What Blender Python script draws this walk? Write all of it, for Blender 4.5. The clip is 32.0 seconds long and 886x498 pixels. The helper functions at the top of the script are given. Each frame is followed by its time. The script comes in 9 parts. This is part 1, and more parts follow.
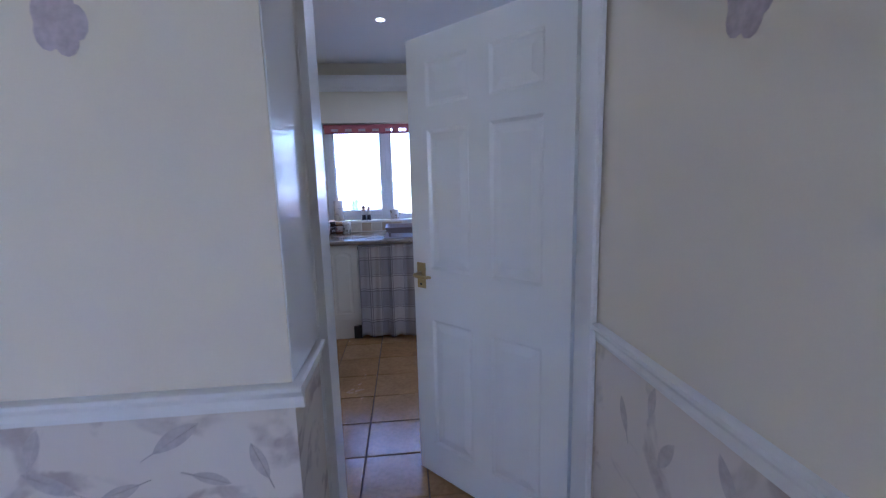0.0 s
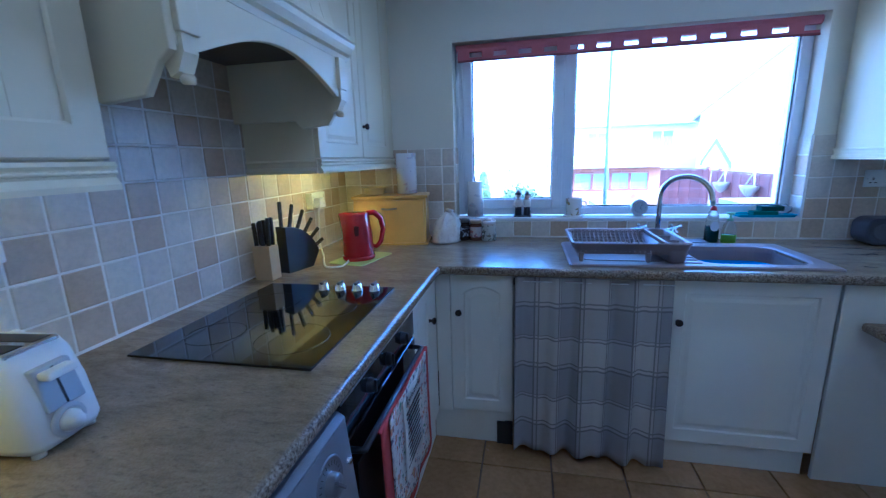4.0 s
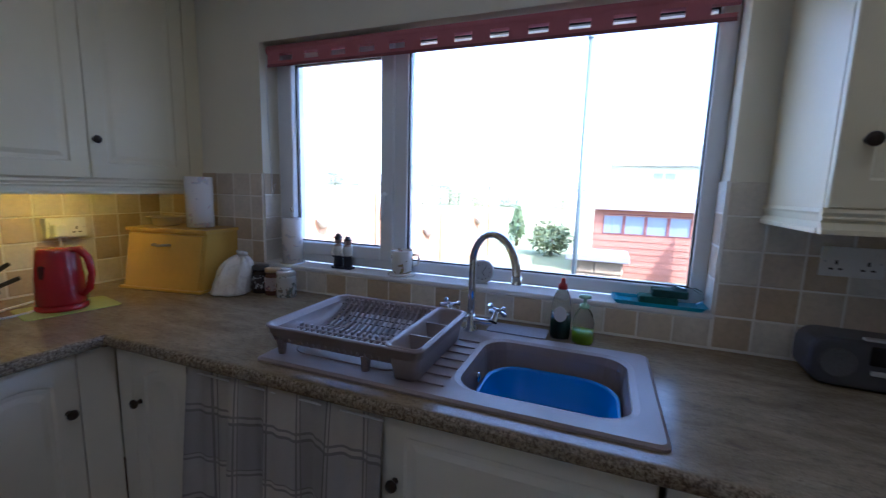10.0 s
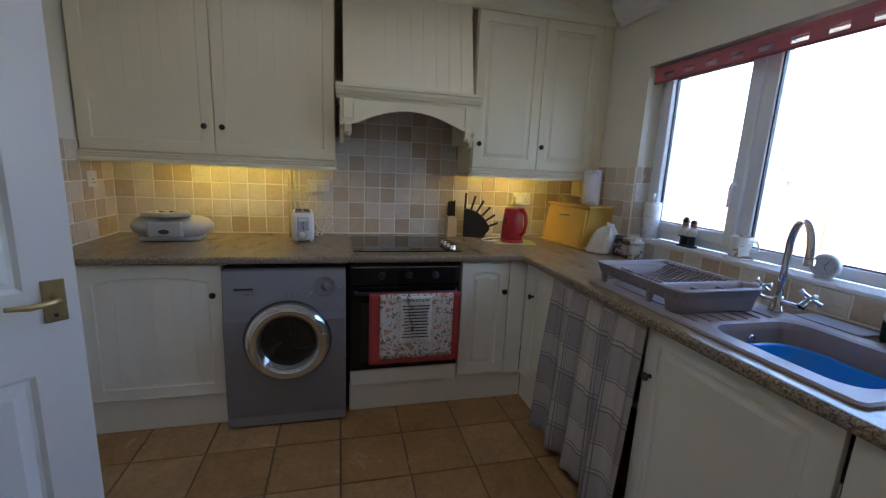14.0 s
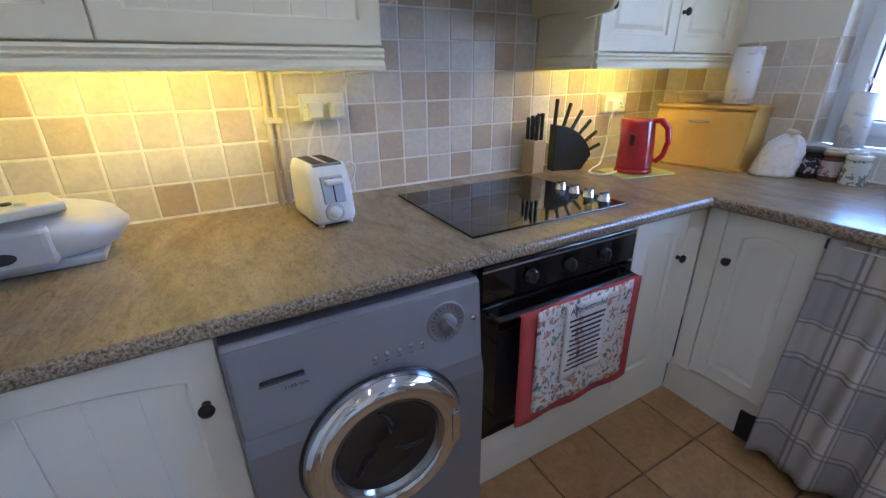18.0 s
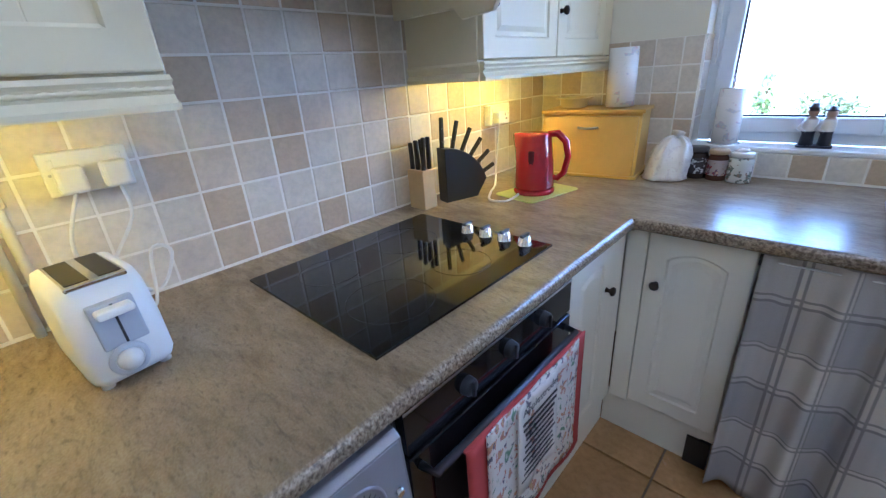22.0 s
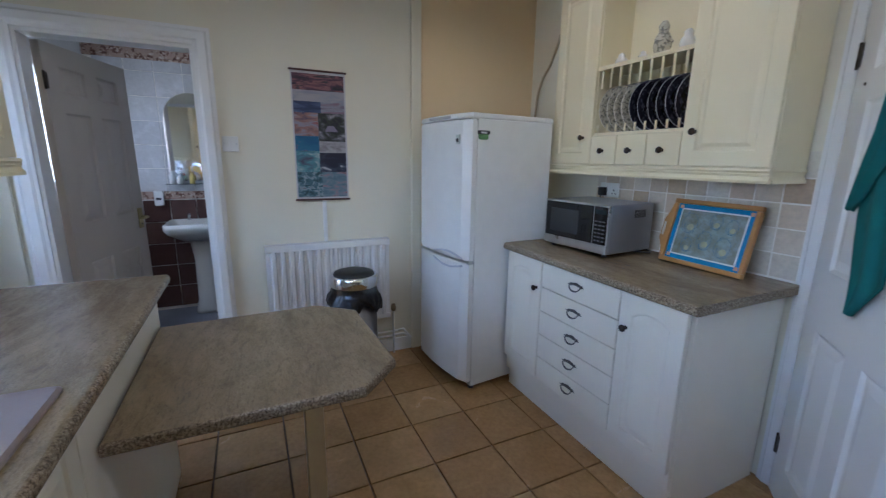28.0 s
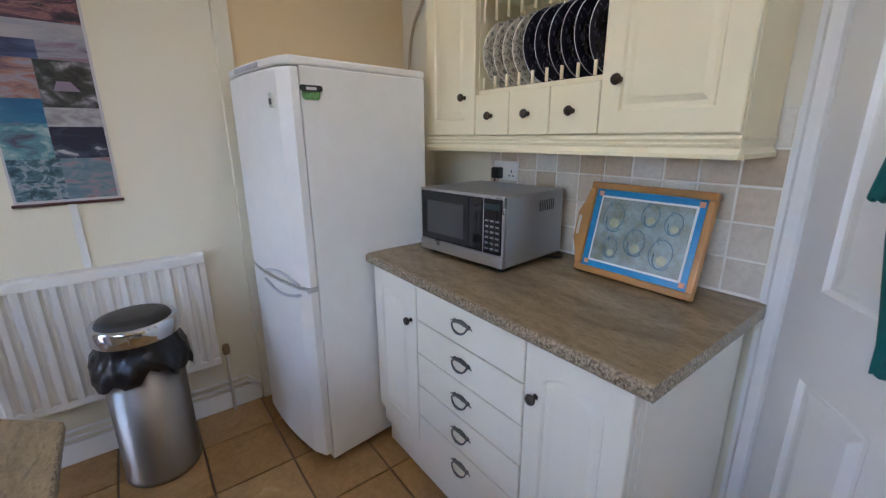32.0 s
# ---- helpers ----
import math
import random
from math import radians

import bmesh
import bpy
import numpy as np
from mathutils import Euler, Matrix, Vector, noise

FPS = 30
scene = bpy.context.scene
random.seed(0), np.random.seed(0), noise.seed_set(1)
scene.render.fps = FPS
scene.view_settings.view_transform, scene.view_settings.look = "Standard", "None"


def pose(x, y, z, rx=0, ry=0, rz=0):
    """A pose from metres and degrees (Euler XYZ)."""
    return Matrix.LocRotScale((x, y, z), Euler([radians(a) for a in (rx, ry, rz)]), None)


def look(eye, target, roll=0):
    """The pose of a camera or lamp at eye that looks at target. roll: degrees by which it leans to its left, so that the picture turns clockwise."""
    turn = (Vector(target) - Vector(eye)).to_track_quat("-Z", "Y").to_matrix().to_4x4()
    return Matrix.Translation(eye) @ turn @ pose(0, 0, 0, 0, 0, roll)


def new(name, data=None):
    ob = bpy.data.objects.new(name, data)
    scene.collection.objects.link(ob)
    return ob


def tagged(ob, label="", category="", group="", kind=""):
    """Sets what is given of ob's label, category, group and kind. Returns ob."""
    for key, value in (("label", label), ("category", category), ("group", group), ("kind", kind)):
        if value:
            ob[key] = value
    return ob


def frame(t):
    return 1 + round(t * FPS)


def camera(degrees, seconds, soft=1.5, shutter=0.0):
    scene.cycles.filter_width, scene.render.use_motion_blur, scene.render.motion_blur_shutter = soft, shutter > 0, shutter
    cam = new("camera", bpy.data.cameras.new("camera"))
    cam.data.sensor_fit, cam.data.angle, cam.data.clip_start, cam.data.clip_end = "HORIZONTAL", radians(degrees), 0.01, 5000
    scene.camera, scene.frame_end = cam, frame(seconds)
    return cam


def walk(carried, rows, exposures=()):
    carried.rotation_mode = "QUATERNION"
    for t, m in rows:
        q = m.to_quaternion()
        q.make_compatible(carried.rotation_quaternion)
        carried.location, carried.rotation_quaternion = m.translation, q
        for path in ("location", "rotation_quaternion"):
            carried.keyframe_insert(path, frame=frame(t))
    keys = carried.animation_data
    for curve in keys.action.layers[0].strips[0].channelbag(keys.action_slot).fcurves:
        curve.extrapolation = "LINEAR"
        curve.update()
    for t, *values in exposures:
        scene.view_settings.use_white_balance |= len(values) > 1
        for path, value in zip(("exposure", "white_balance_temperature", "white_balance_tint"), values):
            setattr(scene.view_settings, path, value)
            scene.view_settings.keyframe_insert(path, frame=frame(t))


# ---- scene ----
cam = camera(94.42, 32.0, soft=1.25, shutter=0.2)
PATH = [
    (0, (0.022, -0.007, 1.404), (0.201, 1.960, 1.093), -1.53),
    (0.5, (0.062, 0.335, 1.420), (0.264, 2.302, 1.119), -1.53),
    (1, (0.130, 0.671, 1.407), (0.246, 2.643, 1.093), -1.23),
    (1.5, (0.120, 0.947, 1.395), (-0.042, 2.911, 1.055), -1.34),
    (2, (0.039, 1.222, 1.417), (-0.390, 3.150, 1.101), -1.22),
    (2.5, (-0.048, 1.426, 1.387), (-0.723, 3.270, 1.010), -1.08),
    (4.5, (-0.395, 1.949, 1.403), (-0.411, 3.900, 0.964), -2.31),
    (5, (-0.331, 1.922, 1.396), (0.211, 3.788, 0.925), -2.86),
    (5.5, (-0.268, 1.899, 1.399), (0.680, 3.584, 0.885), -2.85),
    (6, (-0.240, 1.886, 1.395), (0.966, 3.394, 0.876), -2.89),
    (6.5, (-0.228, 1.884, 1.388), (1.069, 3.319, 0.882), -2.94),
    (7, (-0.168, 1.936, 1.378), (1.124, 3.383, 0.893), -2.91),
    (7.5, (0.005, 2.076, 1.400), (1.250, 3.579, 0.965), -2.93),
    (8, (0.164, 2.253, 1.377), (1.269, 3.870, 0.972), -2.57),
    (8.5, (0.339, 2.491, 1.429), (1.202, 4.261, 1.078), -2.07),
    (9, (0.515, 2.657, 1.428), (1.007, 4.569, 1.111), -1.04),
    (9.5, (0.638, 2.771, 1.420), (0.528, 4.746, 1.126), 0.23),
    (10, (0.700, 2.875, 1.418), (-0.008, 4.723, 1.130), 1.66),
    (10.5, (0.753, 2.910, 1.412), (-0.436, 4.490, 1.112), 3.03),
    (11, (0.840, 2.894, 1.410), (-0.702, 4.127, 1.088), 3.77),
    (11.5, (0.953, 2.847, 1.412), (-0.804, 3.743, 1.080), 4.40),
    (12, (1.074, 2.795, 1.421), (-0.791, 3.451, 1.116), 4.39),
    (12.5, (1.224, 2.725, 1.406), (-0.679, 3.262, 1.100), 4.07),
    (13, (1.339, 2.681, 1.400), (-0.578, 3.158, 1.088), 3.61),
    (13.5, (1.403, 2.653, 1.392), (-0.509, 3.127, 1.049), 3.04),
    (14, (1.415, 2.618, 1.395), (-0.488, 3.104, 1.018), 2.62),
    (14.5, (1.371, 2.544, 1.399), (-0.546, 2.960, 1.012), 2.29),
    (15, (1.165, 2.461, 1.390), (-0.773, 2.763, 1.000), 2.40),
    (15.5, (0.917, 2.363, 1.427), (-1.033, 2.595, 1.046), 2.07),
    (17.5, (0.070, 2.207, 1.366), (-1.684, 2.908, 0.710), -0.00),
    (18, (0.032, 2.113, 1.340), (-1.584, 3.002, 0.567), -0.84),
    (18.5, (0.037, 2.032, 1.310), (-1.439, 3.076, 0.455), -1.96),
    (19, (0.043, 2.008, 1.277), (-1.328, 3.126, 0.344), -2.72),
    (19.5, (0.060, 1.996, 1.248), (-1.287, 3.096, 0.260), -2.95),
    (20, (0.058, 1.984, 1.239), (-1.272, 3.058, 0.201), -3.02),
    (20.5, (0.031, 2.009, 1.273), (-1.284, 3.124, 0.260), -3.11),
    (21, (-0.084, 2.099, 1.300), (-1.351, 3.315, 0.344), -3.61),
    (21.5, (-0.220, 2.238, 1.369), (-1.468, 3.561, 0.537), -3.95),
    (22, (-0.338, 2.353, 1.387), (-1.617, 3.677, 0.606), -3.97),
    (22.5, (-0.502, 2.469, 1.379), (-1.799, 3.773, 0.592), -3.68),
    (23, (-0.524, 2.594, 1.371), (-1.672, 4.006, 0.541), -3.97),
    (23.5, (-0.500, 2.855, 1.394), (-1.353, 4.488, 0.617), -4.86),
    (24, (-0.444, 3.092, 1.412), (-0.910, 4.911, 0.725), -5.31),
    (24.5, (-0.375, 3.288, 1.428), (-0.278, 5.186, 0.804), -5.25),
    (25, (-0.300, 3.415, 1.420), (0.432, 5.176, 0.833), -5.20),
    (25.5, (-0.162, 3.450, 1.427), (1.078, 4.917, 0.876), -4.15),
    (26, (-0.061, 3.420, 1.433), (1.553, 4.472, 0.898), -2.75),
    (26.5, (-0.010, 3.377, 1.427), (1.852, 3.895, 0.912), -1.19),
    (28.5, (-0.250, 3.308, 1.404), (1.389, 2.260, 0.939), 0.67),
    (29, (-0.277, 3.300, 1.383), (1.267, 2.144, 0.854), 0.70),
    (29.5, (-0.303, 3.295, 1.366), (1.181, 2.082, 0.796), 0.55),
    (30, (-0.302, 3.270, 1.359), (1.142, 2.026, 0.751), 0.28),
    (30.5, (-0.211, 3.172, 1.349), (1.204, 1.909, 0.714), 0.01),
    (31, (0.001, 3.000, 1.381), (1.446, 1.765, 0.761), -0.26),
    (31.5, (0.200, 2.838, 1.351), (1.706, 1.662, 0.759), -0.52),
    (32, (0.342, 2.688, 1.398), (1.880, 1.524, 0.869), -0.41),
]
walk(cam, [(t, look(eye, target, roll)) for t, eye, target, roll in PATH], exposures=[(0, 4.25, 4650, 27), (1, 4.46, 4310, 24), (2.5, 4.25, 3750, 14), (5, 3.97, 3900, 13), (6, 3.93, 4150, 13), (7, 3.97, 4300, 14), (8, 3.97, 4500, 15), (9, 3.56, 4870, 16), (10, 3.11, 5100, 20), (11, 2.23, 5460, 20), (12, 2.59, 5310, 19), (13, 3.18, 5460, 19), (14, 3.71, 5560, 16), (15, 4.05, 5480, 15), (17.5, 4.6, 4920, 19), (20, 4.97, 5070, 19), (21, 4.93, 5130, 17), (22, 4.99, 4780, 16), (23, 5.1, 4910, 13), (24, 4.98, 5260, 11), (25.2, 4.3, 5320, 14), (26, 3.44, 5510, 15), (28.5, 4.38, 5550, 16), (30.5, 4.54, 5640, 17), (32, 4.58, 6200, 20)])

# ---- world, sun, large lights ----
world = bpy.data.worlds.new("sky")
scene.world = world
world.use_nodes = True
_wn = world.node_tree.nodes
_sky = _wn.new("ShaderNodeTexSky")
_sky.sky_type, _sky.sun_disc = "NISHITA", False
_sky.dust_density, _sky.air_density = 1.6, 1.0
_sky.sun_elevation, _sky.sun_rotation = radians(45), radians(124)
world.node_tree.links.new(_sky.outputs[0], _wn["Background"].inputs[0])
_wn["Background"].inputs[1].default_value = 0.15
sun = new("sun", bpy.data.lights.new("sun", "SUN"))
sun.data.energy, sun.data.angle, sun.data.color = 1.25, radians(0.5), (1.0, 0.95, 0.87)
sun.matrix_world = look((20, -13.5, 24), (0, 0, 0))


def area(name, m, w, h, watts, color, spread=180):
    ob = new(name, bpy.data.lights.new(name, "AREA"))
    ob.data.shape, ob.data.size, ob.data.size_y = "RECTANGLE", w, h
    ob.data.energy, ob.data.color, ob.data.spread = watts, color, radians(spread)
    ob.matrix_world = m
    return ob


DAY = (0.84, 0.92, 1.0)
# Added fill lamp: the hall's true light source is unknown.
area("hall_added_fill", look((-1.25, -2.39, 1.5), (-0.6, 4, 1.4)), 0.8, 1.3, 0.40, (1.0, 0.88, 0.74))
# Area lamp added out of view, standing in for sky light in the bathroom.
area("bathroom_added_daylight", look((3.35, 4.52, 1.6), (3.35, 0, 1.2)), 0.6, 0.6, 0.28, DAY)
# Only the first spot is known; the other three are added as fill.
SPOTS = ((-0.10, 3.28), (1.3, 3.28), (-0.10, 2.1), (1.3, 2.1))
for sx, sy in SPOTS:
    ob = new("ceiling_spot_lamp", bpy.data.lights.new("ceiling_spot_lamp", "SPOT"))
    ob.data.energy, ob.data.color, ob.data.spot_size, ob.data.spot_blend, ob.data.shadow_soft_size = 0.42, (1.0, 0.97, 0.93), radians(172), 0.5, 0.03
    ob.location = (sx, sy, 2.595)
WARM = (1.0, 0.66, 0.035)
area("under_cabinet_glow_left", look((-1.228, 1.98, 1.386), (-1.46, 1.98, 1.20)), 0.80, 0.014, 0.058, WARM)
area("under_cabinet_glow_right", look((-1.228, 3.78, 1.386), (-1.46, 3.78, 1.20)), 0.44, 0.014, 0.06, WARM)


# ---- materials ----
def tree(name):
    m = bpy.data.materials.new(name)
    m.use_nodes = True
    nt = m.node_tree
    return m, nt, nt.nodes["Principled BSDF"]


def coords(nt, scale=(1, 1, 1)):
    tc, mp = nt.nodes.new("ShaderNodeTexCoord"), nt.nodes.new("ShaderNodeMapping")
    nt.links.new(tc.outputs["Object"], mp.inputs[0])
    mp.inputs["Scale"].default_value = scale
    return mp.outputs[0]


def noise_node(nt, vec, scale, detail=4, rough=0.55, dist=0.0):
    n = nt.nodes.new("ShaderNodeTexNoise")
    n.inputs["Scale"].default_value, n.inputs["Detail"].default_value = scale, detail
    n.inputs["Roughness"].default_value, n.inputs["Distortion"].default_value = rough, dist
    if vec is not None:
        nt.links.new(vec, n.inputs["Vector"])
    return n.outputs["Fac"]


def ramp(nt, fac, stops):
    r = nt.nodes.new("ShaderNodeValToRGB")
    el = r.color_ramp.elements
    while len(el) < len(stops):
        el.new(0.5)
    for e, (p, c) in zip(el, stops):
        e.position, e.color = p, (*c, 1)
    nt.links.new(fac, r.inputs[0])
    return r.outputs[0]


def mix(nt, fac, a, b, mode="MIX"):
    n = nt.nodes.new("ShaderNodeMix")
    n.data_type, n.blend_type = "RGBA", mode
    for sock, v in ((n.inputs[0], fac), (n.inputs[6], a), (n.inputs[7], b)):
        if hasattr(v, "is_linked"):
            nt.links.new(v, sock)
        else:
            sock.default_value = v if isinstance(v, float) else (*v, 1)
    return n.outputs[2]


def maths(nt, op, a, b=0.0):
    n = nt.nodes.new("ShaderNodeMath")
    n.operation = op
    for sock, v in ((n.inputs[0], a), (n.inputs[1], b)):
        if hasattr(v, "is_linked"):
            nt.links.new(v, sock)
        else:
            sock.default_value = v
    return n.outputs[0]


def bump(nt, bsdf, h, strength, dist=0.002):
    b = nt.nodes.new("ShaderNodeBump")
    b.inputs["Strength"].default_value, b.inputs["Distance"].default_value = strength, dist
    nt.links.new(h, b.inputs["Height"])
    nt.links.new(b.outputs[0], bsdf.inputs["Normal"])


def surf(name, c, rough=0.5, metal=0.0, vary=0.06, scale=6.0, grain=60.0, relief=0.15, coat=0.0, rnd=0.0, warm=0.0):
    """Paint, plastic or metal: a base colour with broad stains, fine grain, uneven gloss and a light relief."""
    m, nt, p = tree(name)
    v = coords(nt)
    n1, n2 = noise_node(nt, v, scale, 5), noise_node(nt, v, grain, 3)
    lo = tuple(max(0, x * (1 - vary * (1 + warm * i))) for i, x in enumerate(c))
    hi = tuple(min(1, x * (1 + vary * 0.6)) for x in c)
    col = ramp(nt, n1, [(0.3, lo), (0.7, hi)])
    col = mix(nt, 0.25, col, ramp(nt, n2, [(0.3, lo), (0.7, hi)]))
    if rnd:
        oi = nt.nodes.new("ShaderNodeObjectInfo")
        k = maths(nt, "ADD", maths(nt, "MULTIPLY", oi.outputs["Random"], rnd * 2), 1 - rnd)
        comb = nt.nodes.new("ShaderNodeCombineColor")
        for s in range(3):
            nt.links.new(k, comb.inputs[s])
        col = mix(nt, 1.0, col, comb.outputs[0], "MULTIPLY")
    nt.links.new(col, p.inputs["Base Color"])
    p.inputs["Metallic"].default_value = metal
    r = nt.nodes.new("ShaderNodeMapRange")
    r.inputs[3].default_value, r.inputs[4].default_value = max(0.02, rough - 0.035), min(1, rough + 0.035)
    nt.links.new(n1, r.inputs[0])
    nt.links.new(r.outputs[0], p.inputs["Roughness"])
    p.inputs["Coat Weight"].default_value = coat
    if relief:
        bump(nt, p, n2, relief, 0.001)
    return m


PLASTER = surf("cream_wall_paint", (0.78, 0.74, 0.60), 0.75, vary=0.05, scale=1.3, grain=180, relief=0.25)
# Tan is oversaturated so that the colour carries warm bounced light.
PLASTER_TAN = surf("tan_paint_warm_bounce", (0.79, 0.62, 0.37), 0.75, vary=0.06, scale=1.3, grain=180, relief=0.25)
PLASTER_HALL = surf("hall_cream_paper", (0.77, 0.70, 0.57), 0.7, vary=0.05, scale=1.0, grain=220, relief=0.3)
CEIL = surf("white_ceiling_paint", (0.78, 0.78, 0.77), 0.85, vary=0.04, scale=1.0, grain=140, relief=0.3)
GLOSS = surf("white_gloss_paint", (0.82, 0.82, 0.80), 0.3, vary=0.014, scale=3, grain=90, relief=0.06, coat=0.15)
UPVC = surf("white_upvc", (0.80, 0.83, 0.86), 0.3, vary=0.03, scale=3, grain=90, relief=0.05)
CREAM = surf("cream_cabinet_foil", (0.80, 0.72, 0.49), 0.42, vary=0.035, scale=4, grain=110, relief=0.1)
WHITECAB = surf("off_white_cabinet_foil", (0.83, 0.795, 0.68), 0.42, vary=0.035, scale=4, grain=110, relief=0.1)
BRONZE = surf("dark_bronze_knob", (0.055, 0.042, 0.032), 0.35, metal=0.8, vary=0.3, scale=90, grain=400)
PEWTER = surf("aged_pewter", (0.15, 0.145, 0.14), 0.35, metal=0.85, vary=0.3, scale=90, grain=400)
CHROME = surf("polished_chrome", (0.75, 0.77, 0.8), 0.08, metal=1.0, vary=0.02, relief=0)
STEEL = surf("brushed_stainless_steel", (0.5, 0.5, 0.5), 0.28, metal=1.0, vary=0.08, scale=3, grain=300, relief=0.1)
BRASS = surf("aged_brass", (0.45, 0.36, 0.17), 0.32, metal=0.9, vary=0.15, scale=60, grain=300)
BLACK = surf("black_plastic", (0.018, 0.018, 0.02), 0.38, vary=0.15, scale=20, grain=250)
WHITEPL = surf("white_plastic", (0.78, 0.78, 0.75), 0.35, vary=0.04, scale=12, grain=200, relief=0.06)


def glass_mat(name, tint=(1, 1, 1), rough=0.0, ior=1.45):
    m, nt, p = tree(name)
    p.inputs["Base Color"].default_value = (*tint, 1)
    p.inputs["Transmission Weight"].default_value = 1.0
    p.inputs["Roughness"].default_value, p.inputs["IOR"].default_value = rough, ior
    return m


GLASS = glass_mat("clear_glass")
_m, _nt, _p = tree("wavy_obscure_glass")
_p.inputs["Transmission Weight"].default_value, _p.inputs["Roughness"].default_value = 1.0, 0.22
bump(_nt, _p, noise_node(_nt, coords(_nt), 26, 3, 0.6, 2.0), 0.6, 0.01)
OBSCURE = _m


def worktop_mat():
    """Stone-effect laminate: broad brown clouds, drawn-out veins and a granite speckle that tells most on the rolled edge."""
    m, nt, p = tree("mottled_stone_laminate")
    v = coords(nt)
    turn = nt.nodes.new("ShaderNodeMapping")
    turn.inputs["Rotation"].default_value, turn.inputs["Scale"].default_value = (0, 0, radians(32)), (0.62, 1.75, 1.0)
    nt.links.new(v, turn.inputs[0])
    vs = turn.outputs[0]
    a = noise_node(nt, vs, 3.2, 5, 0.6, 1.2)
    b = noise_node(nt, vs, 10.0, 8, 0.68, 1.6)
    e = noise_node(nt, vs, 17.0, 7, 0.7, 1.8)
    c = noise_node(nt, v, 150.0, 3, 0.65)
    d = noise_node(nt, v, 260.0, 2, 0.6)
    k = maths(nt, "ADD", maths(nt, "MULTIPLY", a, 0.42), maths(nt, "MULTIPLY", b, 0.36))
    k = maths(nt, "ADD", k, maths(nt, "MULTIPLY", e, 0.22))
    base = ramp(nt, k, [(0.34, (0.155, 0.107, 0.057)), (0.44, (0.228, 0.165, 0.089)), (0.50, (0.280, 0.207, 0.115)), (0.57, (0.330, 0.250, 0.144)), (0.68, (0.395, 0.316, 0.196))])
    base = mix(nt, ramp(nt, e, [(0.30, (0.5, 0.5, 0.5)), (0.43, (0, 0, 0))]), base, (0.12, 0.092, 0.07))
    fl = noise_node(nt, vs, 70.0, 4, 0.65, 0.2)
    base = mix(nt, ramp(nt, fl, [(0.30, (0.55, 0.55, 0.55)), (0.46, (0, 0, 0))]), base, (0.095, 0.068, 0.042))
    geo = nt.nodes.new("ShaderNodeNewGeometry")
    sep = nt.nodes.new("ShaderNodeSeparateXYZ")
    nt.links.new(geo.outputs["Normal"], sep.inputs[0])
    edge = ramp(nt, sep.outputs[2], [(0.80, (1, 1, 1)), (0.985, (0, 0, 0))])
    speck = ramp(nt, c, [(0.40, (0.04, 0.030, 0.022)), (0.47, (0.20, 0.15, 0.10)), (0.56, (0.31, 0.245, 0.165)), (0.66, (0.46, 0.39, 0.29))])
    base = mix(nt, 0.05, base, speck)
    base = mix(nt, maths(nt, "MULTIPLY", edge, 0.72), base, speck)
    base = mix(nt, 0.08, base, ramp(nt, d, [(0.4, (0.08, 0.065, 0.05)), (0.6, (0.50, 0.46, 0.40))]))
    nt.links.new(base, p.inputs["Base Color"])
    r = nt.nodes.new("ShaderNodeMapRange")
    r.inputs[3].default_value, r.inputs[4].default_value = 0.20, 0.27
    nt.links.new(b, r.inputs[0])
    nt.links.new(r.outputs[0], p.inputs["Roughness"])
    bump(nt, p, maths(nt, "ADD", e, maths(nt, "MULTIPLY", b, 1.5)), 0.07, 0.0025)
    return m


WORKTOP = worktop_mat()


def tile_mat(name, stops, rough, rel, scale, spot=0.1):
    m, nt, p = tree(name)
    oi = nt.nodes.new("ShaderNodeObjectInfo")
    tc = nt.nodes.new("ShaderNodeTexCoord")
    add = nt.nodes.new("ShaderNodeVectorMath")
    add.operation = "ADD"
    cx = nt.nodes.new("ShaderNodeCombineXYZ")
    k = maths(nt, "MULTIPLY", oi.outputs["Random"], 37.0)
    for s in range(3):
        nt.links.new(k, cx.inputs[s])
    nt.links.new(tc.outputs["Object"], add.inputs[0])
    nt.links.new(cx.outputs[0], add.inputs[1])
    v = add.outputs[0]
    n1, n2 = noise_node(nt, v, scale, 5, 0.6, 1.0), noise_node(nt, v, scale * 9, 4, 0.6)
    col = ramp(nt, oi.outputs["Random"], stops)
    col = mix(nt, 0.85, col, ramp(nt, n1, [(0.3, (1 - spot * 1.6,) * 3), (0.7, (1.0, 1.0, 1.0))]), "MULTIPLY")
    col = mix(nt, 0.45, col, ramp(nt, n2, [(0.35, (1 - spot * 1.8,) * 3), (0.6, (1.0, 1.0, 1.0))]), "MULTIPLY")
    nt.links.new(col, p.inputs["Base Color"])
    r = nt.nodes.new("ShaderNodeMapRange")
    r.inputs[3].default_value, r.inputs[4].default_value = rough - 0.08, rough + 0.1
    nt.links.new(n1, r.inputs[0])
    nt.links.new(r.outputs[0], p.inputs["Roughness"])
    bump(nt, p, n1, rel, 0.004)
    return m


WALLTILE = tile_mat("tumbled_beige_wall_tile", [(0.0, (0.57, 0.44, 0.29)), (0.24, (0.63, 0.51, 0.36)), (0.4, (0.74, 0.67, 0.55)), (0.74, (0.78, 0.735, 0.64)), (1.0, (0.66, 0.53, 0.38))], 0.36, 0.4, 7, 0.12)
FLOORTILE = tile_mat("ochre_floor_tile", [(0.0, (0.43, 0.240, 0.094)), (0.5, (0.48, 0.28, 0.115)), (1.0, (0.53, 0.325, 0.145))], 0.23, 0.12, 5, 0.19)
GROUT = surf("pale_wall_grout", (0.86, 0.83, 0.76), 0.9, vary=0.08, scale=12, grain=200)
FLOORGROUT = surf("dark_floor_grout", (0.17, 0.12, 0.08), 0.9, vary=0.2, scale=9, grain=200)


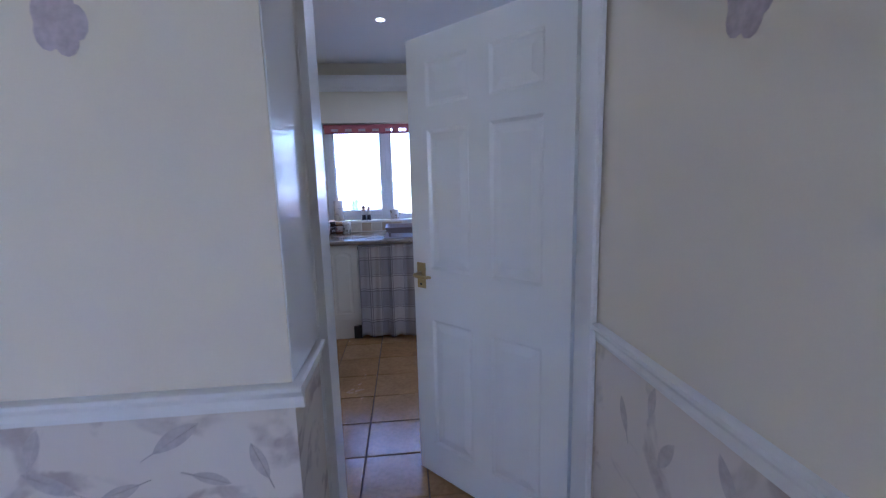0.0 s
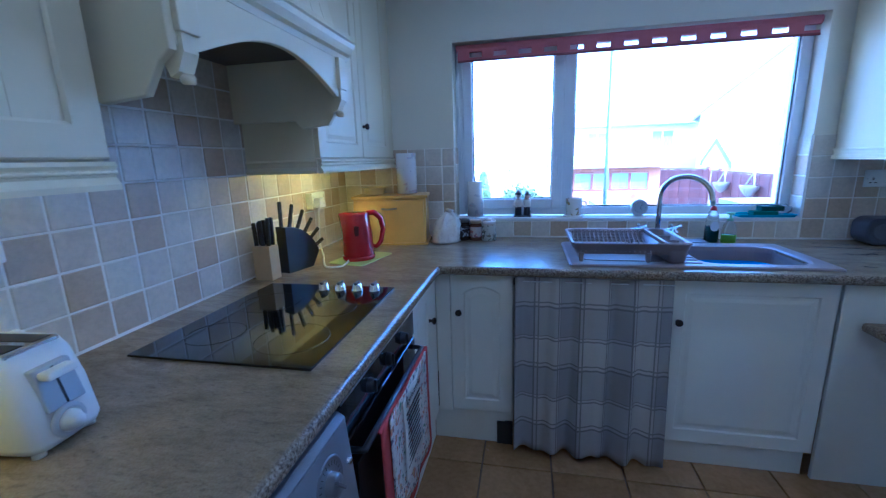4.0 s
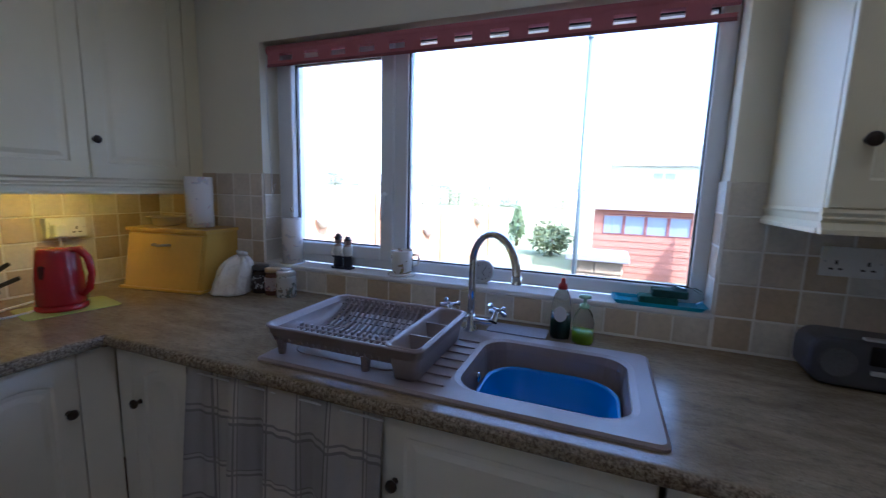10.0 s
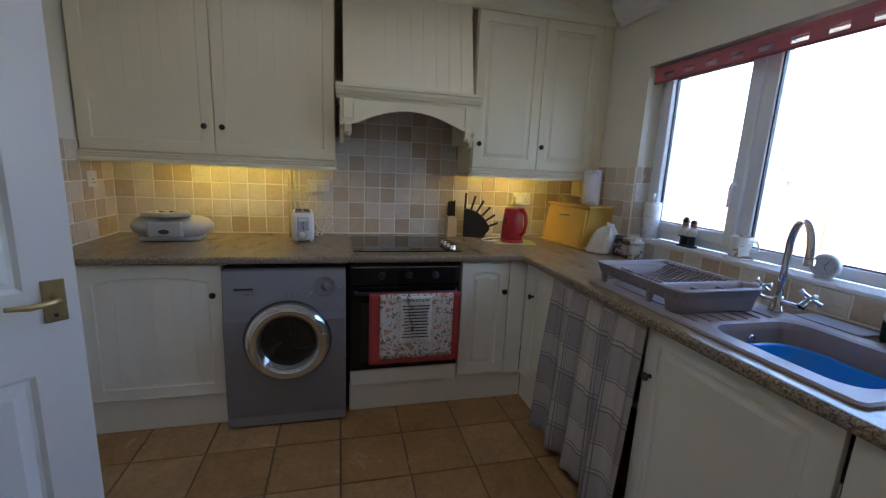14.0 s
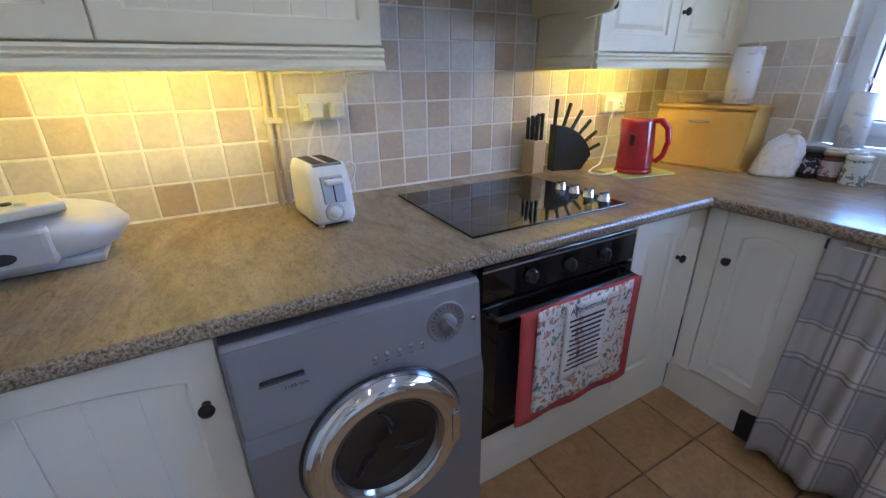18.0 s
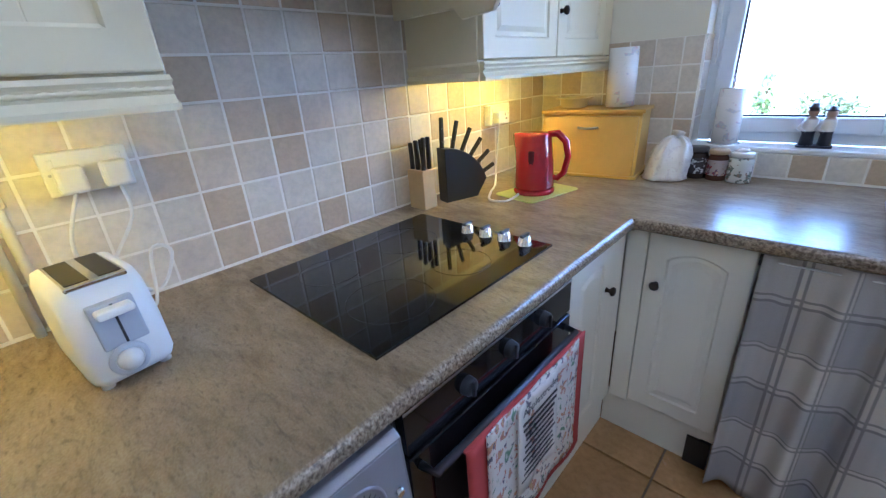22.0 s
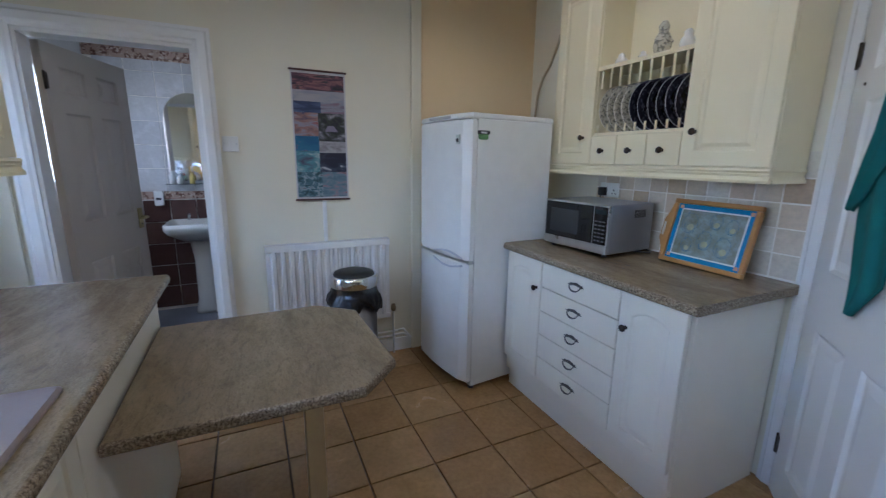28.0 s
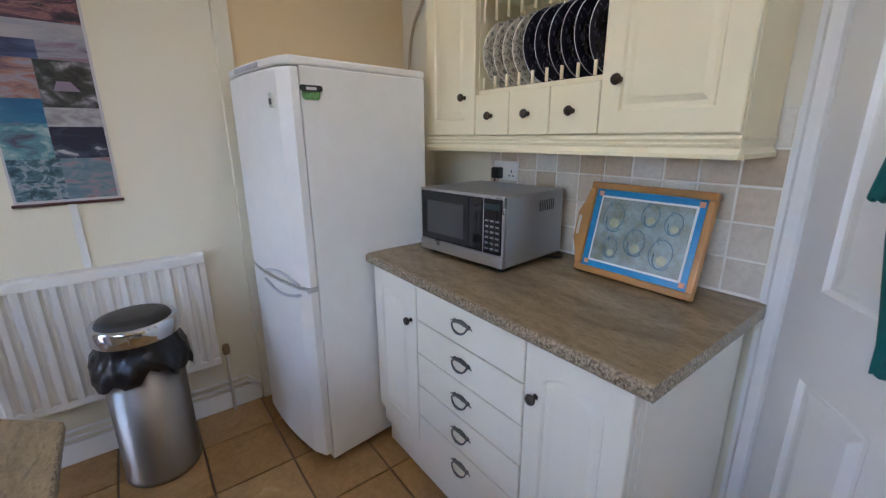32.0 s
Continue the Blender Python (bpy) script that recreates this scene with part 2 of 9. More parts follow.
# ---- mesh tools ----
def box(bm, a, b, bev=0.0, seg=2, m=None):
    (x0, y0, z0), (x1, y1, z1) = [min(p, q) for p, q in zip(a, b)], [max(p, q) for p, q in zip(a, b)]
    vs = [bm.verts.new(v) for v in ((x0, y0, z0), (x1, y0, z0), (x1, y1, z0), (x0, y1, z0), (x0, y0, z1), (x1, y0, z1), (x1, y1, z1), (x0, y1, z1))]
    fs = [bm.faces.new([vs[i] for i in f]) for f in ((3, 2, 1, 0), (4, 5, 6, 7), (0, 1, 5, 4), (1, 2, 6, 5), (2, 3, 7, 6), (3, 0, 4, 7))]
    if bev:
        es = {e for f in fs for e in f.edges}
        r = bmesh.ops.bevel(bm, geom=list(es), offset=bev, segments=seg, profile=0.5, affect="EDGES")
        vs = list({v for f in r["faces"] for v in f.verts} | {v for v in vs if v.is_valid})
    if m is not None:
        bmesh.ops.transform(bm, matrix=m, verts=[v for v in vs if v.is_valid])
    return bm


def lathe(bm, prof, m=None, n=24, smooth=True):
    """Turn a profile of (radius, height) round the z axis."""
    m = m or Matrix()
    rings = []
    for r, z in prof:
        if r < 1e-5:
            rings.append([bm.verts.new(m @ Vector((0, 0, z)))])
        else:
            rings.append([bm.verts.new(m @ Vector((r * math.cos(2 * math.pi * i / n), r * math.sin(2 * math.pi * i / n), z))) for i in range(n)])
    for a, b in zip(rings, rings[1:]):
        for i in range(n):
            j = (i + 1) % n
            q = [a[i % len(a)], a[j % len(a)], b[j % len(b)], b[i % len(b)]]
            q = list(dict.fromkeys(q))
            if len(q) > 2:
                bm.faces.new(q).smooth = smooth
    return bm


def tube(bm, pts, r, n=8, smooth=True, cap=True):
    """A round bar along a line of points; r may be one radius or one for each point."""
    pts = [Vector(p) for p in pts]
    rs = r if isinstance(r, (list, tuple)) else [r] * len(pts)
    up, rings = None, []
    for i, p in enumerate(pts):
        d = (pts[min(i + 1, len(pts) - 1)] - pts[max(i - 1, 0)]).normalized()
        if up is None:
            up = d.orthogonal().normalized()
        up = (up - d * up.dot(d)).normalized()
        s = d.cross(up)
        rings.append([bm.verts.new(p + rs[i] * (math.cos(2 * math.pi * k / n) * up + math.sin(2 * math.pi * k / n) * s)) for k in range(n)])
    for a, b in zip(rings, rings[1:]):
        for k in range(n):
            bm.faces.new((a[k], a[(k + 1) % n], b[(k + 1) % n], b[k])).smooth = smooth
    if cap:
        bm.faces.new(rings[0][::-1])
        bm.faces.new(rings[-1])
    return bm


def prism(bm, poly, axis, lo, hi, bev=0.0, seg=2, m=None):
    """Push a flat outline along an axis. The outline's two numbers are the other axes in order x, y, z."""
    def at(p, q):
        v = list(p)
        v.insert("xyz".index(axis), q)
        return m @ Vector(v) if m else Vector(v)
    a, b = [bm.verts.new(at(p, lo)) for p in poly], [bm.verts.new(at(p, hi)) for p in poly]
    n = len(poly)
    fs = [bm.faces.new(a[::-1]), bm.faces.new(b)] + [bm.faces.new((a[i], a[(i + 1) % n], b[(i + 1) % n], b[i])) for i in range(n)]
    bmesh.ops.recalc_face_normals(bm, faces=fs)
    if bev:
        bmesh.ops.bevel(bm, geom=list({e for f in fs[:2] for e in f.edges}), offset=bev, segments=seg, profile=0.5, affect="EDGES")
    return bm


def rounded(w, h, r, n=5, cx=0.0, cy=0.0):
    """The outline of a rectangle with round corners."""
    out = []
    for k, (sx, sy) in enumerate(((1, 1), (-1, 1), (-1, -1), (1, -1))):
        for i in range(n + 1):
            a = math.pi / 2 * (k + i / n)
            out.append((cx + sx * (w / 2 - r) + r * math.cos(a), cy + sy * (h / 2 - r) + r * math.sin(a)))
    return out


def loft(bm, loops, close=(True, True), smooth=True, m=None):
    """Join equal loops of points by quads."""
    rings = [[bm.verts.new(m @ Vector(p) if m else Vector(p)) for p in lp] for lp in loops]
    n = len(rings[0])
    for a, b in zip(rings, rings[1:]):
        for k in range(n):
            bm.faces.new((a[k], a[(k + 1) % n], b[(k + 1) % n], b[k])).smooth = smooth
    if close[0]:
        bm.faces.new(rings[0][::-1])
    if close[1]:
        bm.faces.new(rings[-1])
    return bm


def B():
    return bmesh.new()


def mesh_of(name, bm, mat):
    bmesh.ops.recalc_face_normals(bm, faces=bm.faces)
    me = bpy.data.meshes.new(name)
    bm.to_mesh(me)
    bm.free()
    for mm in mat if isinstance(mat, (list, tuple)) else (mat,):
        me.materials.append(mm)
    return me


def part(name, bm, mat, parent, label=""):
    ob = new(name, mesh_of(name, bm, mat))
    ob.parent = parent
    return tagged(ob, label)


def solid(name, bm, mat, label="", category="", group="", kind="", m=None):
    ob = new(name, mesh_of(name, bm, mat))
    if m is not None:
        ob.matrix_basis = m
    return tagged(ob, label, category, group, kind)


def thing(name, label, category, m, group="", kind=""):
    ob = new(name)
    ob.empty_display_size = 0.05
    ob.matrix_basis = m
    return tagged(ob, label, category, group, kind)


def tile_mesh(name, w, h, t, bev, mat):
    """A tile with softened edges: face up, foot at z = 0."""
    bm = B()
    lo = [(-w / 2, -h / 2), (w / 2, -h / 2), (w / 2, h / 2), (-w / 2, h / 2)]
    hi = [(x - math.copysign(bev, x), y - math.copysign(bev, y)) for x, y in lo]
    loft(bm, [[(x, y, 0) for x, y in lo], [(x, y, t - bev * 0.6) for x, y in lo], [(x, y, t) for x, y in hi]], close=(False, True), smooth=False)
    return mesh_of(name, bm, mat)


# ---- structure: plan of the kitchen, hall and bathroom ----
XW, XE, YS, YN, ZC = -1.505, 2.56, 1.285, 4.385, 2.62
T = 0.12


def wall(name, label, boxes, mat, bev=0.0):
    bm = B()
    for a, b in boxes:
        box(bm, a, b, bev)
    return solid(name, bm, mat, label, "wall", kind="structure")


bm = B()
PLAN = [(-2.0, -2.5), (0.7, -2.5), (0.7, YS - T), (XE + T, YS - T), (XE + T, 2.65), (4.3, 2.65), (4.3, YN + 0.3), (XW - T, YN + 0.3), (XW - T, 0.885), (-2.0, 0.885)]
prism(bm, PLAN, "z", -0.12, -0.012)
floor = solid("floor", bm, FLOORGROUT, "brown ceramic tiled kitchen floor with dark grout", "floor", kind="structure")
bm = B()
prism(bm, PLAN, "z", ZC, ZC + 0.12)
solid("ceiling", bm, CEIL, "plain white painted ceiling with recessed spots", "ceiling", kind="structure")
wall_west = wall("wall_west", "cream wall with beige tiled splashback behind the cooker", [((XW - T, YS - 0.12, 0), (XW, YN, ZC))], PLASTER)
WX0, WX1, WZ0, WZ1 = -0.79, 1.06, 1.05, 2.045
DX0, DX1, DZ1 = 1.82, 2.535, 2.115
wall_north = wall("wall_north", "cream wall with wide window and back door opening", [
    ((XW - T, YN, 0), (WX0, YN + 0.3, ZC)), ((WX0, YN, 0), (WX1, YN + 0.3, WZ0 - 0.02)), ((WX0, YN, WZ1), (WX1, YN + 0.3, ZC)),
    ((WX1, YN, 0), (DX0, YN + 0.3, ZC)), ((DX0, YN, DZ1), (DX1, YN + 0.3, ZC)), ((DX1, YN, 0), (XE + T, YN + 0.3, ZC))], PLASTER)
BY0, BY1, BZ1 = 3.542, 4.275, 2.0
wall("wall_east", "cream wall with bathroom doorway, poster and radiator", [
    ((XE, 2.235, 0), (XE + T, BY0, ZC)), ((XE, BY0, BZ1), (XE + T, BY1, ZC)), ((XE, BY1, 0), (XE + T, YN, ZC))], PLASTER)
wall("wall_east_alcove", "tan painted wall behind the fridge with warm bounced light in its colour", [((XE + 0.004, YS - 0.12, 0), (XE + T, 2.235, ZC))], PLASTER_TAN)
bm = B()
box(bm, (XE - 0.025, 2.215, 0.0), (XE + 0.003, 2.285, ZC), 0.004)
solid("trim_boxing", bm, PLASTER, "slim cream painted vertical pipe boxing", "trim", kind="structure")
HX0, HX1 = -0.245, 0.585
wall_south = wall("wall_south", "cream wall with hall doorway and tiled splashbacks", [
    ((XW - T, YS - T, 0), (HX0, YS, ZC)), ((HX0, YS - T, 2.05), (HX1, YS, ZC)), ((HX1, YS - T, 0), (XE + T, YS, ZC))], PLASTER)
# hall
HWL, HWR, HY = -0.245, 0.60, 0.885
wall("wall_hall_left", "cream hall wall above a pale floral dado", [((-1.9, HY, 0), (HWL, YS - T, ZC)), ((-2.0, -2.4, 0), (-1.9, HY, ZC))], PLASTER_HALL)
wall("wall_hall_right", "cream hall wall above a pale floral dado", [((HWR, -2.4, 0), (HWR + 0.1, YS - T, ZC))], PLASTER_HALL)
# End wall and its opening are invented to close and light the hall.
wall("wall_hall_back", "cream hall end wall, added with an opening to let light in", [((-2.0, -2.5, 0), (-1.7, -2.4, ZC)), ((-0.8, -2.5, 0), (0.7, -2.4, ZC)), ((-1.7, -2.5, 0), (-0.8, -2.4, 0.8)), ((-1.7, -2.5, 2.2), (-0.8, -2.4, ZC))], PLASTER_HALL)

CARPET = surf("beige_twist_carpet", (0.42, 0.34, 0.25), 1.0, vary=0.12, scale=5, grain=500, relief=1.0)
bm = B()
box(bm, (-1.9, -2.4, -0.0119), (HWR, YS - T - 0.002, 0.004))
solid("floor_hall", bm, CARPET, "beige twist pile hall carpet", "carpet", kind="structure")
# Invented window; it gives the added hall lamp a place.
win3 = thing("window_3_added", "white framed obscure glass window added at the hall end to carry light", "window", pose(0, 0, 0), kind="structure")
bm = B()
box(bm, (-1.7, -2.47, 0.8), (-0.8, -2.464, 2.2))
part("pane", bm, OBSCURE, win3)
for a, b in (((-1.7, 0.8), (-1.64, 2.2)), ((-0.86, 0.8), (-0.8, 2.2)), ((-1.64, 0.8), (-0.86, 0.86)), ((-1.64, 2.14), (-0.86, 2.2))):
    bm = B()
    box(bm, (a[0], -2.46, a[1]), (b[0], -2.415, b[1]), 0.004)
    part("frame_bar", bm, UPVC, win3)

# ---- doors, frames, trim ----
def casing(parent, axis, u0, u1, top, face, out, w=0.07, d=0.022):
    """An architrave of two legs and a head round an opening, on a wall face; out is the side it stands out to."""
    prof = [(0, 0), (w, 0), (w, d * 0.55), (w * 0.82, d * 0.62), (w * 0.7, d), (w * 0.3, d), (w * 0.16, d * 0.7), (0, d * 0.6)]
    def put(p):
        u, z, q = p
        return (face + out * q, u, z) if axis == "y" else (u, face + out * q, z)
    for name, path in (("casing_leg", "l"), ("casing_leg", "r"), ("casing_head", "h")):
        bm = B()
        lo, hi = [], []
        for a, q in prof:
            if path == "l":
                lo.append(put((u0 - a, 0.0, q))); hi.append(put((u0 - a, top + a, q)))
            elif path == "r":
                lo.append(put((u1 + a, 0.0, q))); hi.append(put((u1 + a, top + a, q)))
            else:
                lo.append(put((u0 - a, top + a, q))); hi.append(put((u1 + a, top + a, q)))
        loft(bm, [lo, hi], smooth=False)
        part(name, bm, GLOSS, parent)


def panel_door(w, h, t, mat, arched=False):
    """A six-panel moulded door leaf; hinge edge at x = 0, faces at y = 0 and y = -t, foot at z = 0."""
    bm = B()
    st, mid = 0.11, 0.10
    pw = (w - 2 * st - mid) / 2
    rows = [(0.165, 0.785), (1.02, 1.62), (1.715, h - 0.105)]
    xs = [0, st, st + pw, st + pw + mid, w - st, w]
    zs = [0] + [z for r in rows for z in r] + [h]
    for side in (0, 1):
        y = 0.0 if side == 0 else -t
        s = -1 if side == 0 else 1
        grid = {}
        for i, x in enumerate(xs):
            for k, z in enumerate(zs):
                grid[i, k] = bm.verts.new((x, y, z))
        for i in range(5):
            for k in range(len(zs) - 1):
                if i in (1, 3) and k in (1, 3, 5):
                    x0, x1, z0, z1 = xs[i], xs[i + 1], zs[k], zs[k + 1]
                    prev = [grid[i, k], grid[i + 1, k], grid[i + 1, k + 1], grid[i, k + 1]]
                    for off, dep in ((0.012, 0.009), (0.022, 0.009), (0.05, 0.002)):
                        cur = [bm.verts.new(v) for v in ((x0 + off, y + s * dep, z0 + off), (x1 - off, y + s * dep, z0 + off), (x1 - off, y + s * dep, z1 - off), (x0 + off, y + s * dep, z1 - off))]
                        for a in range(4):
                            bm.faces.new((prev[a], prev[(a + 1) % 4], cur[(a + 1) % 4], cur[a]))
                        prev = cur
                    bm.faces.new(prev)
                else:
                    bm.faces.new((grid[i, k], grid[i + 1, k], grid[i + 1, k + 1], grid[i, k + 1]))
    bmesh.ops.remove_doubles(bm, verts=bm.verts, dist=1e-5)
    es = [e for e in bm.edges if e.is_boundary]
    bmesh.ops.bridge_loops(bm, edges=es)
    return bm


def lever(parent, x, z, y, s, d, mat, plate_h=0.14):
    """A lever handle on a back plate, on the face at y, standing out to side s, pointing in direction d along x."""
    bm = B()
    box(bm, (x - 0.025, y, z - plate_h / 2), (x + 0.025, y + s * 0.007, z + plate_h / 2), 0.002)
    pl = part("back_plate", bm, mat, parent, "scalloped aged brass back plate" if mat is BRASS else "")
    bm = B()
    tube(bm, [(x, y + s * 0.005, z + 0.01), (x, y + s * 0.05, z + 0.01), (x + d * 0.012, y + s * 0.058, z + 0.01), (x + d * 0.06, y + s * 0.058, z + 0.006), (x + d * 0.105, y + s * 0.056, z + 0.012)], [0.009, 0.008, 0.009, 0.008, 0.006], 10)
    part("lever", bm, mat, pl)
    bm = B()
    lathe(bm, [(0, 0), (0.006, 0), (0.005, 0.004), (0, 0.004)], pose(x, y + s * 0.007, z - 0.04, -90 * s, 0, 0), 10)
    part("keyhole", bm, BLACK, pl)


def hinge(parent, x, y, z, m=None):
    bm = B()
    lathe(bm, [(0, -0.045), (0.006, -0.045), (0.006, 0.045), (0, 0.045)], pose(x, y, z), 10)
    box(bm, (x, y - 0.002, z - 0.04), (x + 0.022, y, z + 0.04))
    part("hinge", bm, BRONZE, parent, "dark metal butt hinge")


# the hall door, standing half open into the kitchen
HINGE, LEAF, OPEN = (0.575, 1.300), 0.772, -47.6
doorway = thing("door_frame_1", "white gloss painted hall doorway frame with moulded architrave", "door frame", pose(0, 0, 0), kind="structure")
bm = B()
box(bm, (HX0, YS - T - 0.004, 0), (HX0 + 0.03, YS + 0.004, 2.05))
part("jamb", bm, GLOSS, doorway)
bm = B()
box(bm, (HX1 - 0.002, YS - T - 0.004, 0), (HX1 + 0.014, YS + 0.004, 2.05))
part("jamb", bm, GLOSS, doorway)
bm = B()
box(bm, (HX0 + 0.03, YS - T - 0.004, 2.02), (HX1 - 0.002, YS + 0.004, 2.05))
part("head", bm, GLOSS, doorway)
casing(doorway, "x", HX0, HX1 + 0.012, 2.05, YS, 1)
casing(doorway, "x", HX0 + 0.008, HX1 - 0.01, 2.04, YS - T, -1, 0.02, 0.018)
door1 = thing("door_1", "white moulded six-panel hall door standing half open", "door", Matrix.Translation((*HINGE, 0.012)) @ pose(0, 0, 0, 0, 0, 180 + OPEN), kind="structure")
part("leaf", panel_door(LEAF, 2.0, 0.038, GLOSS), GLOSS, door1)
lever(door1, LEAF - 0.053, 0.985, 0.0, 1, -1, BRASS, 0.118)
lever(door1, LEAF - 0.053, 0.985, -0.038, -1, -1, BRASS, 0.118)
for z in (0.22, 1.78):
    hinge(door1, -0.004, -0.04, z)
# door 1 closes clockwise: its kitchen face is y = -0.038 in its own frame

# bathroom door, open into the bathroom
doorway2 = thing("door_frame_2", "white gloss painted bathroom doorway frame with moulded architrave", "door frame", pose(0, 0, 0), kind="structure")
for a, b, nm in (((XE - 0.004, BY0 - 0.002, 0), (XE + T + 0.004, BY0 + 0.016, BZ1), "jamb"), ((XE - 0.004, BY1 - 0.016, 0), (XE + T + 0.004, BY1 + 0.002, BZ1), "jamb"), ((XE - 0.004, BY0 + 0.016, BZ1 - 0.02), (XE + T + 0.004, BY1 - 0.016, BZ1 + 0.002), "head")):
    bm = B()
    box(bm, a, b)
    part(nm, bm, GLOSS, doorway2)
casing(doorway2, "y", BY0, BY1, BZ1, XE, -1, 0.09, 0.026)
door2 = thing("door_2", "taupe painted six-panel bathroom door standing wide open", "door", Matrix.Translation((XE + T + 0.005, BY1 - 0.02, 0.012)) @ pose(0, 0, 0, 0, 0, -16), kind="structure")
TAUPE = surf("taupe_gloss_paint", (0.52, 0.46, 0.40), 0.35, vary=0.04, scale=3, grain=90, relief=0.08)
part("leaf", panel_door(0.72, 1.96, 0.038, TAUPE), TAUPE, door2)
lever(door2, 0.665, 0.97, -0.038, -1, -1, BRASS)
for z in (0.22, 1.77):
    hinge(door2, -0.004, -0.04, z)

# window: outer frame, mullion, opening casement on one side, fixed light on the other
window1 = thing("window_1", "white plastic double-glazed kitchen window with casement and fixed light", "window", pose(0, 0, 0), kind="structure")
FY0, FY1 = 4.49, 4.56
def bar(parent, name, x0, x1, z0, z1, y0=FY0, y1=FY1, bev=0.006, mat=None):
    bm = B()
    box(bm, (x0, y0, z0), (x1, y1, z1), bev)
    return part(name, bm, mat or UPVC, parent)
WF = 0.055
wfr = bar(window1, "window_frame", WX0, WX0 + WF, WZ0, WZ1)
bar(wfr, "frame_side", WX1 - WF, WX1, WZ0, WZ1)
bar(wfr, "frame_bottom", WX0 + WF, WX1 - WF, WZ0, WZ0 + 0.05)
bar(wfr, "frame_top", WX0 + WF, WX1 - WF, WZ1 - 0.025, WZ1)
bar(wfr, "mullion", -0.175, -0.095, WZ0 + 0.05, WZ1 - 0.025)
sash = bar(window1, "casement", WX0 + WF - 0.012, WX0 + WF + 0.045, WZ0 + 0.04, WZ1 - 0.02, FY0 - 0.018, FY1 - 0.01)
bar(sash, "casement_side", -0.215, -0.155, WZ0 + 0.04, WZ1 - 0.02, FY0 - 0.018, FY1 - 0.01)
bar(sash, "casement_bottom", WX0 + WF + 0.045, -0.215, WZ0 + 0.04, WZ0 + 0.1, FY0 - 0.018, FY1 - 0.01)
bar(sash, "casement_top", WX0 + WF + 0.045, -0.215, WZ1 - 0.075, WZ1 - 0.02, FY0 - 0.018, FY1 - 0.01)
GASK = BLACK
for x0, x1, z0, z1 in ((WX0 + WF + 0.045, -0.215, WZ0 + 0.1, WZ1 - 0.075), (-0.095, WX1 - WF, WZ0 + 0.05, WZ1 - 0.025)):
    bm = B()
    for a, b in (((x0, z0), (x0 + 0.006, z1)), ((x1 - 0.006, z0), (x1, z1)), ((x0 + 0.006, z0), (x1 - 0.006, z0 + 0.006)), ((x0 + 0.006, z1 - 0.006), (x1 - 0.006, z1))):
        box(bm, (a[0], FY0 + 0.012, a[1]), (b[0], FY0 + 0.03, b[1]))
    part("gasket", bm, GASK, window1)
    bm = B()
    box(bm, (x0 + 0.004, FY0 + 0.020, z0 + 0.004), (x1 - 0.004, FY0 + 0.024, z1 - 0.004))
    pn = part("pane", bm, GLASS, window1)
    pn.visible_shadow = False
bm = B()
box(bm, (-0.195, FY0 - 0.026, 1.36), (-0.175, FY0 - 0.018, 1.42), 0.003)
tube(bm, [(-0.185, FY0 - 0.026, 1.39), (-0.185, FY0 - 0.05, 1.39), (-0.185, FY0 - 0.052, 1.37), (-0.187, FY0 - 0.052, 1.28)], [0.008, 0.008, 0.009, 0.007], 8)
part("window_handle", bm, UPVC, window1)
bm = B()
box(bm, (WX0 - 0.0, YN - 0.012, WZ0 - 0.022), (WX1, FY0 + 0.002, WZ0 - 0.002), 0.006)
part("window_sill", bm, GLOSS, window1, "white gloss painted sill board")

# back door in its deep opening
backdoor = thing("door_3", "white plastic back door with obscure patterned glass", "door", pose(0, 0, 0), kind="structure")
DY0, DY1 = 4.52, 4.585
bar(backdoor, "frame_side", DX0, DX0 + 0.05, 0, DZ1, DY0 + 0.01, DY1)
bar(backdoor, "frame_side", DX1 - 0.05, DX1, 0, DZ1, DY0 + 0.01, DY1)
bar(backdoor, "frame_top", DX0 + 0.05, DX1 - 0.05, DZ1 - 0.05, DZ1, DY0 + 0.01, DY1)
lf = bar(backdoor, "stile", DX0 + 0.05, DX0 + 0.15, 0.03, DZ1 - 0.05, DY0, DY1 - 0.008)
bar(lf, "stile", DX1 - 0.15, DX1 - 0.05, 0.03, DZ1 - 0.05, DY0, DY1 - 0.008)
for z0, z1 in ((0.03, 0.19), (0.81, 0.93), (DZ1 - 0.16, DZ1 - 0.05)):
    bar(lf, "rail", DX0 + 0.15, DX1 - 0.15, z0, z1, DY0, DY1 - 0.008)
for z0, z1 in ((0.19, 0.81), (0.93, DZ1 - 0.16)):
    bm = B()
    box(bm, (DX0 + 0.146, DY0 + 0.024, z0 - 0.004), (DX1 - 0.146, DY0 + 0.028, z1 + 0.004))
    pn = part("pane", bm, OBSCURE, backdoor, "wavy obscure glass pane")
    pn.visible_shadow = False
    bm = B()
    for a, b in (((DX0 + 0.15, z0), (DX0 + 0.157, z1)), ((DX1 - 0.157, z0), (DX1 - 0.15, z1)), ((DX0 + 0.157, z0), (DX1 - 0.157, z0 + 0.007)), ((DX0 + 0.157, z1 - 0.007), (DX1 - 0.157, z1))):
        box(bm, (a[0], DY0 + 0.012, a[1]), (b[0], DY0 + 0.022, b[1]))
    part("gasket", bm, GASK, backdoor)
bm = B()
box(bm, (DX1 - 0.118, DY0 - 0.01, 0.93), (DX1 - 0.086, DY0, 1.15), 0.004)
hp = part("handle_plate", bm, BLACK, backdoor, "black handle plate")
bm = B()
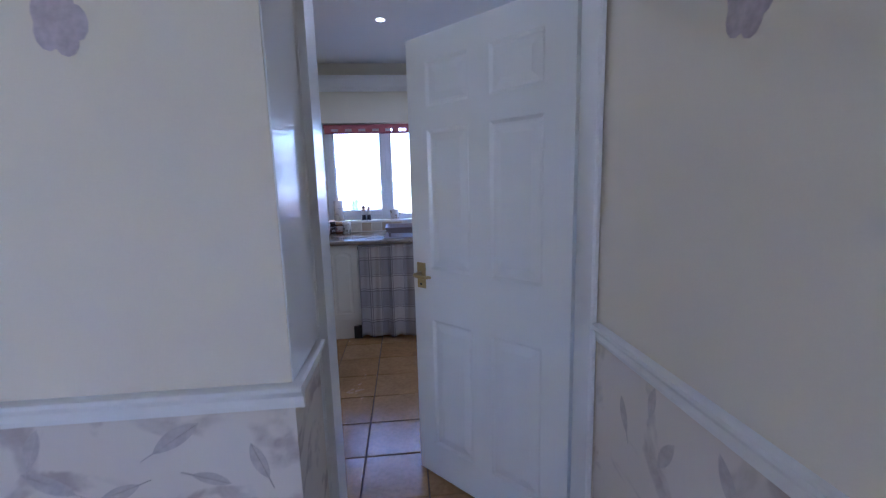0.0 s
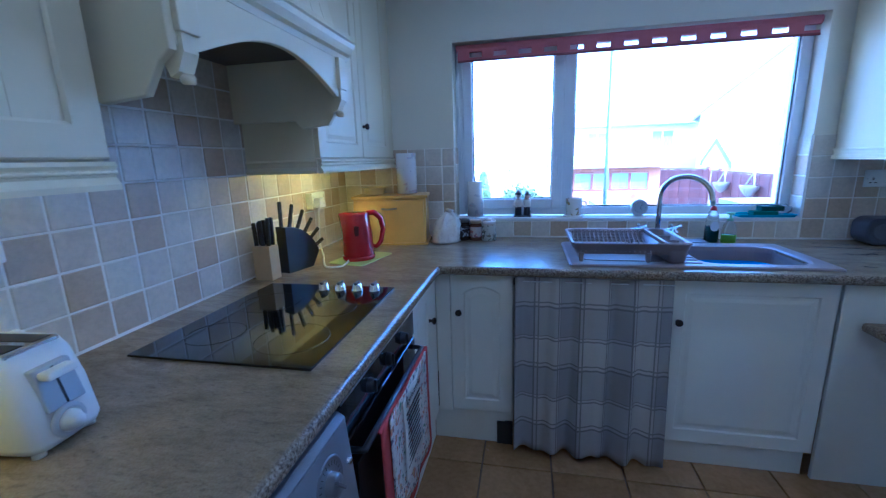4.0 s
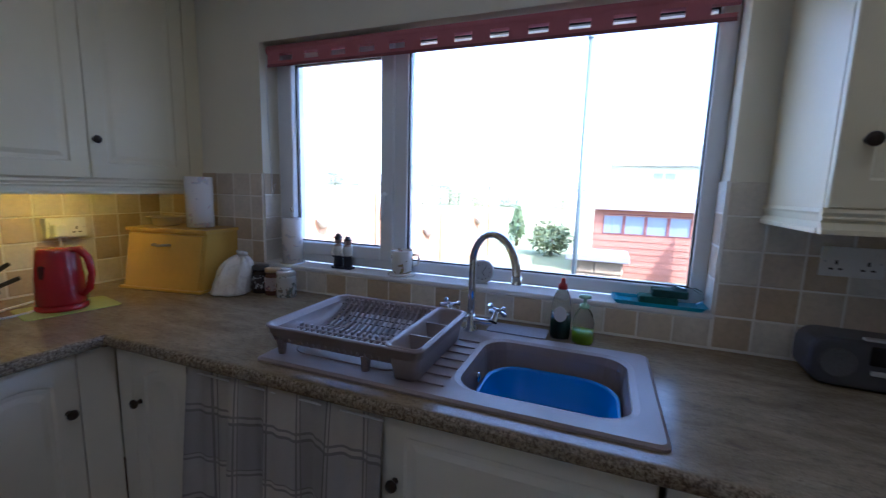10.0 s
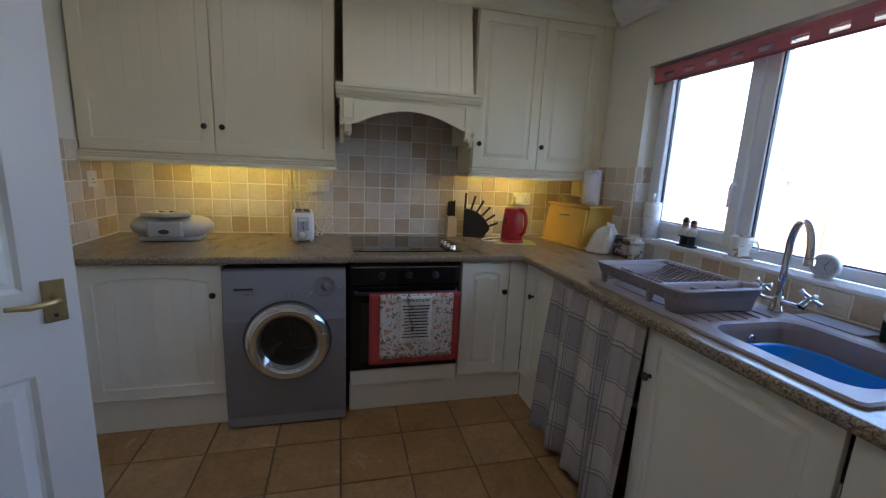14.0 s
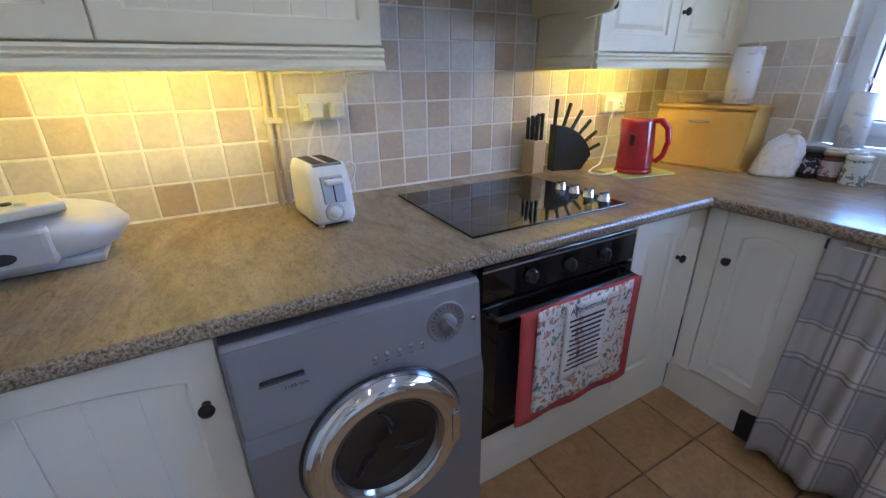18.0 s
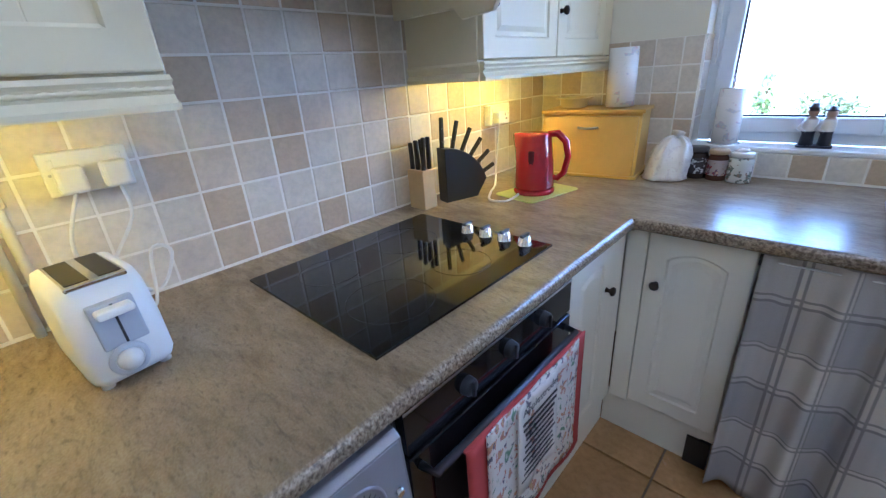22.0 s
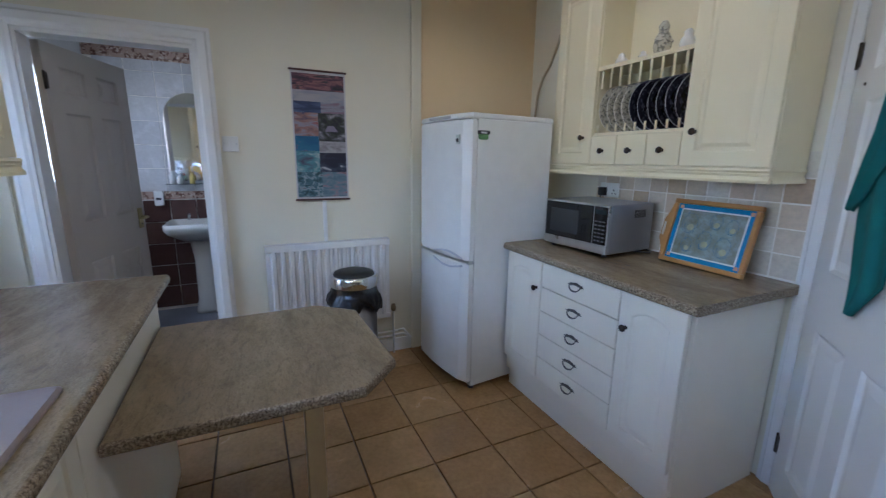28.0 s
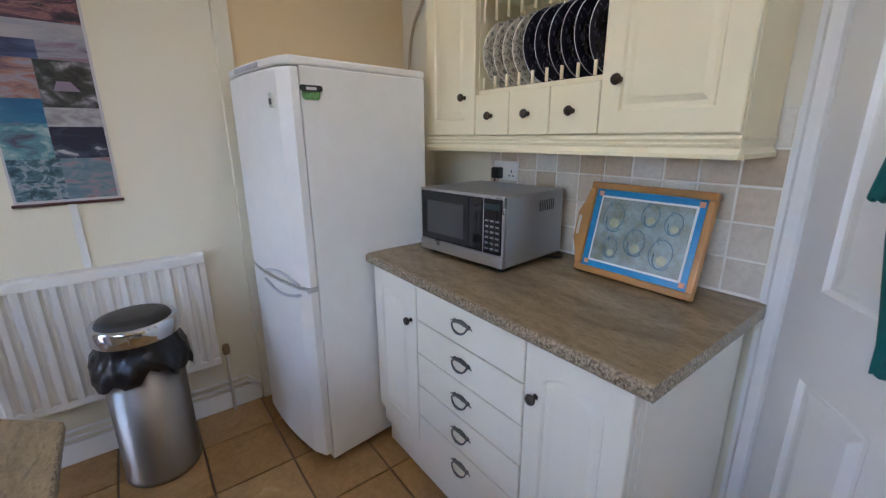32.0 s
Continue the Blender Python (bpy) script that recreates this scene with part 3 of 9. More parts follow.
tube(bm, [(DX1 - 0.102, DY0 - 0.01, 1.07), (DX1 - 0.102, DY0 - 0.05, 1.07), (DX1 - 0.115, DY0 - 0.054, 1.07), (DX1 - 0.215, DY0 - 0.052, 1.068)], [0.011, 0.01, 0.011, 0.009], 10)
part("lever", bm, BLACK, hp)

# cornice along the tops of the wall units and over the window
bm = B()
cpro = [(0.0, 2.35), (0.015, 2.35), (0.02, 2.37), (0.05, 2.39), (0.085, 2.44), (0.095, 2.46), (0.10, 2.485), (0.0, 2.485)]
prism(bm, [(YN - a, z) for a, z in cpro], "x", -1.10, XE - 0.4)
solid("trim_cornice", bm, GLOSS, "white moulded cornice shelf over the window", "trim", kind="structure")
# skirting along the east wall
bm = B()
box(bm, (XE - 0.016, 2.29, 0.0), (XE, BY0 - 0.092, 0.10), 0.004)
solid("baseboard", bm, GLOSS, "white gloss painted skirting board", "baseboard", kind="structure")

# hall dado rail and lower paper
def floral_mat():
    m, nt, p = tree("pale_floral_dado_paper")
    v = coords(nt)
    w = noise_node(nt, v, 3.2, 3, 0.5, 2.2)
    w2 = noise_node(nt, v, 7.0, 5, 0.6, 1.5)
    base = mix(nt, ramp(nt, w, [(0.54, (0, 0, 0)), (0.62, (1, 1, 1))]), (0.70, 0.64, 0.57), ramp(nt, w2, [(0.35, (0.45, 0.38, 0.35)), (0.55, (0.58, 0.53, 0.48)), (0.7, (0.66, 0.60, 0.55))]))
    nt.links.new(base, p.inputs["Base Color"])
    p.inputs["Roughness"].default_value = 0.7
    bump(nt, p, noise_node(nt, v, 200, 2), 0.2, 0.001)
    return m


FLORAL = floral_mat()
DADO = 0.975
for nm, boxes in (("trim_dado_paper_left", [((-1.9, HY - 0.003, 0.12), (HWL, HY, DADO - 0.06)), ((HWL, HY - 0.003, 0.12), (HWL + 0.003, YS - T - 0.02, DADO - 0.06))]), ("trim_dado_paper_right", [((HWR - 0.003, -2.4, 0.12), (HWR, YS - T - 0.02, DADO - 0.06))])):
    bm = B()
    for a, b in boxes:
        box(bm, a, b)
    solid(nm, bm, FLORAL, "pale grey floral wallpaper below the dado rail", "wallpaper", kind="structure")
rp = [(0, -0.06), (0.008, -0.058), (0.012, -0.045), (0.012, -0.03), (0.018, -0.022), (0.026, -0.012), (0.026, -0.002), (0.018, 0.0), (0, 0.0)]
bm = B()
prism(bm, [(HY - a, DADO + z) for a, z in rp], "x", -1.9, HWL + 0.026)
prism(bm, [(HWL + a, DADO + z) for a, z in rp], "y", HY, YS - T - 0.02)
# Thin gloss panel added so the wall return shows a bright window reflection.
bm2 = B()
box(bm2, (HWL, HY + 0.002, DADO + 0.001), (HWL + 0.004, YS - T - 0.019, 2.06), 0.001, 1)
solid("trim_return_gloss_panel", bm2, GLOSS, "white gloss panel added on the hall wall return for a bright reflection", "trim", kind="structure")
solid("trim_dado_rail_left", bm, GLOSS, "white gloss moulded dado rail", "dado rail", kind="structure")
bm = B()
prism(bm, [(HWR - a, DADO + z) for a, z in rp], "y", -2.4, YS - T - 0.02)
solid("trim_dado_rail_right", bm, GLOSS, "white gloss moulded dado rail", "dado rail", kind="structure")

# ---- fitted units ----
def front(bm, w, h, arch=0.0, grooves=0, t=0.02, frame_w=0.06, m=None):
    """A framed cabinet front lying in x and z, with its face at y = 0 and its back at y = t."""
    n = 12
    def loop(off, dep):
        x0, x1, z0, z1 = off, w - off, off, h - off
        rise = arch * max(0.0, min(1.0, off / frame_w)) if off else 0.0
        top = []
        for i in range(n + 1):
            u = i / n
            x = x1 + (x0 - x1) * u
            s = math.sin(math.pi * u) ** 0.8 if 0 < u < 1 else 0.0
            top.append((x, dep, z1 - rise * (1 - s)))
        return [(x0, dep, z0), (x1, dep, z0)] + top
    loops = [loop(0, t), loop(0, 0.002), loop(0.003, 0), loop(frame_w, 0), loop(frame_w + 0.006, 0.006)]
    if grooves:
        loft(bm, loops, close=(True, False), smooth=False, m=m)
        box(bm, (frame_w - 0.006, 0.0095, frame_w - 0.006), (w - frame_w + 0.006, 0.014, h - frame_w + 0.005), m=m)
    else:
        loops += [loop(frame_w + 0.018, 0.006), loop(frame_w + 0.034, 0.001)]
        loft(bm, loops, smooth=False, m=m)
    return bm


def boards(parent, w, h, n, mat, fw=0.06):
    """Tongue-and-groove boards set in a framed door."""
    px0, px1 = fw - 0.002, w - fw + 0.002
    s = (px1 - px0) / n
    for i in range(n):
        bm = B()
        box(bm, (px0 + i * s + 0.0007, 0.0074, fw - 0.004), (px0 + (i + 1) * s - 0.0007, 0.0094, h - fw + 0.004), 0.0008, 1)
        part("board", bm, mat, parent)


def knob(parent, x, y, z, m=None, r=0.016):
    bm = B()
    lathe(bm, [(0, 0), (0.009, 0), (0.0065, 0.006), (0.0065, 0.012), (r * 0.85, 0.017), (r, 0.022), (r * 0.85, 0.028), (r * 0.4, 0.031), (0, 0.0315)], (m or Matrix()) @ pose(x, y, z, 90, 0, 0), 14)
    part("knob", bm, BRONZE, parent, "dark bronze knob")


def base_unit(name, label, m, w, h0, h1, depth, doors, mat, group="", back=True):
    """A base unit: carcass and plinth; doors is a list of (x0, x1, z0, z1, arch, grooves, knob)."""
    u = thing(name, label, "cabinet", m, group)
    bm = B()
    box(bm, (0.002, 0.024, h0), (w - 0.002, depth, h1))
    part("carcass", bm, mat, u)
    for x0, x1, z0, z1, arch, gr, kn in doors:
        bm = B()
        front(bm, x1 - x0 - 0.004, z1 - z0 - 0.004, arch, gr)
        d = part("door", bm, mat, u)
        d.location = (x0 + 0.002, 0, z0 + 0.002)
        if gr:
            boards(d, x1 - x0 - 0.004, z1 - z0 - 0.004, gr, mat)
        if kn:
            knob(d, kn[0] - x0 - 0.002, 0, kn[1] - z0 - 0.002)
    return u


def plinth(u, x0, x1, z1, y, mat=None):
    bm = B()
    box(bm, (x0, y, 0.0), (x1, y + 0.018, z1), 0.002)
    part("plinth", bm, mat or WHITECAB, u)


WZ = 0.93
WTB = WZ - 0.04


def facing_east(y0, x):
    """Local x runs along +y, local y into the unit (towards -x)."""
    return Matrix.Translation((x, y0, 0)) @ Matrix(((0, -1, 0, 0), (1, 0, 0, 0), (0, 0, 1, 0), (0, 0, 0, 1)))


UX = -0.775
unit = base_unit("base_unit", "off-white base unit with tongue-and-groove panelled door", facing_east(1.30, UX), 0.745, 0.13, WTB, 0.70,
                 [(0.12, 0.742, 0.185, WTB - 0.004, 0.03, 6, (0.70, 0.73))], WHITECAB, "fitted kitchen base units")
plinth(unit, 0.0, 0.745, 0.165, 0.03)
bm = B()
box(bm, (0.002, 0.002, 0.17), (0.118, 0.022, WTB - 0.004), 0.002)
part("filler_panel", bm, WHITECAB, unit)
unit = base_unit("base_unit", "narrow off-white corner base unit beside the oven", facing_east(3.297, UX), 0.36, 0.13, WTB, 0.70,
                 [(0.0, 0.295, 0.185, WTB - 0.004, 0.02, 0, (0.262, 0.705))], WHITECAB, "fitted kitchen base units")
plinth(unit, -0.63, 0.431, 0.165, 0.03)
bm = B()
box(bm, (0.297, 0.002, 0.17), (0.403, 0.02, WTB - 0.004), 0.002)
part("filler_panel", bm, WHITECAB, unit)
# window run faces -y
UY = 3.70
def facing_south(x0, y):
    return Matrix.Translation((x0, y, 0))


unit = base_unit("base_unit", "off-white corner base unit with arched door panel", facing_south(-0.75, UY), 0.34, 0.13, WTB, 0.66,
                 [(0.045, 0.337, 0.185, WTB - 0.004, 0.03, 0, (0.085, 0.70))], WHITECAB, "fitted kitchen base units")
plinth(unit, -0.054, 0.30, 0.165, 0.03)
bm = B()
box(bm, (-0.0245, 0.002, 0.17), (0.043, 0.02, WTB - 0.004), 0.002)
part("filler_panel", bm, WHITECAB, unit)
# Black block draws the shade of the open gap beside the plinth.
bm = B()
box(bm, (0.26, 0.02, 0.0), (0.335, 0.06, 0.12))
part("plinth_end_shade", bm, BLACK, unit, "black block standing for the shade in the gap at the plinth end")
unit = base_unit("base_unit", "off-white sink base unit with framed door", facing_south(0.235, UY), 0.615, 0.13, 0.735, 0.66,
                 [(0.0, 0.612, 0.125, WTB - 0.004, 0.0, 0, (0.04, 0.70))], WHITECAB, "fitted kitchen base units")
plinth(unit, 0.0, 0.60, 0.115, 0.03)
ep = thing("end_panel", "plain off-white end panel closing the worktop run", "panel", pose(0, 0, 0))
for nm, a, b in (("front_panel", (0.86, UY + 0.004, 0.0), (1.772, UY + 0.022, WTB)), ("side_panel", (1.752, UY + 0.0225, 0.0), (1.772, YN - 0.02, WTB))):
    bm = B()
    box(bm, a, b, 0.002)
    part(nm, bm, WHITECAB, ep)
# dark shelf space behind the curtain
bm = B()
box(bm, (-0.40, 4.30, 0.0), (0.23, 4.32, WTB))
solid("wall_under_sink", bm, PLASTER, "shadowed wall behind the curtain", "wall", kind="structure")

# worktops
def bull(depth, t=0.04, r=0.016):
    """Profile of a post-formed edge: (distance back from the front, height)."""
    out = [(depth, 0.0), (depth, -t)]
    for i in range(6):
        a = math.pi / 2 * i / 5
        out.append((r - r * math.sin(a), -t + r - r * math.cos(a)))
    for i in range(6):
        a = math.pi / 2 * i / 5
        out.append((r - r * math.cos(a), -r + r * math.sin(a)))
    return out


FX, FY = -0.74, 3.65
SX0, SX1, SY0, SY1 = 0.36, 0.80, 3.775, 4.155
def worktop_run(label, slabs, edges):
    u = thing("worktop", label, "worktop", pose(0, 0, 0))
    for x0, x1, y0, y1 in slabs:
        bm = B()
        box(bm, (x0, y0, WZ - 0.04), (x1, y1, WZ))
        part("slab", bm, WORKTOP, u)
    for prof, axis, lo, hi in edges:
        bm = B()
        prism(bm, prof, axis, lo, hi)
        part("rolled_edge", bm, WORKTOP, u, "speckled rolled front edge")


worktop_run("mottled beige stone-effect worktop along the cooker and window walls",
            [(XW + 0.002, FX - 0.06, YS + 0.004, YN - 0.004), (FX - 0.06, FX, FY, YN - 0.004), (FX, SX0, FY + 0.05, YN - 0.004), (SX0, SX1, FY + 0.05, SY0), (SX0, SX1, SY1, YN - 0.004), (SX1, 1.79, FY + 0.05, YN - 0.004)],
            [([(FX - a, WZ + z) for a, z in bull(0.06)], "y", YS + 0.004, FY), ([(FY + a, WZ + z) for a, z in bull(0.05)], "x", FX, 1.79)])

# wall units on the cooker wall
def wall_unit(name, label, m, w, z0, z1, depth, doors, mat, group="wall units", rail=True):
    u = thing(name, label, "wall cabinet", m, group)
    bm = B()
    box(bm, (0.001, 0.022, z0), (w - 0.001, depth, z1))
    part("carcass", bm, mat, u)
    for x0, x1, d0, d1, arch, gr, kn in doors:
        bm = B()
        front(bm, x1 - x0 - 0.004, d1 - d0 - 0.004, arch, gr)
        d = part("door", bm, mat, u)
        d.location = (x0 + 0.002, 0, d0 + 0.002)
        if gr:
            boards(d, x1 - x0 - 0.004, d1 - d0 - 0.004, gr, mat)
        knob(d, kn[0] - x0 - 0.002, 0, kn[1] - d0 - 0.002)
    return u


def light_rail(u, x0, x1, z1, depth, ends=(), mat=None):
    prof = [(0.012, z1), (-0.004, z1), (-0.008, z1 - 0.008), (-0.004, z1 - 0.014), (0.0, z1 - 0.03), (-0.01, z1 - 0.044), (-0.01, z1 - 0.055), (0.012, z1 - 0.055)]
    bm = B()
    prism(bm, prof, "x", x0, x1)
    part("light_rail", bm, mat or CREAM, u, "moulded light rail")
    nb = int((x1 - x0) / 0.009)
    part("rope_bead", tube(B(), [(x0 + (x1 - x0) * i / nb, -0.002, z1 - 0.021) for i in range(nb + 1)], [0.0032 if i % 2 else 0.0052 for i in range(nb + 1)], 6), mat or CREAM, u, "fine rope bead along the rail")
    for x, s in ends:
        bm = B()
        prism(bm, [(x + s * a, z) for a, z in prof], "y", 0.013, depth)
        part("light_rail_return", bm, mat or CREAM, u)


def unit_cornice(u, x0, x1, z0, ends=(), depth=0.3, mat=None):
    prof = [(0.03, z0), (-0.002, z0), (-0.006, z0 + 0.02), (-0.03, z0 + 0.05), (-0.042, z0 + 0.085), (-0.055, z0 + 0.09), (-0.058, z0 + 0.125), (0.03, z0 + 0.125)]
    bm = B()
    prism(bm, prof, "x", x0, x1)
    part("cornice", bm, mat or CREAM, u, "moulded top cornice")
    for x, s in ends:
        bm = B()
        prism(bm, [(x + s * a, z) for a, z in prof], "y", 0.031, depth)
        part("cornice_return", bm, mat or CREAM, u)


CX = -1.165
U0, U1 = 1.42, 2.365
u = wall_unit("wall_unit", "cream double wall unit with tongue-and-groove doors above the counter", facing_east(1.29, CX), 1.30, U0 - 0.02, U1, 0.338,
              [(0.012, 0.655, U0, U1, 0.0, 6, (0.61, 1.572)), (0.655, 1.298, U0, U1, 0.0, 6, (0.70, 1.572))], CREAM)
light_rail(u, 0.0, 1.30, U0 - 0.004, 0.33, [(1.30, -1)])
unit_cornice(u, 0.0, 3.09, U1)
u = wall_unit("wall_unit", "cream double wall unit with framed doors beside the hood", facing_east(3.437, CX), 0.945, U0 - 0.02, U1, 0.338,
              [(0.004, 0.455, U0, U1, 0.0, 0, (0.04, 1.572)), (0.455, 0.87, U0, U1, 0.0, 0, (0.475, 1.572))], CREAM)
light_rail(u, 0.0, 0.94, U0 - 0.004, 0.33, [(0.0, 1)])
bm = B()
box(bm, (0.872, 0.002, U0), (0.945, 0.02, U1), 0.002)
part("filler_panel", bm, CREAM, u)
# single wall unit by the window
u = wall_unit("wall_unit", "cream single wall unit over the peninsula", facing_south(1.155, 4.01), 0.52, 1.375, 2.40, 0.37,
              [(0.0, 0.52, 1.40, 2.38, 0.0, 0, (0.05, 1.545))], CREAM)
light_rail(u, -0.008, 0.53, 1.40, 0.37, [(0.0, 1), (0.52, -1)])

# south units: base run, drawers and wall unit, facing north (local x runs along -x)
def facing_north(x1, y):
    return Matrix.Translation((x1, y, 0)) @ pose(0, 0, 0, 0, 0, 180)


SY = 1.93
sb = base_unit("base_unit", "off-white base unit with five drawers between two doors", facing_north(1.83, SY), 1.145, 0.12, WTB, 0.62,
               [(0.0, 0.32, 0.21, WTB - 0.004, 0.025, 0, (0.285, 0.735)), (0.845, 1.143, 0.21, WTB - 0.004, 0.03, 0, (0.885, 0.735))], WHITECAB, "fitted kitchen base units")
def drawer_front(u, x0, x1, z0, z1):
    bm = B()
    box(bm, (x0 + 0.002, 0.0, z0 + 0.002), (x1 - 0.002, 0.02, z1 - 0.002), 0.003)
    d = part("drawer", bm, WHITECAB, u)
    xc, zc = (x0 + x1) / 2, (z0 + z1) / 2 + 0.01
    bm = B()
    for s in (-1, 1):
        lathe(bm, [(0, 0), (0.008, 0), (0.007, 0.008), (0, 0.010)], pose(xc + s * 0.034, 0.0, zc + 0.002, 90, 0, 0), 10)
    tube(bm, [(xc + 0.036 * math.cos(a), -0.012 - 0.008 * math.sin(a), zc - 0.024 * math.sin(a)) for a in [math.pi * i / 10 for i in range(11)]], [0.0028, 0.003, 0.0032, 0.0036, 0.0042, 0.0046, 0.0042, 0.0036, 0.0032, 0.003, 0.0028], 8)
    tube(bm, [(xc + 0.054 * s, -0.005, zc + 0.010 - 0.010 * abs(s)) for s in [i / 4 for i in range(-4, 5)]], [0.0012, 0.003, 0.0055, 0.0075, 0.008, 0.0075, 0.0055, 0.003, 0.0012], 6)
    part("drop_handle", bm, PEWTER, d, "pewter drop handle")
hs = [WTB - 0.004, 0.750, 0.615, 0.480, 0.345, 0.21]
for a, b in zip(hs[1:], hs):
    drawer_front(sb, 0.322, 0.843, a, b)
plinth(sb, 0.0, 1.14, 0.20, 0.05)
bm = B()
box(bm, (1.127, 0.0505, 0.0), (1.145, 0.62, WTB), 0.001)
part("end_panel", bm, WHITECAB, sb)
worktop_run("mottled beige stone-effect worktop on the drawer unit", [(0.648, 1.86, YS + 0.004, 1.905)], [([(1.955 - a, WZ + z) for a, z in bull(0.05)], "x", 0.648, 1.86)])

WU = thing("plate_rack_unit", "cream wall unit with plate rack, spice drawers and two doors", "wall cabinet", facing_north(1.95, 1.557), "wall units")
WW = 1.245
SB0, SB1 = 1.40, 2.37
for a, b, nm in (((0.0, 0.022, SB0 - 0.02), (0.328, 0.255, SB1), "carcass"), ((0.875, 0.022, SB0 - 0.02), (WW, 0.255, SB1), "carcass"), ((0.3281, 0.24, SB0 - 0.02), (0.8749, 0.255, SB1), "back_panel"), ((0.3281, 0.022, SB0 - 0.02), (0.8749, 0.24, SB0), "bottom_board"), ((0.3281, 0.022, 1.555), (0.8749, 0.24, 1.57), "rack_board"), ((0.3281, 0.01, 1.895), (0.8749, 0.24, 1.915), "shelf")):
    bm = B()
    box(bm, a, b, 0.001)
    part(nm, bm, CREAM, WU)
for x0, x1, kx in ((0.0, 0.328, 0.262), (0.875, WW, 0.931)):
    bm = B()
    front(bm, x1 - x0 - 0.004, SB1 - SB0 - 0.004, 0.0, 0)
    d = part("door", bm, CREAM, WU)
    d.location = (x0 + 0.002, 0, SB0 + 0.002)
    knob(d, kx - x0, 0, 1.545 - SB0)
for i in range(3):
    x0 = 0.329 + i * 0.182
    bm = B()
    box(bm, (x0 + 0.002, 0.0, SB0 + 0.002), (x0 + 0.180, 0.12, 1.552), 0.003)
    d = part("spice_drawer", bm, CREAM, WU)
    knob(d, x0 + 0.091, 0, 1.472)
for y, n in ((0.016, 9), (0.225, 9)):
    for i in range(n):
        x = 0.362 + i * 0.060
        for z0, z1 in ((1.571, 1.612), (1.80, 1.893)) if y < 0.1 else ((1.571, 1.893),):
            part("dowel", tube(B(), [(x, y, z0), (x, y, z1)], 0.0055, 8), CREAM, WU)
light_rail(WU, 0.0, WW + 0.005, SB0 - 0.004, 0.25, [(WW, -1)])
unit_cornice(WU, 0.0, WW, SB1, [(WW, -1)], 0.25)

# ---- appliances and large furniture ----
def text_part(name, words, size, m, mat, parent, depth=0.0004, align="CENTER"):
    cu = bpy.data.curves.new(name, "FONT")
    cu.body, cu.size, cu.extrude, cu.align_x, cu.align_y, cu.resolution_u = words, size, depth, align, "CENTER", 2
    tmp = bpy.data.objects.new(name, cu)
    scene.collection.objects.link(tmp)
    me = bpy.data.meshes.new_from_object(tmp.evaluated_get(bpy.context.evaluated_depsgraph_get()))
    bpy.data.objects.remove(tmp)
    me.materials.clear()
    me.materials.append(mat)
    ob = new(name, me)
    ob.matrix_basis, ob.parent = m, parent
    return ob


SILVER = surf("silver_grey_enamel", (0.25, 0.245, 0.265), 0.3, metal=0.35, vary=0.05, scale=3, grain=300, relief=0.05, coat=0.3)
SILVER_D = surf("grey_control_panel", (0.29, 0.295, 0.32), 0.32, metal=0.3, vary=0.05, scale=3, grain=300, relief=0.05)
GLOSSBLACK = surf("gloss_black_glass", (0.006, 0.006, 0.007), 0.05, vary=0.1, relief=0)
SMOKE = surf("smoked_door_glass", (0.020, 0.018, 0.017), 0.10, vary=0.1, relief=0)
INK = surf("dark_ink", (0.03, 0.03, 0.035), 0.6)
PALEINK = surf("pale_ink", (0.6, 0.62, 0.63), 0.6)
DRAWN = Matrix(((1, 0, 0, 0), (0, 0, -1, 0), (0, 1, 0, 0), (0, 0, 0, 1)))

# washing machine: local x along the wall, front at y = 0
WMX = -0.715
wm = thing("washing_machine", "silver-grey front-loading washing machine with chrome porthole door", "washing machine", facing_east(2.047, WMX))
W, Hm = 0.600, 0.865
bm = B()
prism(bm, [(0.012, 0.03), (0.0, 0.10), (0.0, 0.60), (0.012, 0.64), (0.03, 0.855), (0.045, Hm), (0.56, Hm), (0.56, 0.03)], "x", 0.0, W, 0.004)
part("body", bm, SILVER, wm)
bm = B()
prism(bm, [(0.010, 0.645), (0.0285, 0.852), (0.034, 0.852), (0.02, 0.645)], "x", 0.006, W - 0.006, 0.0015)
ctrl = part("control_panel", bm, SILVER_D, wm)
bm = B()
box(bm, (0.0, 0.006, 0.012), (W, 0.05, 0.10), 0.003)
part("kick_panel", bm, SILVER_D, wm)
for x in (0.05, W - 0.05):
    bm = B()
    lathe(bm, [(0, 0), (0.02, 0), (0.02, 0.02), (0.012, 0.035), (0, 0.035)], pose(x, 0.06, 0), 12)
    part("foot", bm, BLACK, wm)
cxm, czm, R = 0.308, 0.488, 0.208
PO = pose(cxm, 0.002, czm, 90, 0, 0)
bm = B()
lathe(bm, [(R + 0.004, -0.004), (R + 0.002, 0.008), (R, 0.022), (R - 0.012, 0.036), (R - 0.035, 0.044), (R - 0.055, 0.038), (R - 0.066, 0.026), (R - 0.068, 0.012), (R - 0.07, -0.004)], PO, 56)
part("door_ring", bm, CHROME, wm, "wide polished chrome door ring")
bm = B()
lathe(bm, [(R - 0.064, 0.030), (R - 0.070, 0.020), (R - 0.080, 0.012), (R - 0.10, 0.007), (0.075, 0.004), (0.04, 0.0045), (0, 0.006)], PO, 56)
part("door_glass", bm, SMOKE, wm, "dark bowl of door glass")
# Pale ring added to imitate the reflection round the glass bowl.
bm = B()
lathe(bm, [(R - 0.060, 0.034), (R - 0.066, 0.0325), (R - 0.071, 0.0215), (R - 0.076, 0.016)], PO, 56)
part("bowl_glint_ring", bm, surf("grey_glint_steel", (0.30, 0.30, 0.31), 0.16, metal=0.9), wm)
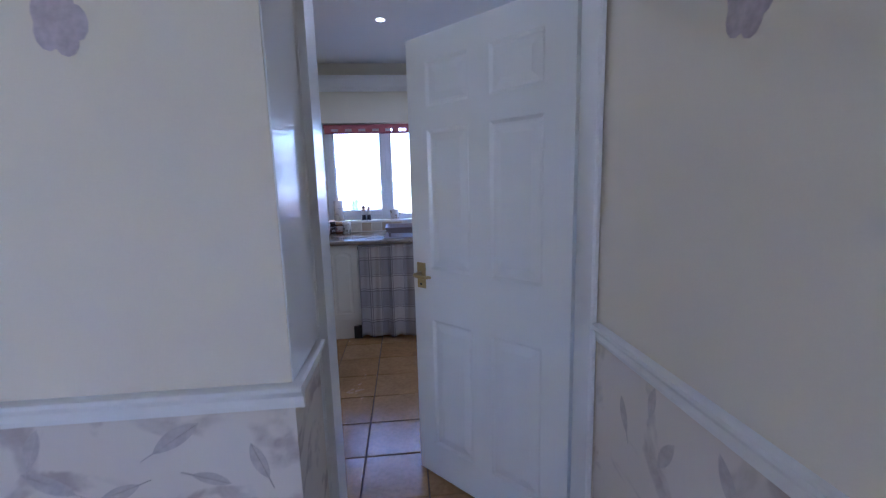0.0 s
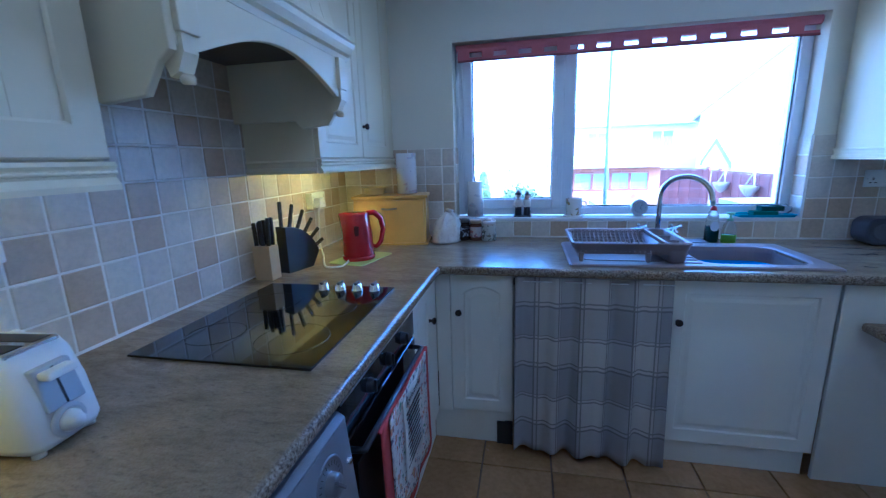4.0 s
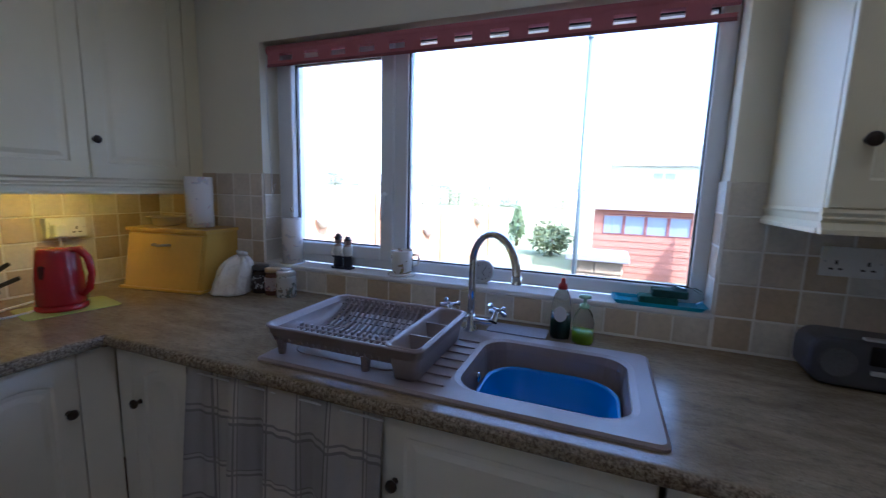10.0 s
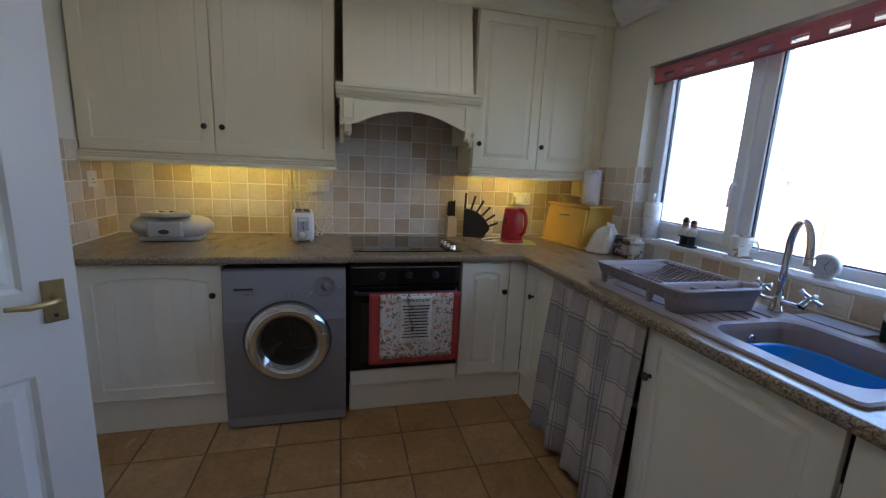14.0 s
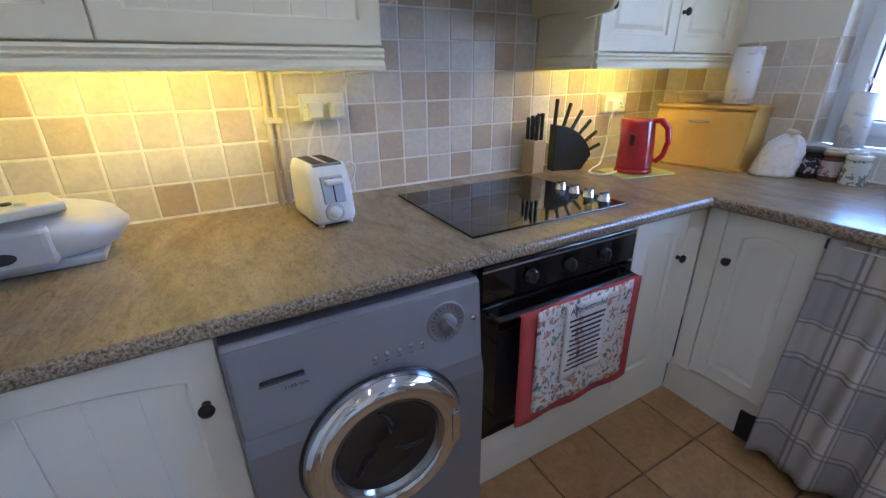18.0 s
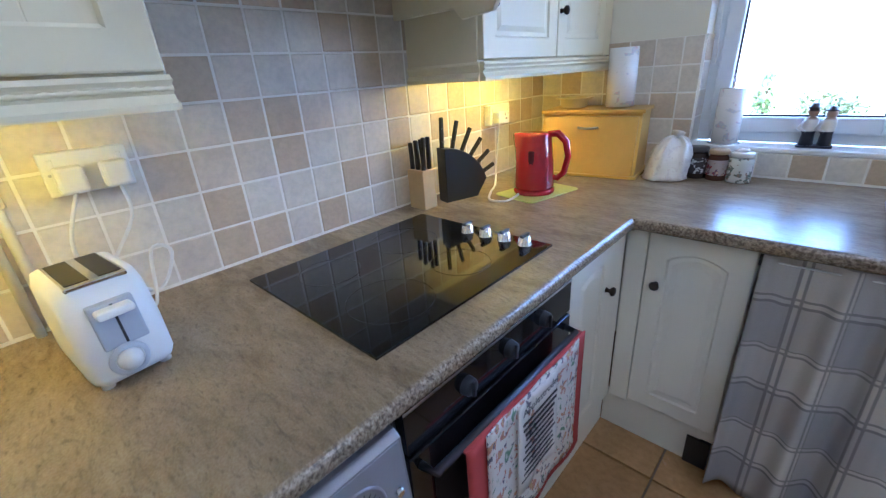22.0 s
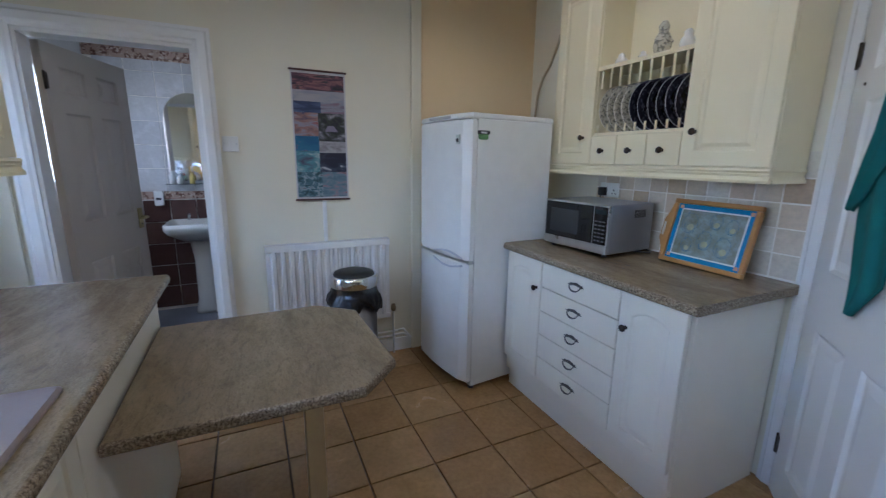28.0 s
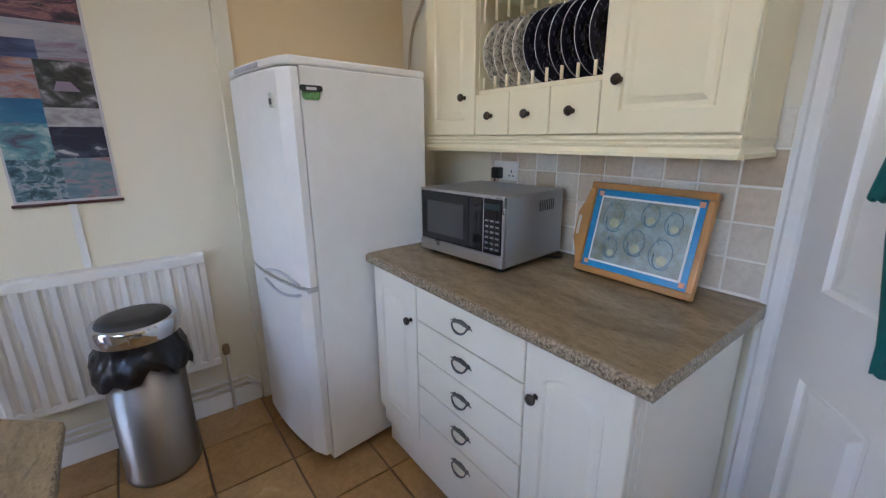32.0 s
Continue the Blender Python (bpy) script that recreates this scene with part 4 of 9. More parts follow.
# Paddles are coloured near black to hold the drum's shade.
for i in range(3):
    bm = B()
    a0 = radians(70 + 120 * i)
    tube(bm, [((0.03 + 0.075 * q) * math.cos(a0 + 0.5 * q), (0.03 + 0.075 * q) * math.sin(a0 + 0.5 * q), 0.0052 + 0.003 * q) for q in (0.0, 0.35, 0.7, 1.0)], [0.004, 0.006, 0.006, 0.004], 8)
    bmesh.ops.transform(bm, matrix=PO, verts=bm.verts)
    part("drum_paddle", bm, surf("shadowed_drum_steel", (0.028, 0.027, 0.027), 0.3, metal=0.4), wm)
bm = B()
lathe(bm, [(R - 0.066, -0.004), (R - 0.068, -0.05), (R - 0.075, -0.055)], PO, 48)
part("door_seal", bm, surf("grey_rubber", (0.10, 0.10, 0.11), 0.6), wm)
bm = B()
lathe(bm, [(R + 0.009, -0.003), (R + 0.009, 0.002), (R + 0.003, 0.003)], PO, 56)
part("door_recess", bm, BLACK, wm)
bm = B()
box(bm, (cxm + R - 0.042, -0.046, czm - 0.05), (cxm + R - 0.018, -0.034, czm + 0.05), 0.004)
part("door_catch", bm, CHROME, wm)
slope = math.degrees(math.atan2(0.0185, 0.207))
def on_panel(x, z):
    return pose(x, 0.010 + (z - 0.645) * 0.0894 - 0.0004, z, 90 - slope, 0, 0)
bm = B()
lathe(bm, [(0.055, 0), (0.053, 0.002), (0.050, 0.002), (0.048, 0.0008), (0, 0.0008)], on_panel(0.495, 0.772), 40)
dial = part("dial_plate", bm, SILVER, ctrl)
bm = B()
lathe(bm, [(0.024, 0), (0.022, 0.016), (0.019, 0.02), (0, 0.02)], on_panel(0.495, 0.772), 28)
box(bm, (-0.0035, -0.022, 0.018), (0.0035, 0.022, 0.027), 0.0015, 1, m=on_panel(0.495, 0.772) @ pose(0, 0, 0, 0, 0, 40))
part("programme_knob", bm, SILVER, dial)
for i in range(22):
    a = 2 * math.pi * i / 22
    bm = B()
    box(bm, (0.036, -0.0008, 0.0009), (0.044, 0.0008, 0.0013), m=on_panel(0.495, 0.772) @ Matrix.Rotation(a, 4, "Z"))
    part("dial_mark", bm, INK, dial)
for i in range(5):
    bm = B()
    lathe(bm, [(0.006, 0), (0.0055, 0.005), (0, 0.0055)], on_panel(0.30 + i * 0.031, 0.738 + 0.002 * (i % 2)), 14)
    part("button", bm, SILVER if i < 4 else CHROME, ctrl)
    bm = B()
    box(bm, (-0.005, -0.016, 0.0), (0.005, -0.0145, 0.0008), m=on_panel(0.30 + i * 0.031, 0.738))
    part("button_mark", bm, INK, ctrl)
bm = B()
lathe(bm, [(0.009, 0), (0.008, 0.008), (0.006, 0.01), (0, 0.01)], on_panel(0.572, 0.765), 18)
part("power_button", bm, CHROME, ctrl)
bm = B()
box(bm, (-0.045, -0.0045, 0), (0.045, 0.0045, 0.0006), 0.003, 1, m=on_panel(0.10, 0.765))
box(bm, (-0.047, -0.0095, 0), (0.047, -0.008, 0.0006), m=on_panel(0.10, 0.765))
part("maker_badge", bm, INK, ctrl, "dark printed maker badge shown as a plain bar")
text_part("spin_speed", "1100 rpm", 0.013, on_panel(0.125, 0.738), INK, ctrl, 0.0003)
bm = B()
loft(bm, [[(x, 0.0, z) for x, z in [(p[0] + 0.145, p[1]) for p in rounded(0.17, 0.05, 0.012, 4)]], [(x, 0.0, z) for x, z in [(p[0] * 0.985 + 0.145, p[1] * 0.95) for p in rounded(0.17, 0.05, 0.012, 4)]]], close=(False, False), smooth=False, m=Matrix.Translation((0, 0.0136, 0.685)) @ Matrix(((1, 0, 0, 0), (0, 1, 0.0894, 0), (0, 0, 1, 0), (0, 0, 0, 1))))
part("detergent_drawer_line", bm, INK, ctrl)

# built-under oven, black glass
OVX = -0.772
ov = thing("oven", "black glass built-under oven with dials and rail handle", "oven", facing_east(2.668, OVX))
OW = 0.622
bm = B()
box(bm, (0.0, 0.02, 0.185), (OW, 0.55, WTB - 0.012), 0.002)
part("body", bm, BLACK, ov)
bm = B()
box(bm, (0.004, -0.004, 0.765), (OW - 0.004, 0.022, WTB - 0.014), 0.003)
fas = part("control_fascia", bm, GLOSSBLACK, ov)
bm = B()
box(bm, (0.004, -0.006, 0.266), (OW - 0.004, 0.022, 0.755), 0.004)
odoor = part("oven_door", bm, GLOSSBLACK, ov)
bm = B()
box(bm, (0.06, -0.0065, 0.31), (OW - 0.06, -0.0055, 0.66), 0.0)
part("window_border", bm, BLACK, odoor)
for x in (0.17, 0.32, 0.47):
    bm = B()
    lathe(bm, [(0.021, 0), (0.019, 0.014), (0.016, 0.018), (0, 0.018)], pose(x, -0.004, 0.815, 90, 0, 0), 22)
    box(bm, (-0.004, -0.018, 0.016), (0.004, 0.018, 0.024), 0.0015, 1, m=pose(x, -0.004, 0.815, 90, 0, 0))
    part("dial", bm, BLACK, fas)
bm = B()
box(bm, (0.004, -0.0045, 0.858), (OW - 0.004, -0.0035, 0.864))
part("trim_line", bm, STEEL, fas)
bm = B()
tube(bm, [(0.03, -0.006, 0.725), (0.035, -0.04, 0.725), (OW - 0.035, -0.04, 0.725), (OW - 0.03, -0.006, 0.725)], 0.009, 10)
part("handle_rail", bm, BLACK, odoor)
bm = B()
box(bm, (0.002, 0.0, 0.172), (OW - 0.002, 0.019, 0.261), 0.003)
part("lower_panel", bm, WHITECAB, ov, "off-white panel under the oven door")

# tea towel over the oven rail
def towel_mat():
    m, nt, p = tree("printed_cotton_towel")
    v = coords(nt)
    n = noise_node(nt, v, 55, 2, 0.5)
    n2 = noise_node(nt, v, 38, 2, 0.5, 0.6)
    c = ramp(nt, n2, [(0.34, (0.16, 0.26, 0.17)), (0.40, (0.68, 0.63, 0.58)), (0.585, (0.68, 0.63, 0.58)), (0.62, (0.45, 0.16, 0.14)), (0.70, (0.52, 0.38, 0.20))])
    c = mix(nt, ramp(nt, n, [(0.36, (1, 1, 1)), (0.40, (0, 0, 0))]), c, (0.16, 0.14, 0.18))
    nt.links.new(c, p.inputs["Base Color"])
    p.inputs["Roughness"].default_value = 0.95
    bump(nt, p, noise_node(nt, v, 700, 1), 0.3, 0.0005)
    return m


REDCLOTH = surf("red_towel_border", (0.45, 0.06, 0.055), 0.95, vary=0.12, scale=20, grain=600, relief=0.4)
PRINT, PLAINCLOTH = towel_mat(), surf("white_cotton_panel", (0.74, 0.70, 0.64), 0.95, vary=0.05, scale=20, grain=600, relief=0.4)
tt = thing("tea_towel", "printed white tea towel with red border over the oven rail", "tea towel", facing_east(2.768, OVX) @ pose(0, 0, -0.014))
def cloth(x0, x1, z0, z1, y, wav=0.004, nx=20, nz=14, thick=0.003, ph=0.0):
    bm = B()
    for s in (0, 1):
        g = [[bm.verts.new((x0 + (x1 - x0) * i / nx, y + s * thick - wav * math.sin(i * 0.8 + ph + k * 0.15) * (1 - k / nz * 0.5) - 0.004 * (1 - k / nz), z0 + (z1 - z0) * k / nz)) for k in range(nz + 1)] for i in range(nx + 1)]
        for i in range(nx):
            for k in range(nz):
                bm.faces.new((g[i][k], g[i + 1][k], g[i + 1][k + 1], g[i][k + 1])).smooth = True
        if s == 0:
            f = g
        else:
            rim = lambda q: [q[i][0] for i in range(nx + 1)] + [q[nx][k] for k in range(1, nz + 1)] + [q[i][nz] for i in range(nx - 1, -1, -1)] + [q[0][k] for k in range(nz - 1, 0, -1)]
            a, b = rim(f), rim(g)
            for i in range(len(a)):
                bm.faces.new((a[i], a[(i + 1) % len(a)], b[(i + 1) % len(b)], b[i]))
    return bm


part("border", cloth(0.0, 0.51, 0.335, 0.738, -0.057), REDCLOTH, tt, "red cotton border")
part("printed_panel", cloth(0.058, 0.468, 0.368, 0.737, -0.0605), PRINT, tt, "panel printed with small coloured figures")
part("recipe_panel", cloth(0.165, 0.345, 0.455, 0.725, -0.0635, nx=10), PLAINCLOTH, tt)
text_part("recipe_title", "Applestrudel", 0.030, Matrix.Translation((0.255, -0.071, 0.705)) @ DRAWN, INK, tt, 0.0003)
for i in range(11):
    bm = B()
    w = 0.055 + 0.025 * random.random()
    box(bm, (0.255 - w, -0.0705 - 0.001 * (i < 3), 0.668 - i * 0.018), (0.255 + w, -0.0695, 0.674 - i * 0.018))
    part("recipe_line", bm, INK, tt)
bm = B()
box(bm, (0.0, -0.056, 0.734), (0.50, -0.03, 0.741), 0.003)
part("fold", bm, REDCLOTH, tt)

# hob
bm = B()
box(bm, (-1.357, 2.688, WZ + 0.0004), (-0.843, 3.312, WZ + 0.007), 0.0015)
hob = thing("hob", "black glass ceramic hob with four chrome control knobs", "hob", pose(0, 0, 0))
part("glass_plate", bm, GLOSSBLACK, hob)
for (x, y), r in (((-1.22, 2.84), 0.08), ((-1.22, 3.10), 0.10), ((-0.98, 2.84), 0.10), ((-0.98, 3.08), 0.08)):
    bm = B()
    lathe(bm, [(r, 0.0), (r, 0.0003), (r - 0.002, 0.0003), (r - 0.002, 0.0)], pose(x, y, WZ + 0.0071), 48)
    part("ring_mark", bm, surf("grey_hob_print", (0.014, 0.014, 0.014), 0.1), hob)
for i in range(4):
    m = pose(-1.105 + i * 0.066, 3.262 + 0.003 * i, WZ + 0.007)
    bm = B()
    lathe(bm, [(0.021, 0), (0.019, 0.006), (0.016, 0.022), (0.012, 0.025), (0, 0.025)], m, 24)
    kn = part("control_knob", bm, CHROME, hob, "chrome control knob")
    bm = B()
    box(bm, (-0.006, -0.0195, 0.0225), (0.006, 0.0195, 0.031), 0.002, 1, m=m)
    part("grip_bar", bm, BLACK, kn)

# cooker hood: panelled canopy, cornice, arched valance with corbels
hd = thing("cooker_hood", "cream mantel-style cooker hood with panelled canopy and arched valance", "cooker hood", facing_east(2.605, -1.0))
HW = 0.815
bm = B()
loft(bm, [[(0.03, 0.03, 1.81), (HW - 0.03, 0.03, 1.81), (HW - 0.03, 0.495, 1.81), (0.03, 0.495, 1.81)], [(0.03, 0.165, 2.365), (HW - 0.03, 0.165, 2.365), (HW - 0.03, 0.495, 2.365), (0.03, 0.495, 2.365)]], smooth=False)
part("canopy", bm, CREAM, hd)
nb = 10
for i in range(nb):
    bm = B()
    a, b = 0.032 + (HW - 0.064) * i / nb, 0.032 + (HW - 0.064) * (i + 1) / nb
    loft(bm, [[(a + 0.0008, 0.027, 1.83), (b - 0.0008, 0.027, 1.83), (b - 0.001, 0.032, 1.83), (a + 0.001, 0.032, 1.83)], [(a + 0.0008, 0.160, 2.362), (b - 0.0008, 0.160, 2.362), (b - 0.001, 0.165, 2.362), (a + 0.001, 0.165, 2.362)]], smooth=False)
    part("board", bm, CREAM, hd)
mp = [(0.03, 1.76), (0.018, 1.76), (0.012, 1.775), (0.0, 1.782), (-0.012, 1.80), (-0.016, 1.815), (-0.022, 1.82), (-0.022, 1.835), (0.03, 1.838)]
bm = B()
prism(bm, mp, "x", -0.008, HW + 0.008)
part("mantel_moulding", bm, CREAM, hd, "stepped mantel moulding")
for x, s in ((0.02, 1), (HW - 0.02, -1)):
    bm = B()
    prism(bm, [(x - 0.028 * s + s * a, z) for a, z in [(0.03, 1.76), (0.018, 1.76), (0.0, 1.80), (-0.004, 1.835), (0.03, 1.838)]], "y", 0.031, 0.33)
    part("mantel_return", bm, CREAM, hd)
n = 18
bm = B()
arc = [(0.09 + (HW - 0.18) * i / n, 1.63 + 0.085 * math.sin(math.pi * i / n)) for i in range(n + 1)]
prism(bm, [(0.03, 1.775), (0.03, 1.63)] + arc + [(HW - 0.03, 1.63), (HW - 0.03, 1.775)], "y", 0.02, 0.038, 0.002, 1)
part("arched_valance", bm, CREAM, hd)
for x in (0.03, HW - 0.085):
    bm = B()
    box(bm, (x, 0.006, 1.655), (x + 0.055, 0.021, 1.76), 0.003)
    prism(bm, [(0.012, 1.66), (0.012, 1.62), (0.03, 1.585), (0.05, 1.575), (0.06, 1.60), (0.07, 1.62), (0.12, 1.64), (0.12, 1.66)], "x", x + 0.008, x + 0.047)
    lathe(bm, [(0, 0), (0.012, 0.002), (0.016, 0.012), (0.01, 0.02), (0, 0.022)], pose(x + 0.0275, 0.028, 1.562), 12)
    part("corbel", bm, CREAM, hd, "carved corbel bracket")
for x in (0.012, HW - 0.032):
    bm = B()
    prism(bm, [(0.02, 1.80), (0.02, 1.62), (0.05, 1.60), (0.09, 1.54), (0.20, 1.53), (0.23, 1.56), (0.494, 1.56), (0.494, 1.80)], "x", x, x + 0.02, 0.002, 1)
    part("side_cheek", bm, CREAM, hd)
bm = B()
box(bm, (0.034, 0.04, 1.775), (HW - 0.034, 0.494, 1.80))
part("filter_panel", bm, surf("grey_hood_filter", (0.16, 0.15, 0.14), 0.5, metal=0.5), hd, "dark filter under the canopy")

# fridge freezer
fr = thing("fridge_freezer", "tall white fridge freezer with rounded doors beside the drawer unit", "fridge freezer", facing_north(2.405, 2.295) @ pose(0, 0, 0, 0, 0, 6))
FWD, FH = 0.59, 1.665
bm = B()
box(bm, (0.0, 0.062, 0.035), (FWD, 0.62, FH - 0.03), 0.006)
part("cabinet", bm, WHITEPL, fr)
def fdoor(z0, z1):
    bm = B()
    prof = [(0.0, 0.058), (0.0, 0.03)] + [(FWD * i / 10, 0.012 - 0.024 * math.sin(math.pi * i / 10)) for i in range(1, 10)] + [(FWD, 0.03), (FWD, 0.058)]
    prism(bm, prof, "z", z0, z1, 0.006)
    return bm
fd1 = part("upper_door", fdoor(0.84, FH - 0.035), WHITEPL, fr)
fd2 = part("lower_door", fdoor(0.07, 0.825), WHITEPL, fr)
bm = B()
prof = [(0.0, 0.62), (0.0, 0.03)] + [(FWD * i / 10, 0.012 - 0.024 * math.sin(math.pi * i / 10)) for i in range(1, 10)] + [(FWD, 0.03), (FWD, 0.62)]
prism(bm, prof, "z", FH - 0.03, FH, 0.008)
part("top_cap", bm, WHITEPL, fr)
bm = B()
box(bm, (0.18, -0.0125, FH - 0.024), (0.42, -0.006, FH - 0.008), 0.002)
part("grip_recess", bm, surf("grey_recess", (0.42, 0.42, 0.43), 0.5), fr)
for d, z, s in ((fd1, 0.852, 1), (fd2, 0.812, -1)):
    bm = B()
    tube(bm, [(FWD * u, 0.008 - 0.024 * math.sin(math.pi * u) - 0.006, z + s * 0.026 * math.sin(math.pi * (u - 0.45) / 0.5)) for u in [0.45 + 0.05 * i for i in range(11)]], 0.006, 8)
    part("grip", bm, surf("pale_grey_grip", (0.55, 0.57, 0.62), 0.35), d)
bm = B()
box(bm, (0.478, -0.007, 1.50), (0.510, 0.004, 1.55), 0.001)
part("energy_label", bm, surf("pale_sticker", (0.55, 0.6, 0.55), 0.6), fd1, "small printed energy label")
bm = B()
box(bm, (0.482, -0.0078, 1.51), (0.504, -0.006, 1.53), 0.0)
part("label_print", bm, INK, fd1)
for x in (0.05, FWD - 0.05):
    bm = B()
    lathe(bm, [(0, 0), (0.02, 0), (0.016, 0.036), (0, 0.036)], pose(x, 0.1, 0.0), 12)
    part("foot", bm, BLACK, fr)
    bm = B()
    lathe(bm, [(0, 0), (0.02, 0), (0.016, 0.036), (0, 0.036)], pose(x, 0.55, 0.0), 12)
    part("foot", bm, BLACK, fr)
bm = B()
box(bm, (FWD - 0.012, 0.02, 0.822), (FWD + 0.004, 0.06, 0.842), 0.002)
part("hinge_bracket", bm, STEEL, fr)
# magnet on its flank
mg = thing("fridge_magnet", "small green and dark souvenir magnet on the fridge", "magnet", Matrix.Translation((1.8285, 2.134, 1.545)) @ pose(0, 0, 0, 0, 0, -84) @ Matrix.Scale(0.95, 4))
bm = B()
prism(bm, rounded(0.07, 0.045, 0.014, 4), "y", -0.004, 0.0)
part("plaque", bm, surf("green_souvenir", (0.12, 0.28, 0.10), 0.4, vary=0.5, scale=60), mg)
bm = B()
prism(bm, [(p[0], p[1] + 0.018) for p in rounded(0.09, 0.022, 0.01, 3)], "y", -0.0065, -0.0042)
part("ribbon", bm, INK, mg)
bm = B()
box(bm, (-0.02, -0.0068, 0.012), (0.02, -0.0064, 0.022))
part("ribbon_mark", bm, PALEINK, mg)

# peninsula table
tb = thing("peninsula_table", "stone-effect breakfast table with clipped corners on one post", "table", pose(0, 0, 0))
bm = B()
outline = [(0.935, 3.699), (0.935, 3.04), (1.075, 2.90), (1.60, 2.915), (1.735, 3.07), (1.715, 3.699)]
prism(bm, outline, "z", 0.692, 0.732, 0.012, 3)
part("tabletop", bm, WORKTOP, tb)
bm = B()
box(bm, (1.205, 3.135, 0.0), (1.270, 3.20, 0.692), 0.003)
part("leg", bm, surf("pale_beech_post", (0.62, 0.52, 0.36), 0.5, vary=0.12, scale=8, grain=80), tb, "pale wooden post")
bm = B()
box(bm, (1.0, 3.13, 0.662), (1.65, 3.155, 0.691), 0.002)
part("bearer", bm, surf("pale_beech_bearer", (0.58, 0.48, 0.33), 0.55), tb)

# radiator on the east wall
rd = thing("radiator", "white convector panel radiator on the wall", "radiator", Matrix.Translation((2.495, 2.465, 0)) @ Matrix(((0, 1, 0, 0), (1, 0, 0, 0), (0, 0, 1, 0), (0, 0, 0, 1))) @ Matrix.Scale(1, 4))
RL, RZ0, RZ1 = 0.80, 0.295, 0.875
bm = B()
box(bm, (0.004, 0.012, RZ0 + 0.03), (RL - 0.004, 0.0145, RZ1 - 0.04))
part("back_sheet", bm, GLOSS, rd)
nfl = 14
for i in range(nfl):
    u0, st = 0.02 + (RL - 0.04) * i / nfl, (RL - 0.04) / nfl
    bm = B()
    loft(bm, [[(u0 + st * p, q, z) for p, q in ((0.10, 0.0125), (0.20, 0.006), (0.32, -0.006), (0.68, -0.006), (0.80, 0.006), (0.90, 0.0125))] for z in (RZ0 + 0.03, RZ1 - 0.04)], smooth=False)
    part("flute", bm, GLOSS, rd)
for z0, z1 in ((RZ0, RZ0 + 0.036), (RZ1 - 0.046, RZ1)):
    bm = B()
    box(bm, (0.0, -0.002, z0), (RL, 0.02, z1), 0.006)
    part("header", bm, GLOSS, rd)
for x in (0.001, RL - 0.003):
    bm = B()
    box(bm, (x, 0.018, RZ0 + 0.02), (x + 0.002, 0.062, RZ1))
    part("side_cover", bm, GLOSS, rd)
bm = B()
box(bm, (0.003, 0.02, RZ1 - 0.004), (RL - 0.003, 0.062, RZ1 - 0.001))
part("top_grille", bm, GLOSS, rd)
for x in (0.15, RL - 0.15):
    bm = B()
    box(bm, (x, 0.02, RZ0 + 0.05), (x + 0.03, 0.064, RZ1 - 0.03))
    part("bracket", bm, GLOSS, rd)
bm = B()
tube(bm, [(-0.03, 0.03, 0.0), (-0.03, 0.03, 0.33), (0.01, 0.03, 0.33)], 0.0075, 8)
part("pipe", bm, GLOSS, rd)
bm = B()
lathe(bm, [(0, 0), (0.016, 0), (0.018, 0.03), (0.014, 0.05), (0, 0.052)], pose(-0.03, 0.03, 0.33), 14)
part("valve", bm, surf("brown_valve_cap", (0.25, 0.18, 0.09), 0.5), rd)
bm = B()
tube(bm, [(RL + 0.03, 0.03, 0.0), (RL + 0.03, 0.03, 0.33), (RL - 0.01, 0.03, 0.33)], 0.0075, 8)
part("pipe", bm, GLOSS, rd)
bm = B()
lathe(bm, [(0, 0), (0.016, 0), (0.02, 0.03), (0.018, 0.06), (0, 0.065)], pose(RL + 0.03, 0.03, 0.33), 14)
part("valve", bm, WHITEPL, rd)
# pipes along the skirting
for z in (0.13, 0.165):
    bm = B()
    tube(bm, [(2.54, 2.44 if z < 0.15 else 2.40, z), (2.54, 3.44, z)], 0.0075, 8)
    tube(bm, [(2.54, 2.44 if z < 0.15 else 2.40, z), (2.53, 2.36, z + 0.01), (2.52, 2.30, 0.10)], 0.0075, 8)
    solid("heating_pipe", bm, GLOSS, "white painted heating pipe above the skirting", "pipe", "pipes along the wall")

# bin
bn = thing("waste_bin", "brushed steel touch bin with black liner showing", "bin", pose(2.305, 2.765, 0) @ Matrix.Diagonal((1, 1, 1.11, 1)))
bm = B()
lathe(bm, [(0, 0.0), (0.138, 0.0), (0.142, 0.006), (0.142, 0.02), (0.14, 0.022), (0.14, 0.57), (0, 0.57)], n=40)
# The steel's brown tinge paints in the reflected floor.
part("body", bm, surf("floor_tinted_brushed_steel", (0.33, 0.30, 0.275), 0.38, metal=1.0, vary=0.1, scale=3, grain=300, relief=0.1), bn, "brushed steel cylinder")
bm = B()
lathe(bm, [(0.152 + 0.020 * math.sin(math.pi * min(1, (i + 2) / 10)) - 0.012 * (i / 11) ** 2, 0.44 + 0.135 * i / 11) for i in range(12)], n=88)
for v in bm.verts:
    a = math.atan2(v.co.y, v.co.x)
    w = max(0.0, (0.575 - v.co.z) / 0.135)
    k = 1 + w * (0.035 * math.sin(a * 8 + v.co.z * 22) + 0.022 * math.sin(a * 19 - v.co.z * 60) + 0.014 * math.sin(a * 37 + v.co.z * 90)) + 0.010 * math.sin(a * 23 + v.co.z * 140)
    v.co.x, v.co.y = v.co.x * k, v.co.y * k
    v.co.z -= w * (0.022 * math.sin(a * 3 + 1) + 0.014 * math.sin(a * 7) + 0.006 * math.sin(a * 17))
part("liner", bm, surf("black_bin_liner", (0.012, 0.012, 0.013), 0.25, vary=0.2, scale=30, grain=120, relief=0.6), bn, "crumpled black plastic liner")
bm = B()
